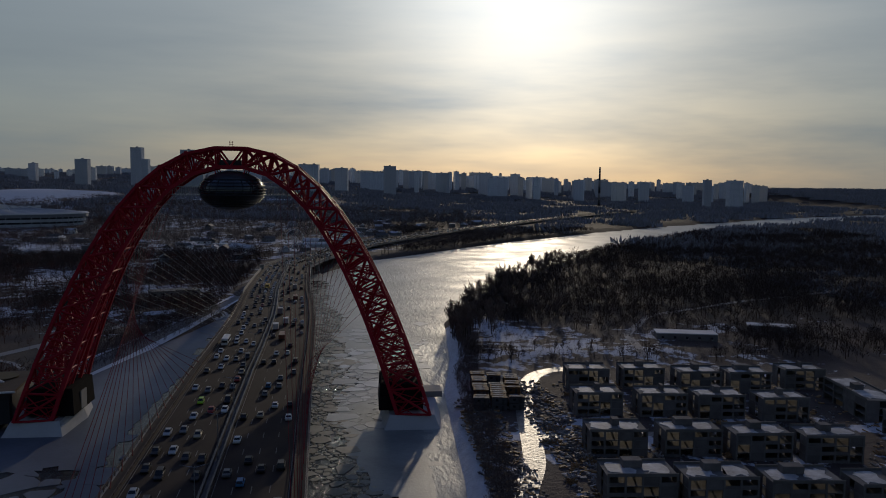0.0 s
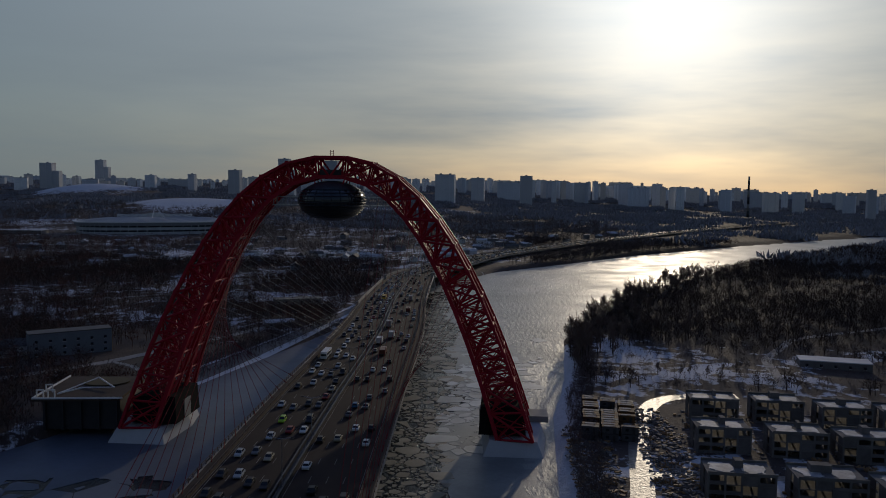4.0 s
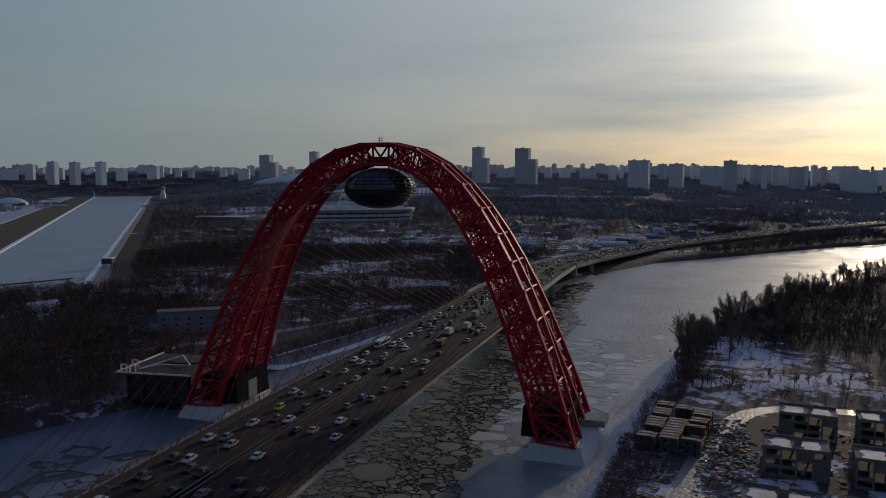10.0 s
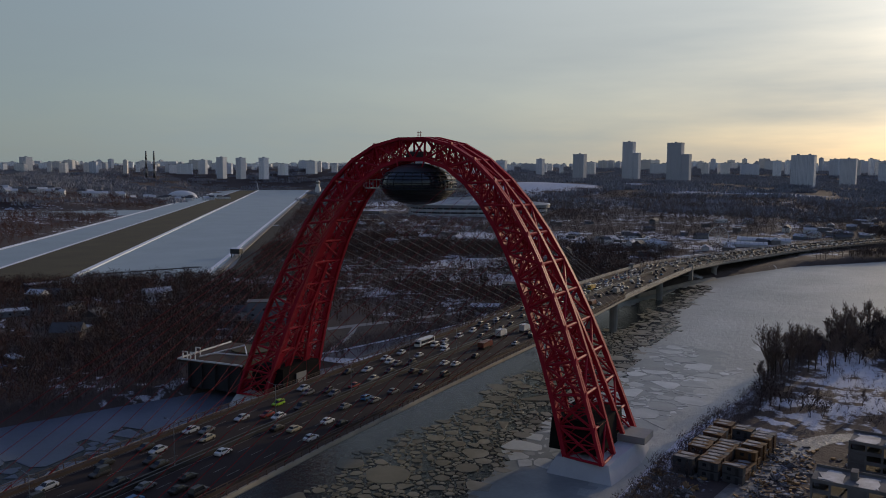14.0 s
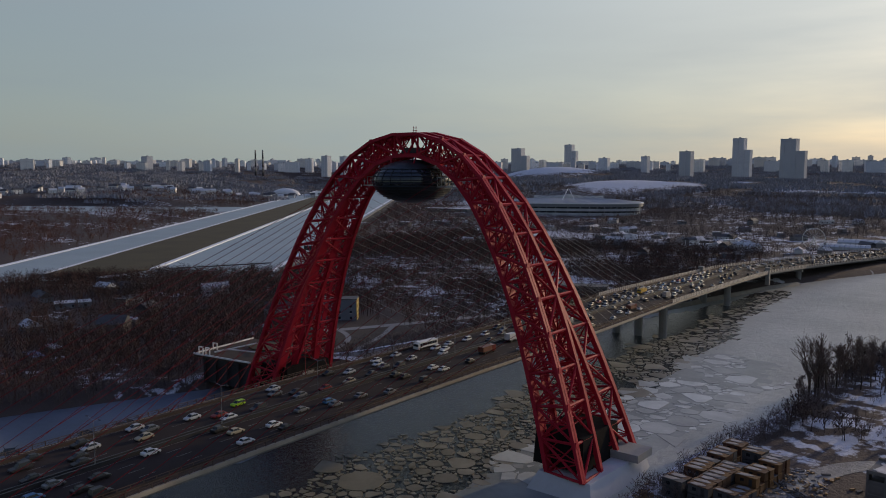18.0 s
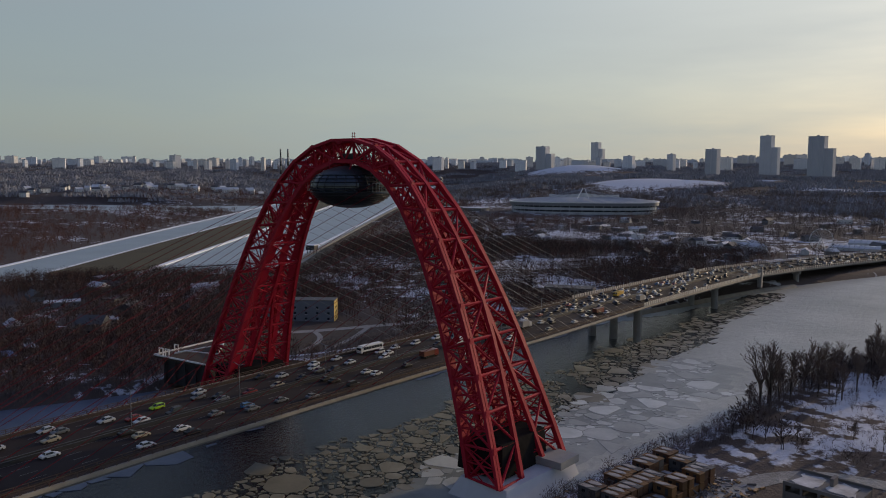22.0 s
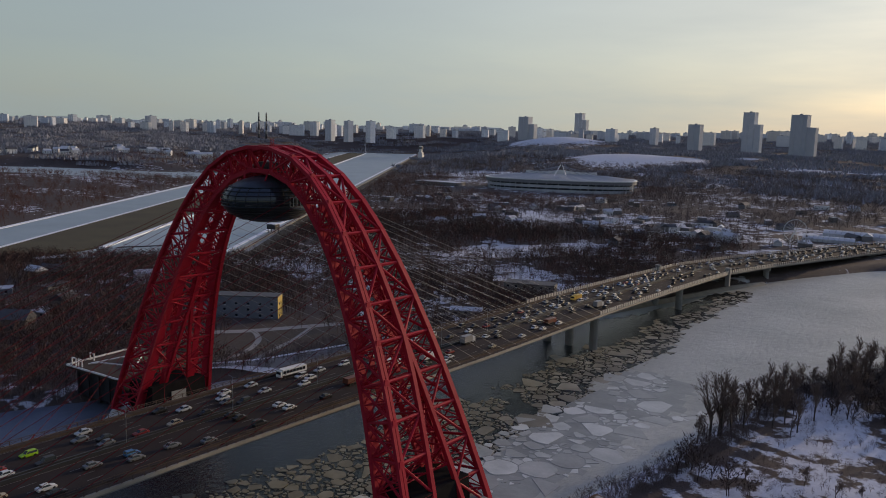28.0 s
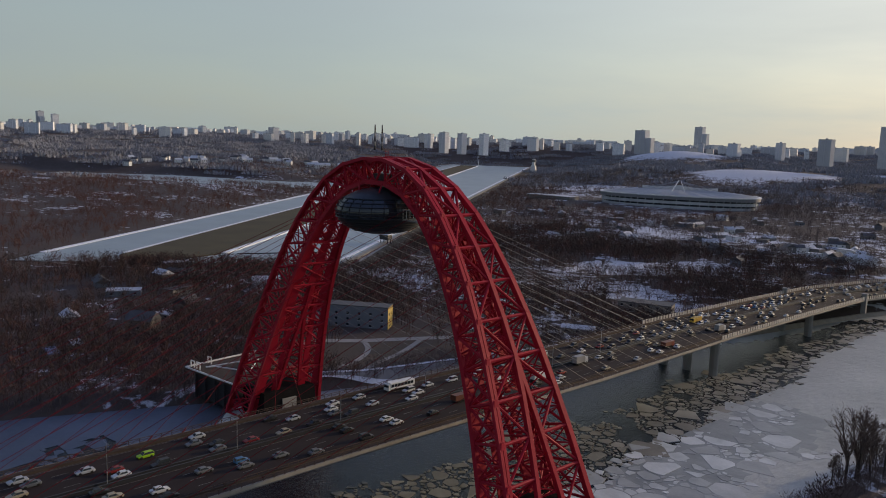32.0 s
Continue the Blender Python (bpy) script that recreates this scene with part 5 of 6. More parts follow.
def car_body(length, width, height, wagon):
    """The lower body as a lofted shell, nose at +x."""
    L2, W2 = length / 2, width / 2
    prof = [(-L2, 0.42, 0.80, 0.86), (-L2 + 0.12, 0.26, 0.92, 0.96), (-L2 * 0.55, 0.22, 0.95, 1.0), (L2 * 0.25, 0.22, 0.93, 1.0), (L2 * 0.62, 0.22, 0.84, 0.98), (L2 - 0.14, 0.26, 0.70, 0.93), (L2, 0.40, 0.60, 0.80)]
    s = Shape()
    for x, z0, z1, w in prof:
        for y, z in ((-W2 * w * 0.94, z0), (-W2 * w, (z0 + z1) / 2), (-W2 * w * 0.93, z1), (W2 * w * 0.93, z1), (W2 * w, (z0 + z1) / 2), (W2 * w * 0.94, z0)):
            s.v.append((x, y, z))
    n = 6
    for i in range(len(prof) - 1):
        s.f += [(i * n + k, i * n + (k + 1) % n, (i + 1) * n + (k + 1) % n, (i + 1) * n + k) for k in range(n)]
    s.f += [tuple(range(n - 1, -1, -1)), tuple(range((len(prof) - 1) * n, len(prof) * n))]
    # roof shell on the pillars
    back = -L2 * (0.86 if wagon else 0.52)
    front = L2 * 0.16
    for y in (-1, 1):
        for x0, x1 in ((back - 0.25, back), (front + 0.62, front)):
            s.tube((x0, y * W2 * 0.84, 0.92), (x1, y * W2 * 0.70, height - 0.05), 0.05, 4)
    s.box(back, -W2 * 0.72, height - 0.1, front, W2 * 0.72, height, 0.06)
    cabin = Shape().add([(back - 0.28, -W2 * 0.86, 0.9), (front + 0.66, -W2 * 0.86, 0.9), (front + 0.66, W2 * 0.86, 0.9), (back - 0.28, W2 * 0.86, 0.9),
                         (back + 0.02, -W2 * 0.68, height - 0.09), (front - 0.02, -W2 * 0.68, height - 0.09), (front - 0.02, W2 * 0.68, height - 0.09), (back + 0.02, W2 * 0.68, height - 0.09)],
                        [(3, 2, 1, 0), (4, 5, 6, 7), (0, 1, 5, 4), (1, 2, 6, 5), (2, 3, 7, 6), (3, 0, 4, 7)])
    return s, cabin


def car(colour_name, colour, label, wagon=False, length=4.5, width=1.82, height=1.47):
    paint = material("car_paint_" + colour_name, colour, 0.42, 0.0, tuple(c * 0.9 for c in colour), 0.5, 3.0)
    ob = thing("car", label, "car", "traffic on the bridge")
    s, cabin = car_body(length, width, height, wagon)
    part("body", s.mesh("body", paint), None, ob)
    part("glasshouse", cabin.mesh("glasshouse", WINDOW), None, ob, "dark tinted glass")
    for x in (-length * 0.3, length * 0.31):
        for y in (-1, 1):
            w = part("wheel", wheel_mesh, None, ob)
            w.location = (x, y * (width / 2 - 0.12), 0.33)
    ob.location = (0, 0, -950)
    return ob


def boxy(name, label, category, length, width, height, cab, colour, box_colour):
    """A lorry, van or bus from a cab and a load body."""
    ob = thing(name, label, category, "traffic on the bridge")
    paint = material(name + "_cab_paint", colour, 0.3)
    load = material(name + "_body_paint", box_colour, 0.5)
    part("cab", Shape().box(length / 2 - cab, -width / 2, 0.5, length / 2, width / 2, min(height, 2.6), 0.12).mesh("cab", paint), None, ob)
    part("windscreen", Shape().box(length / 2 - 0.5, -width / 2 + 0.15, 1.5, length / 2 + 0.01, width / 2 - 0.15, 2.3, 0.05).mesh("windscreen", WINDOW), None, ob)
    part("load_body", Shape().box(-length / 2, -width / 2, 0.9, length / 2 - cab - 0.15, width / 2, height, 0.03).mesh("load_body", load), None, ob)
    part("chassis", Shape().box(-length / 2 + 0.1, -width / 2 + 0.3, 0.5, length / 2 - 0.3, width / 2 - 0.3, 0.9).mesh("chassis", DARK_STEEL), None, ob)
    for x in (-length * 0.34, -length * 0.2, length * 0.36):
        for y in (-1, 1):
            w = part("wheel", Shape().tube((0, -0.15, 0), (0, 0.15, 0), 0.48, 12).mesh("wheel", TYRE), None, ob)
            w.location = (x, y * (width / 2 - 0.16), 0.48)
    if name == "bus":
        for y in (-1, 1):
            for k in range(7):
                x = -length / 2 + 0.7 + k * 1.45
                part("side_window", Shape().box(x, y * (width / 2 + 0.0) - 0.02, 1.5, x + 1.25, y * (width / 2) + 0.02, 2.5).mesh("side_window", WINDOW), None, ob)
    ob.location = (0, 0, -950)
    return ob


cars = [car("white", (0.60, 0.60, 0.59), "white passenger car driving on the bridge"), car("white_wagon", (0.56, 0.56, 0.55), "white estate car driving on the bridge", True, 4.7, 1.86, 1.66),
        car("silver", (0.42, 0.43, 0.44), "silver passenger car driving on the bridge"), car("black", (0.02, 0.02, 0.022), "black passenger car driving on the bridge"),
        car("black_suv", (0.03, 0.03, 0.034), "black off-road car driving on the bridge", True, 4.8, 1.95, 1.78), car("grey", (0.14, 0.145, 0.15), "dark grey passenger car driving on the bridge"),
        car("red", (0.22, 0.02, 0.02), "dark red passenger car driving on the bridge"), car("blue", (0.05, 0.16, 0.32), "blue hatchback driving on the bridge", True, 4.1, 1.75, 1.5),
        car("beige", (0.36, 0.31, 0.22), "beige passenger car driving on the bridge")]
lorries = [boxy("box_truck", "grey box lorry driving on the bridge", "truck", 8.0, 2.45, 3.5, 2.0, (0.55, 0.55, 0.55), (0.3, 0.29, 0.28)),
           boxy("box_truck", "white box lorry driving on the bridge", "truck", 7.0, 2.4, 3.2, 1.9, (0.7, 0.7, 0.7), (0.62, 0.62, 0.6)),
           boxy("dump_truck", "dark red lorry with an open body on the bridge", "truck", 8.4, 2.5, 2.6, 2.2, (0.2, 0.03, 0.02), (0.16, 0.05, 0.03)),
           boxy("dump_truck", "yellow lorry driving on the bridge", "truck", 9.0, 2.5, 2.8, 2.2, (0.65, 0.42, 0.05), (0.6, 0.36, 0.05)),
           car("lime", (0.30, 0.52, 0.02), "lime green hatchback driving on the bridge", True, 4.2, 1.78, 1.55),
           boxy("bus", "long white city bus on the bridge", "bus", 11.8, 2.5, 2.95, 0.8, (0.75, 0.75, 0.72), (0.78, 0.78, 0.76))]
LANES = (3.2, 7.0, 10.8, 14.6)


def on_deck(template, lane, y):
    """A copy of a vehicle in its lane; the right-hand half drives away."""
    c, r, d = deck_frame(y)
    p = c + r * lane
    turn = math.degrees(math.atan2(d.y, d.x)) + (0 if lane > 0 else 180)
    slope = math.degrees(math.atan2(float(deck_z(y + 4) - deck_z(y - 4)), 8.0)) * (1 if lane > 0 else -1)
    m = pose(p.x, p.y, p.z + 0.006, 0, 0, turn) @ pose(0, 0, 0, 0, -slope, 0)
    if template.location.z < -800:
        template.matrix_basis = m
        return template
    return copy_thing(template, m)


tf = random.Random(12)
special = {(4, -10.8, -78), (5, -14.6, 12), (3, -7.0, 215), (2, 7.0, 20), (0, 3.2, 92), (0, 10.8, 205), (1, 7.0, 60), (1, 3.2, 44), (2, 10.8, 150)}
for k, lane, y in sorted(special):
    on_deck(lorries[k], lane, y)
for side in (-1, 1):
    for lane in LANES:
        y = -190 + tf.uniform(0, 14)
        while y < 520:
            dense = 0.5 if side < 0 else 0.9
            busy = any(side * lane == l2 and abs(y - y2) < 11 for _, l2, y2 in special)
            if not busy:
                on_deck(tf.choices(cars, (5, 3, 5, 7, 5, 6, 1, 1, 1))[0], side * lane + tf.uniform(-0.35, 0.35), y)
            far_factor = 1.0 if y < 150 else 0.75
            y += (9 + tf.expovariate(1 / (26 * dense))) * far_factor
far_cars = [Shape(), Shape(), Shape()]
for side in (-1, 1):
    for lane in LANES:
        y = 524 + tf.uniform(0, 10)
        while y < 1500:
            c, r, d = deck_frame(y)
            p = c + r * side * lane
            s = tf.choice(far_cars)
            s.box(p.x - 1.2, p.y - 1.9, p.z + 0.25, p.x + 1.2, p.y + 1.9, p.z + 0.9, 0.1)
            s.box(p.x - 0.9, p.y - 1.1, p.z + 0.9, p.x + 0.9, p.y + 1.1, p.z + 1.45, 0.2)
            y += 8 + tf.expovariate(1 / 10)
for s, c in zip(far_cars, ((0.6, 0.6, 0.59), (0.2, 0.2, 0.21), (0.03, 0.03, 0.03))):
    tagged(new("distant_traffic", s.mesh("distant_traffic", material("distant_car_paint", c, 0.55))), "dense traffic far along the embankment road", "traffic", kind="stuff")

# lamp posts in the median and along the edges
lamp = thing("street_lamp", "slim grey street lamp with twin arms on the bridge", "street lamp", "street lamps")
part("pole", Shape().tube((0, 0, 0), (0, 0, 10.5), 0.11, 6, 0.07).mesh("pole", STEEL), None, lamp)
for s in (-1, 1):
    part("arm", Shape().tube((0, 0, 10.4), (s * 2.2, 0, 10.9), 0.05, 4).mesh("arm", STEEL), None, lamp)
    part("lantern", Shape().box(s * 2.4 - 0.4, -0.15, 10.82, s * 2.4 + 0.4, 0.15, 10.98, 0.04).mesh("lantern", DARK_STEEL), None, lamp)
first = True
for y in range(-160, 700, 34):
    c, r, d = deck_frame(y)
    m = pose(c.x, c.y, c.z + 0.0, 0, 0, math.degrees(math.atan2(d.y, d.x)) - 90)
    if first:
        lamp.matrix_basis, first = m, False
    else:
        copy_thing(lamp, m)


# ---------------------------------------------------------------- building site
BRICK_DARK = material("dark_plaster", (0.21, 0.195, 0.19), 0.85, 0.0, (0.10, 0.092, 0.088), 0.2, 1.5, per_object=0.15, spec=0.06)
ROOF_MELT = material("melting_roof_snow", (0.66, 0.65, 0.65), 0.7, 0.0, (0.2, 0.19, 0.18), 0.22, 1.2, 0.3, 0.8)
WOOD = material("raw_timber", (0.32, 0.2, 0.09), 0.7, 0.0, (0.2, 0.12, 0.06), 0.4, 2.0, per_object=0.2)


def raw_house(x, y, w, d, turn, floors, seed):
    """An unfinished concrete house: slabs, piers and end walls with open bays, snow on the roof."""
    r = random.Random(seed)
    z = float(ground_height(np.array(x), np.array(y)))
    ob = thing("unfinished_house", "unfinished concrete terraced house with open bays and a snowy roof", "house", "houses on the building site", m=pose(x, y, z, 0, 0, turn))
    fh = 2.9
    for f in range(floors + 1):
        part("floor_slab", Shape().box(-w / 2, -d / 2, f * fh - 0.25, w / 2, d / 2, f * fh).mesh("floor_slab", CONCRETE_DARK), None, ob)
    bays = 4
    pier_mesh = Shape().box(-0.28, -0.28, 0, 0.28, 0.28, fh - 0.25).mesh("pier", CONCRETE_DARK)
    for f in range(floors):
        for k in range(bays + 1):
            px = -w / 2 + 0.3 + k * (w - 0.6) / bays
            for y2 in (-d / 2 + 0.3, d / 2 - 0.3):
                part("pier", pier_mesh, None, ob).location = (px, y2, f * fh)
        for sx in (-1, 1):
            for y0, y1 in ((-d / 2 + 0.6, -1.4), (1.2, d / 2 - 0.6)):
                part("end_wall", Shape().box(sx * (w / 2 - 0.2) - 0.14, y0, f * fh, sx * (w / 2 - 0.2) + 0.14, y1, (f + 1) * fh - 0.25).mesh("end_wall", BRICK_DARK), None, ob)
        for k in range(bays):
            px0, px1 = -w / 2 + 0.6 + k * (w - 0.6) / bays, -w / 2 + 0.0 + (k + 1) * (w - 0.6) / bays
            kind = (k + seed + f // 2) % 4
            if kind == 0:
                part("infill_wall", Shape().box(px0, -d / 2 + 0.15, f * fh, px1, -d / 2 + 0.4, (f + 1) * fh - 0.25).mesh("infill_wall", BRICK_DARK), None, ob)
            elif kind != 3:
                part("parapet", Shape().box(px0, -d / 2 + 0.05, f * fh, px1, -d / 2 + 0.25, f * fh + 0.9).mesh("parapet", BRICK_DARK), None, ob)
                if r.random() < 0.6:
                    part("back_wall", Shape().box(px0, d / 2 - 0.4, f * fh, px1, d / 2 - 0.15, (f + 1) * fh - 0.25).mesh("back_wall", BRICK_DARK), None, ob)
                elif r.random() < 0.4:
                    part("shutter_board", Shape().box(px0 + 0.3, d / 2 - 1.2, f * fh, px1 - 0.3, d / 2 - 1.05, f * fh + 2.2).mesh("shutter_board", WOOD), None, ob)
    h = floors * fh
    for y0 in (-d / 2, d / 2 - 0.3):
        part("roof_parapet", Shape().box(-w / 2, y0, h, w / 2, y0 + 0.3, h + 0.7).mesh("roof_parapet", CONCRETE_DARK), None, ob)
    for k in range(2):
        cx = (-0.25 + 0.5 * k) * w + r.uniform(-0.6, 0.6)
        sq = lambda v: math.copysign(abs(v) ** 0.45, v)
        ring = [(cx + (w * 0.215 + r.uniform(-1.8, 0.3)) * sq(math.cos(a)), (d * 0.4 + r.uniform(-2.2, 0.3)) * sq(math.sin(a))) for a in [2 * math.pi * q / 17 for q in range(17)]]
        part("roof_snow", Shape().slab(ring, h + 0.002, h + 0.16).mesh("roof_snow", ROOF_MELT), None, ob, "melting snow on the roof")
    part("stair_head", Shape().box(-2 + r.uniform(-3, 3), 0, h, 1.5, 3.5, h + 2.3).mesh("stair_head", BRICK_DARK), None, ob)
    return ob


site = 0
for centres, w in ((((149, 31), (174, 31), (197, 24), (219, 22), (247, 27)), 18.5), (((142, -8), (167, -11), (189, -14), (213, -18)), 18.5),
                   (((135, -53), (160, -55), (182, -60), (205, -63)), 19.5), (((129, -92), (151, -96), (174, -100), (198, -104)), 20.5), (((124, -138), (147, -142), (171, -146)), 20.5)):
    for x, y in centres:
        raw_house(x, y, w, 12.5, -4 + (site % 3), 3, site)
        site += 1
for k, (x, y) in enumerate(((252, -10), (246, -58))):
    raw_house(x, y, 36, 13, 83, 3, 40 + k)

# timber cabins and containers beside the track
cabin_paint = [material("cabin_brown", (0.13, 0.062, 0.032), 0.8, 0.0, (0.07, 0.042, 0.03), 0.3, 2.0), material("cabin_ochre", (0.17, 0.085, 0.03), 0.8, 0.0, (0.09, 0.05, 0.028), 0.3, 2.0),
               material("cabin_grey", (0.10, 0.10, 0.105), 0.75, 0.0, (0.055, 0.055, 0.06), 0.3, 2.0)]


def site_cabin(x, y, turn, paint, floors):
    z = float(ground_height(np.array(x), np.array(y)))
    ob = thing("site_cabin", "stacked site cabin with corrugated walls and a slushy roof", "cabin", "site cabins", m=pose(x, y, z, 0, 0, turn))
    for f in range(floors):
        z0 = f * 2.75
        front = [(-3 + 0.2 * k, -1.2 - 0.06 * (k % 4 > 1)) for k in range(31)]
        s = Shape().slab(front + [(-q[0], 1.2) for q in ((-3, 0), (3, 0))], z0 + 0.1, z0 + 2.6)
        part("shell", s.mesh("shell", paint), None, ob)
        part("window", Shape().box(-1.6, -1.3, z0 + 1.1, -0.5, -1.24, z0 + 2.0).mesh("window", WINDOW), None, ob)
        part("door", Shape().box(0.9, -1.3, z0 + 0.15, 1.8, -1.24, z0 + 2.15).mesh("door", DARK_STEEL), None, ob)
    part("roof", Shape().box(-3.15, -1.35, floors * 2.75 - 0.15, 3.15, 1.35, floors * 2.75).mesh("roof", sc.choice(cabin_paint)), None, ob)
    part("roof_snow", Shape().slab([(a + sc.uniform(-0.5, 0.5), b + sc.uniform(-0.25, 0.2)) for a, b in ((-2.4, -0.9), (-0.6, -1.0), (1.2, -0.5), (1.8, 0.3), (0.2, 0.9), (-2.0, 0.5))], floors * 2.75, floors * 2.75 + 0.1).mesh("roof_snow", DIRTY_SNOW), None, ob)
    return ob


sc = random.Random(3)
for i in range(3):
    for j in range(15):
        if sc.random() < 0.9:
            paint = cabin_paint[1] if i == 2 and 4 < j < 11 else sc.choice((cabin_paint[0], cabin_paint[0], cabin_paint[2]))
            site_cabin(97 + i * 7.0 + j * 0.3 + sc.uniform(-0.3, 0.3), -3 + j * 2.9, -8 + sc.uniform(-2, 2), paint, 1 if sc.random() < 0.2 else 2)


# heaps of rubble, timber and pallets
def heap(x, y, r, h, mat, label, name, category):
    s = Shape()
    q = random.Random(int(x * 7 + y * 13))
    z = float(ground_height(np.array(x), np.array(y)))
    for _ in range(26):
        a, d = q.uniform(0, 6.28), r * q.random() ** 0.7
        px, py, e = d * math.cos(a), d * math.sin(a), q.uniform(0.25, 0.8)
        pz = h * (1 - d / r) * q.uniform(0.5, 1)
        s.tube((px, py, max(0, pz - 0.3)), (px + q.uniform(-1.6, 1.6), py + q.uniform(-1.6, 1.6), pz + e), e * 0.45, 5, e * 0.3)
    ob = new(name, s.mesh(name, mat))
    ob.location = (x, y, z)
    return tagged(ob, label, category, "heaps on the building site", "stuff")


for _ in range(85):
    x, y = sc.choice(((sc.uniform(88, 104), sc.uniform(-130, 10)), (sc.uniform(113, 128), sc.uniform(-110, 30)), (sc.uniform(112, 230), sc.choice((-66, -24, 16)) + sc.uniform(-6, 6))))
    if sc.random() < 0.6:
        heap(x, y, sc.uniform(1.5, 3.6), sc.uniform(0.6, 1.8), sc.choice((CONCRETE_DARK, BRICK_DARK, DIRTY_SNOW)), "low heap of rubble and slush on the building site", "rubble_heap", "heap")
    else:
        heap(x, y, sc.uniform(1.2, 2.8), sc.uniform(0.5, 1.2), WOOD, "loose heap of timber on the building site", "timber_heap", "heap")


# planks, boards, pallets and blocks strewn over the site
for name, mat, label, n in (("strewn_boards", WOOD, "weathered boards and planks strewn over the site", 900), ("strewn_blocks", CONCRETE_DARK, "concrete blocks and rubble strewn over the site", 900), ("slush_lumps", DIRTY_SNOW, "lumps of dirty slush on the site", 700)):
    s = Shape()
    xs = np.array([sc.choice((sc.uniform(87, 103), sc.uniform(113, 130), sc.uniform(113, 250))) for _ in range(n)])
    ys = np.array([sc.uniform(-135, 12) if x < 104 else sc.uniform(-115, 40) for x in xs])
    for x, y, z in zip(xs, ys, ground_height(xs, ys)):
        c = Vector((x, y, float(z)))
        an, l, w = sc.uniform(0, 6.28), sc.uniform(0.4, 2.6), sc.uniform(0.15, 0.6)
        u, v = Vector((math.cos(an), math.sin(an), sc.uniform(-0.15, 0.25))) * l / 2, Vector((-math.sin(an), math.cos(an), 0)) * w
        k = Vector((0, 0, sc.uniform(0.15, 0.6)))
        base = [c - u - v, c + u - v, c + u + v, c - u + v]
        s.add(base + [q + k for q in base], [(3, 2, 1, 0), (4, 5, 6, 7), (0, 1, 5, 4), (1, 2, 6, 5), (2, 3, 7, 6), (3, 0, 4, 7)])
    tagged(new(name, s.mesh(name, mat)), label, "rubble", kind="stuff")


# ---------------------------------------------------------------- buildings on the far bank
def plain_house(name, x, y, w, d, h, turn, wall, roof, label, gable=True, windows=3, rise=0.45, category="house", group="", end_wall=None):
    z = float(ground_height(np.array(x), np.array(y)))
    ob = thing(name, label, category, group, m=pose(x, y, z - 0.3, 0, 0, turn))
    part("wall", Shape().box(-w / 2, -d / 2, 0, w / 2, d / 2, h).mesh("wall", wall), None, ob)
    if gable:
        rh = d * rise
        part("roof", Shape().add([(-w / 2 - 0.5, -d / 2 - 0.5, h), (w / 2 + 0.5, -d / 2 - 0.5, h), (w / 2 + 0.5, d / 2 + 0.5, h), (-w / 2 - 0.5, d / 2 + 0.5, h), (-w / 2 - 0.5, 0, h + rh), (w / 2 + 0.5, 0, h + rh)],
                                 [(0, 1, 5, 4), (2, 3, 4, 5), (1, 2, 5), (3, 0, 4), (3, 2, 1, 0)]).mesh("roof", roof), None, ob)
    else:
        part("roof", Shape().box(-w / 2 - 0.2, -d / 2 - 0.2, h, w / 2 + 0.2, d / 2 + 0.2, h + 0.5).mesh("roof", roof), None, ob)
    rows_ = max(1, int(h / 3.3))
    for f in range(rows_):
        for k in range(windows):
            cx = -w / 2 + (k + 0.5) * w / windows
            win = part("window", Shape().box(cx - 0.7, -d / 2 - 0.06, f * 3.3 + 1.2, cx + 0.7, -d / 2 + 0.02, f * 3.3 + 2.6).mesh("window", WINDOW), None, ob)
            part("frame", Shape().box(cx - 0.85, -d / 2 - 0.1, f * 3.3 + 1.05, cx + 0.85, -d / 2 - 0.03, f * 3.3 + 1.2).mesh("frame", WHITE), None, win)
    if end_wall:
        part("end_wall", Shape().box(w / 2, -d / 2, 0, w / 2 + 0.15, d / 2, h).mesh("end_wall", end_wall), None, ob, "yellow end wall")
        for f in range(rows_):
            for k in (-2, 2):
                part("window", Shape().box(w / 2 + 0.1, k - 0.6, f * 3.3 + 1.2, w / 2 + 0.2, k + 0.6, f * 3.3 + 2.5).mesh("window", WINDOW), None, ob)
    return ob


BLUE_GREY = material("blue_grey_plaster", (0.19, 0.21, 0.24), 0.8, 0.0, (0.13, 0.145, 0.165), 0.15, 1.0)
YELLOW = material("yellow_plaster", (0.5, 0.36, 0.10), 0.8, 0.0, (0.4, 0.29, 0.09), 0.2, 1.0)
ROOF_GREY = material("roof_sheet_grey", (0.10, 0.10, 0.105), 0.7, 0.0, (0.06, 0.06, 0.065), 0.3, 1.5)
ROOF_SNOW = material("snowy_roof", (0.66, 0.68, 0.72), 0.8, 0.0, (0.4, 0.41, 0.44), 0.08, 0.6)
PLASTER = material("grey_plaster", (0.22, 0.21, 0.20), 0.8, 0.0, (0.14, 0.135, 0.13), 0.2, 1.2)
plain_house("office_building", -165, 110, 40, 11, 12.5, 38, BLUE_GREY, ROOF_GREY, "blue-grey two-storey office building with a yellow end wall", False, 6, category="building", end_wall=YELLOW)
plain_house("shed", -88, 286, 34, 14, 7, 22, PLASTER, ROOF_GREY, "long grey shed beside the bridge", False, 6, category="building")
plain_house("shed", -78, 203, 18, 8, 3.5, 30, PLASTER, ROOF_SNOW, "low shed with a snowy roof near the bridge", True, 3, 0.2, "building")
plain_house("timber_house", -222, 10, 15, 10, 6, 35, material("weathered_boards", (0.2, 0.17, 0.15), 0.85), ROOF_GREY, "weathered timber house with a steep grey roof", True, 3)
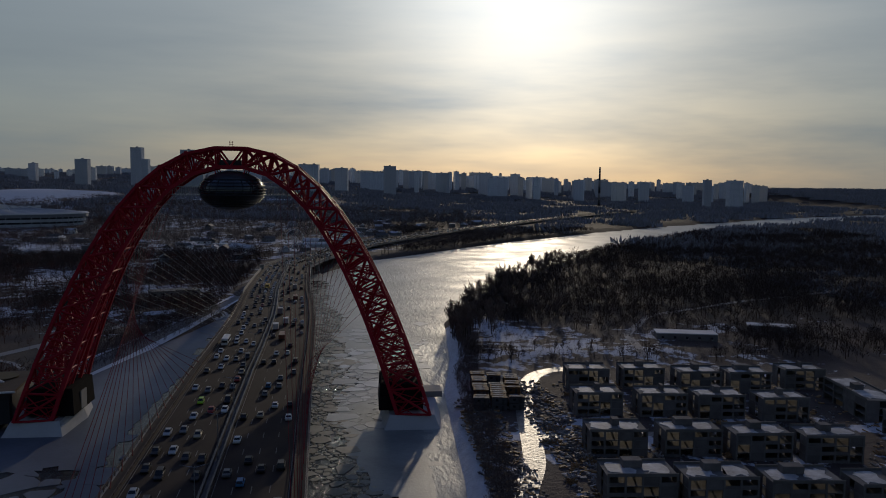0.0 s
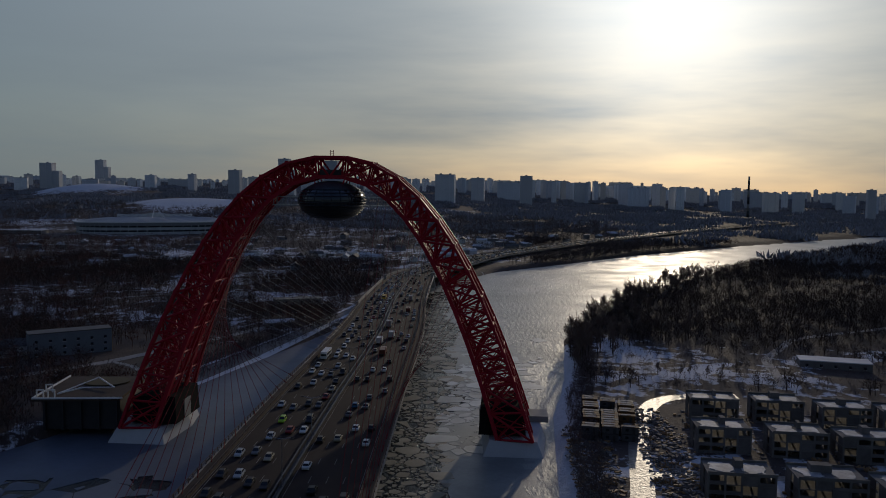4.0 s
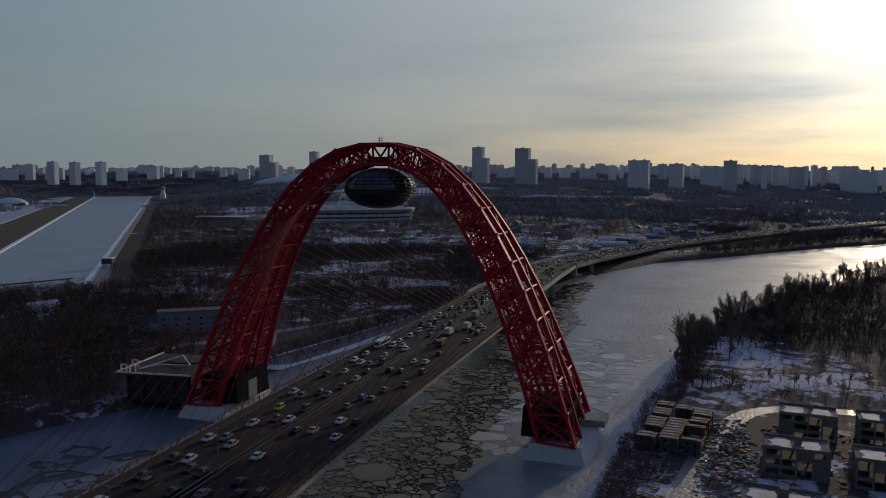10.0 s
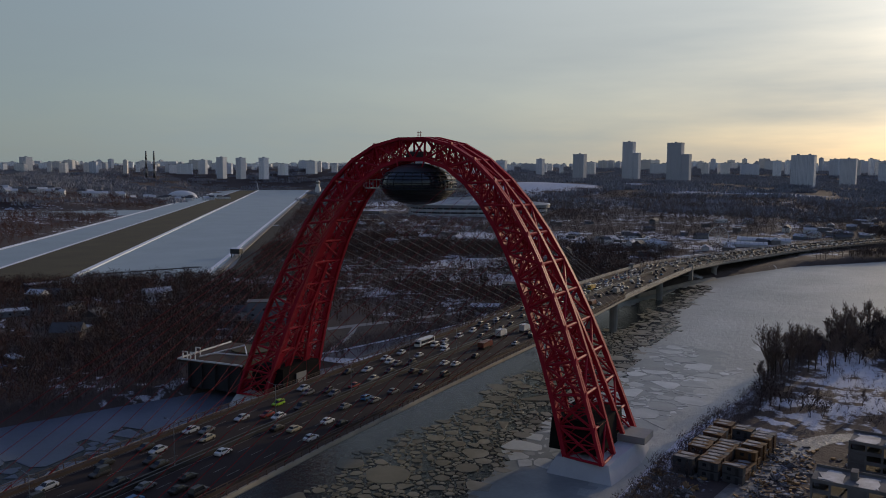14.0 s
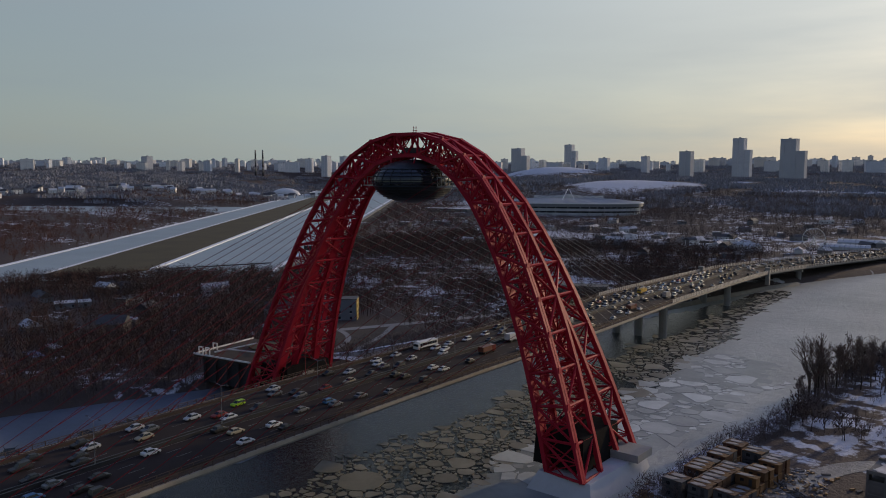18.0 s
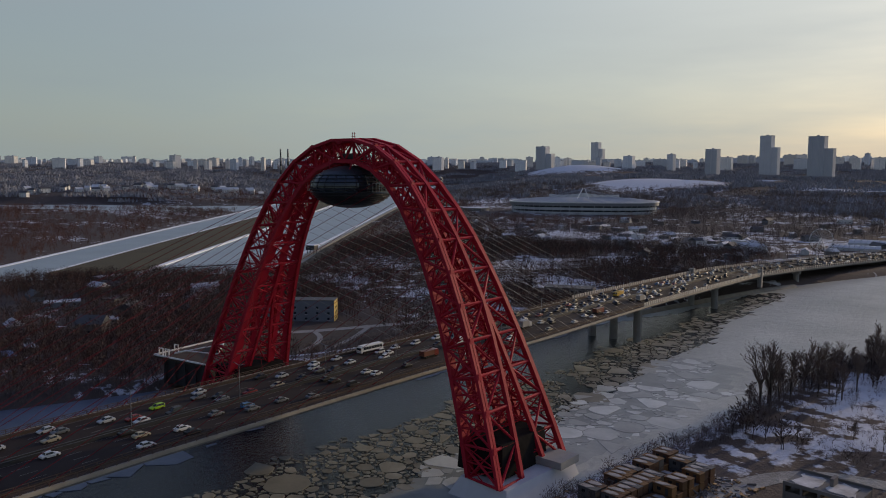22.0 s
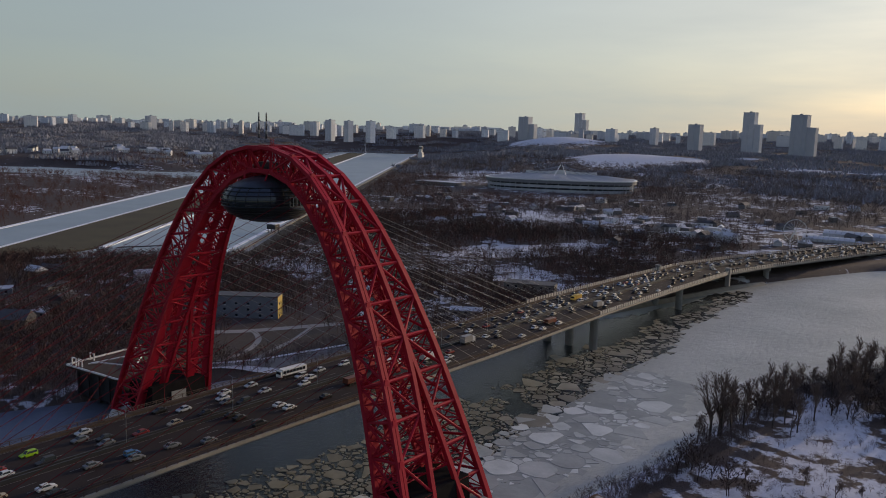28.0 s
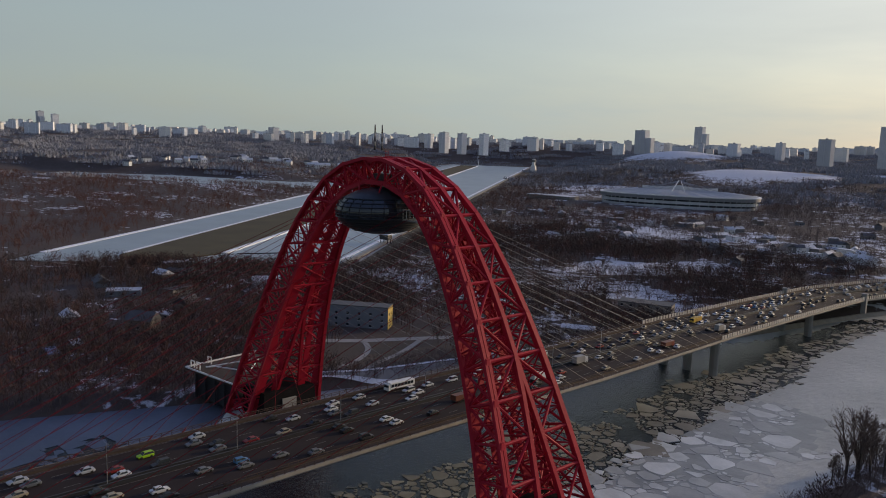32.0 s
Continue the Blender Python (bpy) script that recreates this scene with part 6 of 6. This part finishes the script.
plain_house("shed", -240, 30, 12, 6, 3, 20, PLASTER, ROOF_SNOW, "small shed with a snowy roof", False, 2)
plain_house("shed", -196, -44, 14, 5, 3, -6, PLASTER, material("blue_roof", (0.16, 0.2, 0.34), 0.5), "low shed with a blue sheet roof", False, 3)
plain_house("shed", -205, -30, 12, 5, 3, -6, PLASTER, material("pale_roof", (0.5, 0.54, 0.6), 0.5), "low shed with a pale sheet roof", False, 3)
plain_house("warehouse", 236, 128, 34, 12, 4, -12, PLASTER, ROOF_SNOW, "low warehouse under a snowy roof beyond the site", False, 5, category="building")
plain_house("warehouse", 300, 150, 28, 10, 4, -20, PLASTER, ROOF_SNOW, "small warehouse under a snowy roof in the woods", False, 4, category="building")
hs = random.Random(21)
for k in range(160):
    cx, cy, sx, sy = hs.choice(((-130, 640, 160, 60), (-60, 720, 120, 70), (-300, 620, 160, 90), (-150, 900, 260, 120), (150, 980, 140, 120), (-420, 760, 200, 80), (-290, 60, 110, 80), (100, 1180, 220, 100)))
    x, y = cx + hs.uniform(-1, 1) * sx, cy + hs.uniform(-1, 1) * sy
    if abs(x - float(deck_x(y))) < 45 or float(river_depth(np.array(x), np.array(y))) > -25 or float(basin(np.array(x), np.array(y))[0]) > -20 or (x + 586) ** 2 + (y - 1056) ** 2 < 200 ** 2:
        continue
    if any((x - a) ** 2 + (y - b) ** 2 < 400 for a, b in ((-165, 110), (-222, 10), (-240, 30), (-196, -44), (-205, 425), (-172, 492))):
        continue
    plain_house("cottage", x, y, hs.uniform(8, 22), hs.uniform(7, 11), hs.uniform(3, 6.5), hs.uniform(0, 180), hs.choice((PLASTER, BLUE_GREY, WHITE)), hs.choice((ROOF_SNOW, ROOF_SNOW, ROOF_GREY)),
                "small house with a snow-covered roof among bare trees", hs.random() < 0.6, 3, 0.35, "house", "houses across the river")
for k in range(56):
    f = k / 55
    x, y = -1850 + 260 * f + hs.uniform(-70, 70), 640 + 760 * f + hs.uniform(-60, 60)
    plain_house("villa", x, y, hs.uniform(12, 24), 12, hs.uniform(7, 11), hs.uniform(-30, 30) + 60, WHITE, hs.choice((ROOF_SNOW, ROOF_GREY)), "pale villa beyond the rowing basin", True, 3, 0.4, "house", "villas beyond the basin")

# viewing platform behind the west foot
plat = thing("viewing_platform", "cantilevered concrete terrace with white railings and frames", "platform", m=pose(-95, 3, 0, 0, 0, 8))
part("slab", Shape().box(-15, -19, 14.6, 16, 16, 15.5).mesh("slab", WALKWAY), None, plat, "dark concrete terrace slab")
part("wall", Shape().box(-13, -15, 3, 15, 15, 14.6).mesh("wall", DARK_STEEL), None, plat)
part("edge", Shape().box(-15.2, -19.2, 15.5, 17.2, -18.8, 16.1).box(-15.2, -18.8, 15.5, -14.8, 16.2, 16.1).mesh("edge", WHITE), None, plat)
for k in range(5):
    part("strut", Shape().box(-12.4 + 6.5 * k, -16.4, 3, -11.6 + 6.5 * k, -15.8, 14.6).mesh("strut", DARK_STEEL), None, plat)
for x, y in ((-13, -17), (-9, -17), (-13, -9)):
    f = Shape().box(x - 1.4, y - 0.2, 15.5, x - 1.0, y + 0.2, 18.6).box(x + 1.0, y - 0.2, 15.5, x + 1.4, y + 0.2, 18.6).box(x - 1.4, y - 0.22, 18.2, x + 1.4, y + 0.22, 18.6)
    part("frame", f.mesh("frame", WHITE), None, plat, "white portal frame")
canopy = Shape()
for a, b in (((-8, -14, 16.2), (2, -16, 19.0)), ((2, -16, 19.0), (10, -6, 16.5)), ((-8, -14, 16.2), (0, 6, 17.5)), ((0, 6, 17.5), (10, -6, 16.5))):
    canopy.tube(a, b, 0.3, 5)
part("canopy_frame", canopy.mesh("canopy_frame", WHITE), None, plat, "angular white canopy frame")
part("garden_ring", Shape().slab([(3 + 9 * math.cos(a), 6 + 7 * math.sin(a)) for a in [2 * math.pi * k / 24 for k in range(24)]], 15.5, 16.1).mesh("garden_ring", GRASS), None, plat, "round bed of dead grass")

# stadium with a folded roof
stad = thing("stadium", "large pale sports arena with a low folded roof and twin masts", "stadium", m=pose(-548, 1076, float(land_height(np.array(-560.0), np.array(1070.0))) - 1, 0, 0, 29) @ Matrix.Diagonal((0.82, 0.82, 1.4, 1)))
RX, RY = 158, 84
ring = [(RX * math.copysign(abs(math.cos(a)) ** 0.8, math.cos(a)), RY * math.copysign(abs(math.sin(a)) ** 0.72, math.sin(a))) for a in [2 * math.pi * k / 60 for k in range(60)]]
ARENA_WALL = material("arena_wall", (0.58, 0.60, 0.63), 0.7, 0.0, (0.3, 0.32, 0.35), 0.05, 0.5)
part("lower_wall", Shape().slab([(x * 0.99, y * 0.99) for x, y in ring], 0, 3.2).mesh("lower_wall", ARENA_WALL), None, stad)
part("window_band", Shape().slab([(x * 0.975, y * 0.975) for x, y in ring], 3.2, 5.4).mesh("window_band", WINDOW), None, stad)
part("middle_wall", Shape().slab(ring, 5.4, 8.6).mesh("middle_wall", ARENA_WALL), None, stad)
part("window_band", Shape().slab([(x * 0.975, y * 0.975) for x, y in ring], 8.6, 10.6).mesh("window_band", WINDOW), None, stad)
for k in range(60):
    x, y = ring[k]
    part("fin", Shape().box(x - 0.6, y - 0.6, 0, x + 0.6, y + 0.6, 10.8).mesh("fin", ARENA_WALL), None, stad)
part("cornice", Shape().slab([(x * 1.03, y * 1.03) for x, y in ring], 10.6, 14.2).mesh("cornice", material("arena_cornice", (0.22, 0.23, 0.25), 0.6)), None, stad, "dark overhanging cornice")
part("roof_rim", Shape().slab([(x * 1.04, y * 1.04) for x, y in ring], 14.2, 15.3).mesh("roof_rim", WHITE), None, stad, "pale rim of the roof")
rv, rf = [(0, 8, 19.5)], []
for q, zr in ((0.4, 19.0), (0.72, 17.4), (1.0, 15.4)):
    rv += [(x * q, y * q + 8 * (1 - q), zr + (0.9 if k % 2 and q < 1 else 0)) for k, (x, y) in enumerate(ring)]
rf += [(0, 1 + k, 1 + (k + 1) % 60) for k in range(60)]
for lvl in range(2):
    rf += [(1 + lvl * 60 + k, 1 + (lvl + 1) * 60 + k, 1 + (lvl + 1) * 60 + (k + 1) % 60, 1 + lvl * 60 + (k + 1) % 60) for k in range(60)]
part("roof", mesh_of("roof", rv, rf, material("arena_roof", (0.42, 0.42, 0.42), 0.6, 0.0, (0.25, 0.26, 0.27), 0.02, 0.2)), None, stad, "grey folded roof")
for s in (-1, 1):
    part("mast", Shape().tube((s * 20, -70, 10), (s * 2, 20, 31), 1.3, 6, 0.7).mesh("mast", WHITE), None, stad, "leaning white mast")
    wing = Shape()
    for k in range(9):
        f = k / 8
        wing.v += [(s * 78 * f, 20 + 10 * f, 19 + 6 * (1 - f) ** 2 + 4 * f), (s * 78 * f, 34 + 4 * f, 18.5 + 4 * (1 - f) ** 2 + 4 * f), (s * 78 * f, 34 + 4 * f, 17), (s * 78 * f, 20 + 10 * f, 17)]
    wing.f = [(4 * k + q, 4 * k + (q + 1) % 4, 4 * k + 4 + (q + 1) % 4, 4 * k + 4 + q) for k in range(8) for q in range(4)] + [(3, 2, 1, 0), (32, 33, 34, 35)]
    part("ridge_wing", wing.mesh("ridge_wing", WHITE), None, stad, "white sweeping ridge wing")
    for k in range(4):
        part("backstay", Shape().tube((s * 2, 20, 30), (s * (26 + 22 * k), 0, 18), 0.3, 4).mesh("backstay", STEEL), None, stad)
plain_house("sports_hall", -735, 962, 90, 30, 7, 8, PLASTER, ROOF_SNOW, "long pale sports hall beside the arena", False, 16, category="building")
TENT = material("tent_fabric", (0.6, 0.61, 0.63), 0.6)
for x, y, w, d, h, t in ((-14, 742, 50, 20, 6.5, 8), (-2, 800, 62, 24, 8, 6)):
    hall = thing("tent_hall", "white ribbed tent hall across the river", "hall", "tent halls", m=pose(x, y, 4, 0, 0, t))
    for k in range(10):
        x0 = -w / 2 + k * w / 10
        prof = [(-d / 2, 0), (-d / 2, h * 0.6), (-d / 4, h * 0.9), (0, h), (d / 4, h * 0.9), (d / 2, h * 0.6), (d / 2, 0)]
        s = Shape()
        for xx, g in ((x0 + 0.3, 0.97), (x0 + w / 20, 1.0), (x0 + w / 10, 0.97)):
            s.v += [(xx, py * g, pz * g) for py, pz in prof]
        s.f = [(i * 7 + k2, i * 7 + k2 + 1, (i + 1) * 7 + k2 + 1, (i + 1) * 7 + k2) for i in range(2) for k2 in range(6)]
        part("bay", s.mesh("bay", TENT), None, hall)

# Ferris wheel
wheel = thing("ferris_wheel", "small pale Ferris wheel standing still among trees", "ferris wheel", m=pose(-34, 690, 4, 0, 0, 20))
R = 11
rimS = Shape()
for k in range(36):
    a, b = 2 * math.pi * k / 36, 2 * math.pi * (k + 1) / 36
    for yy in (-1, 1):
        rimS.tube((R * math.cos(a), yy, 15 + R * math.sin(a)), (R * math.cos(b), yy, 15 + R * math.sin(b)), 0.25, 4)
part("rim", rimS.mesh("rim", WHITE), None, wheel)
for k in range(18):
    a = 2 * math.pi * k / 18
    part("spoke", Shape().tube((0, 0, 15), (R * math.cos(a), 0, 15 + R * math.sin(a)), 0.12, 4).mesh("spoke", WHITE), None, wheel)
    part("gondola", Shape().box(R * 1.06 * math.cos(a) - 0.8, -0.8, 13.3 + R * 1.06 * math.sin(a), R * 1.06 * math.cos(a) + 0.8, 0.8, 15 + R * 1.06 * math.sin(a), 0.2).mesh("gondola", PLASTER), None, wheel)
for s in (-1, 1):
    for yy in (-3, 3):
        part("leg", Shape().tube((s * 6, yy * 1.6, 0), (0, yy * 0.4, 15), 0.4, 5).mesh("leg", WHITE), None, wheel)

# basin: island, grandstand tower, air dome, ski-jump mast
dome = thing("air_dome", "white air-supported dome beyond the basin", "dome", m=pose(-1750, 1430, 6, 0, 0, 40))
ds = Shape()
for i in range(7):
    e = radians(i * 15)
    ds.v += [(44 * math.cos(e) * math.cos(2 * math.pi * k / 24), 30 * math.cos(e) * math.sin(2 * math.pi * k / 24), 20 * math.sin(e)) for k in range(24)]
ds.f = [(i * 24 + k, i * 24 + (k + 1) % 24, (i + 1) * 24 + (k + 1) % 24, (i + 1) * 24 + k) for i in range(6) for k in range(24)]
part("shell", ds.mesh("shell", WHITE, True), None, dome)
tower = thing("finish_tower", "pale slender finish tower at the basin's end", "tower", m=pose(-1651, 1950, 6, 0, 0, 20))
part("shaft", Shape().box(-5, -5, 0, 5, 5, 44, 0.8).box(-9, -7, 0, 9, 7, 22, 1).mesh("shaft", WHITE), None, tower)
part("cabin", Shape().box(-7, -6, 34, 7, 6, 41).mesh("cabin", PLASTER), None, tower)


hut = thing("basin_hut", "small dark hut on stilts at the basin's corner", "hut", m=pose(*basin_point(548, -112), 3.6, 0, 0, 20))
part("cabin", Shape().box(-5, -4, 4, 5, 4, 9).mesh("cabin", DARK_STEEL), None, hut)
part("roof", Shape().box(-5.8, -4.8, 9, 5.8, 4.8, 9.6, 0.4).mesh("roof", SNOW), None, hut)
for x in (-4, 4):
    for y in (-3, 3):
        part("stilt", Shape().box(x - 0.3, y - 0.3, -0.5, x + 0.3, y + 0.3, 4).mesh("stilt", DARK_STEEL), None, hut)
a, b = basin_point(428, -222), basin_point(470, -138)
jetty = thing("jetty", "narrow dark jetty frozen into the basin", "jetty")
part("planking", Shape().slab([(a[0] - 1, a[1]), (a[0] + 1, a[1] - 1), (b[0] + 1, b[1] - 1), (b[0] - 1, b[1])], 3.5, 4.3).mesh("planking", DARK_STEEL), None, jetty)
pylon = thing("leaning_mast", "slender leaning white mast at the basin's far end", "mast", m=pose(-2141, 2167, 4))
part("shaft", Shape().tube((0, 0, 0), (-7, 0, 36), 1.6, 8, 0.8).mesh("shaft", WHITE), None, pylon)


# ---------------------------------------------------------------- far city
def facade(name, wall, dark, floor=3.0, bay=3.4):
    """Plastered slab with rows of windows, for blocks that stay kilometres off."""
    m = material(name, wall, 0.8, 0.0, tuple(c * 0.85 for c in wall), 0.01, 0.08, per_object=0.22)
    nt = m.node_tree
    bsdf = nt.nodes["Principled BSDF"]
    source = bsdf.inputs["Base Color"].links[0].from_socket
    tc = nt.nodes.new("ShaderNodeTexCoord")
    sep = nt.nodes.new("ShaderNodeSeparateXYZ")
    nt.links.new(tc.outputs["Object"], sep.inputs["Vector"])

    def saw(sock, size, width):
        a = nt.nodes.new("ShaderNodeMath")
        a.operation = "MULTIPLY"
        a.inputs[1].default_value = 1.0 / size
        nt.links.new(sock, a.inputs[0])
        b = nt.nodes.new("ShaderNodeMath")
        b.operation = "FRACT"
        nt.links.new(a.outputs[0], b.inputs[0])
        c = nt.nodes.new("ShaderNodeMath")
        c.operation = "LESS_THAN"
        c.inputs[1].default_value = width
        nt.links.new(b.outputs[0], c.inputs[0])
        return c.outputs[0]

    both = nt.nodes.new("ShaderNodeMath")
    both.operation = "ADD"
    nt.links.new(sep.outputs["X"], both.inputs[0])
    nt.links.new(sep.outputs["Y"], both.inputs[1])
    win = nt.nodes.new("ShaderNodeMath")
    win.operation = "MULTIPLY"
    nt.links.new(saw(sep.outputs["Z"], floor, 0.5), win.inputs[0])
    nt.links.new(saw(both.outputs[0], bay, 0.55), win.inputs[1])
    mix = nt.nodes.new("ShaderNodeMix")
    mix.data_type = "RGBA"
    nt.links.new(win.outputs[0], mix.inputs["Factor"])
    nt.links.new(source, mix.inputs["A"])
    mix.inputs["B"].default_value = (*dark, 1)
    nt.links.new(mix.outputs["Result"], bsdf.inputs["Base Color"])
    return m


# wall and window colours are lifted to stand in for haze over the city
HAZED_FACADES = [facade("facade_pale_hazed", (0.88, 0.9, 0.92), (0.5, 0.53, 0.58)), facade("facade_grey_hazed", (0.7, 0.74, 0.8), (0.42, 0.45, 0.52)), facade("facade_warm_hazed", (0.88, 0.85, 0.8), (0.5, 0.5, 0.52))]
TOWER_WALL = facade("facade_tower_hazed", (0.68, 0.7, 0.73), (0.42, 0.45, 0.5))
ROOFING = material("roof_felt", (0.25, 0.27, 0.31), 0.9, 0.0, (0.4, 0.42, 0.45), 0.02, 0.2)


def block(x, y, w, d, h, turn, mat, label, steps=0):
    """A block of flats with roof house and, for towers, stepped wings."""
    z = float(land_height(np.array(x), np.array(y))) - 3
    ob = thing("apartment_block", label, "building", "far city blocks", m=pose(x, y, z, 0, 0, turn))
    s = Shape().box(-w / 2, -d / 2, 0, w / 2, d / 2, h)
    for k in range(max(1, int(w / 24))):
        cx = -w / 2 + (k + 0.5) * w / max(1, int(w / 24))
        s.box(cx - 1.2, -d / 2 - 1.2, 3, cx + 1.2, -d / 2 - 0.002, h - 1)
    if steps:
        s.box(w / 2 + 0.01, -d * 0.4, 0, w * 0.5 + w * 0.55, d * 0.4, h * 0.72)
    part("wall", s.mesh("wall", mat), None, ob)
    r = Shape().box(-w / 2 - 0.3, -d / 2 - 0.3, h, w / 2 + 0.3, d / 2 + 0.3, h + 0.8)
    for k in range(max(1, int(w / 30))):
        cx = -w / 2 + (k + 0.5) * w / max(1, int(w / 30))
        r.box(cx - 3.5, -2.5, h + 0.8, cx + 3.5, 2.5, h + 4.0)
    part("roof", r.mesh("roof", ROOFING), None, ob)
    return ob


def at_bearing(az, dist, ox=150.0, oy=-220.0):
    return ox + dist * math.sin(radians(az)), oy + dist * math.cos(radians(az))


def bearing_of(x, y, ox=150.0, oy=-220.0):
    return math.degrees(math.atan2(x - ox, y - oy)), math.hypot(x - ox, y - oy)


# named towers on the skyline: place, plan, height of the top over the river, stepped wing
random.seed(31)
for x, y, w, d, top, st in ((-741, 2607, 40, 26, 193, 1), (-523, 2411, 48, 28, 181, 1), (-1845, 3373, 42, 30, 205, 1), (-1632, 2570, 46, 34, 168, 1), (-916, 2572, 44, 26, 149, 0),
                            (-118, 2252, 62, 30, 136, 0), (-24, 2600, 46, 30, 130, 0), (151, 2619, 42, 30, 140, 0), (1279, 2427, 26, 20, 103, 0), (1363, 2388, 52, 26, 102, 0),
                            (-1200, 2493, 36, 24, 126, 0), (-1130, 2700, 26, 22, 134, 0), (-3640, 910, 30, 26, 172, 1), (-3600, 960, 26, 26, 160, 0), (-2745, 1560, 44, 26, 132, 0), (-2120, 1950, 30, 24, 134, 0), (-2060, 1990, 30, 24, 132, 0), (-1990, 2040, 30, 24, 133, 0)):
    block(x, y, w, d, top - float(land_height(np.array(x), np.array(y))) + 3, random.uniform(-8, 8), TOWER_WALL, "tall grey apartment tower on the skyline, lightened by painted haze", st)
city = random.Random(5)
az = -78.0
while az < 27:
    dist = city.uniform(3300, 4500)
    x, y = at_bearing(az, dist)
    # the roofs stand higher over the horizon towards the sun
    rise = np.interp(az, (-78, -45, -28, -12, -2, 5, 10, 14, 27), (0.20, 0.16, 0.30, 0.52, 0.62, 0.42, 0.26, 0.05, -0.12)) + city.choice((-0.16, -0.08, -0.04, 0.0, 0.04, 0.1, 0.18))
    tall = np.interp(az, (-42, -25), (109, 97)) + dist * math.tan(radians(rise)) - float(land_height(np.array(x), np.array(y)))
    w = city.choice((15, 20, 26, 34, 46, 70, 110 if az > -25 else 50)) * city.uniform(0.85, 1.15)
    if not (24 < az and dist < 2700):
        block(x, y, w, city.uniform(13, 18), max(tall, 24), city.uniform(-35, 35) - az * 0.5, city.choice(HAZED_FACADES), "panel-built apartment block on the skyline, paled by painted haze")
    az += city.uniform(0.18, 0.54)
# a second, lower row of blocks fills the gaps between them
row = [Shape(), Shape(), Shape()]
for _ in range(230):
    az, dist = city.uniform(-80, 13), city.uniform(3900, 4550)
    x, y = at_bearing(az, dist)
    base, turn = float(land_height(np.array(x), np.array(y))) - 3, radians(city.uniform(-40, 40) - az)
    rise = np.interp(az, (-80, -45, -20, 0, 13), (0.10, 0.06, 0.26, 0.4, 0.05)) + city.uniform(-0.2, 0.16)
    top = max(np.interp(az, (-42, -25), (109, 97)) + dist * math.tan(radians(rise)), base + 22)
    w, d = city.choice((9, 12, 16, 22, 34, 48)), 8
    ring = [(x + a * math.cos(turn) - b * math.sin(turn), y + a * math.sin(turn) + b * math.cos(turn)) for a, b in ((-w, -d), (w, -d), (w, d), (-w, d))]
    row[_ % 3].slab(ring, base, top)
for blocks, mat in zip(row, HAZED_FACADES):
    tagged(new("distant_blocks", blocks.mesh("distant_blocks", mat)), "rows of distant apartment blocks with haze in their pale colour", "buildings", kind="stuff")
# chimneys
for x, y, h, r in ((921, 2551, 148, 5), (-2304, 1752, 158, 4), (-2287, 1774, 158, 4)):
    z = float(land_height(np.array(x), np.array(y)))
    h -= z
    ch = thing("factory_chimney", "slim banded factory chimney on the horizon", "chimney", "far chimneys", m=pose(x, y, z - 2))
    for k in range(6):
        part("band", Shape().tube((0, 0, h * k / 6), (0, 0, h * (k + 1) / 6), r * (1 - 0.06 * k), 12, r * (0.94 - 0.06 * k)).mesh("band", CONCRETE if k % 2 else DARK_STEEL, True), None, ch)
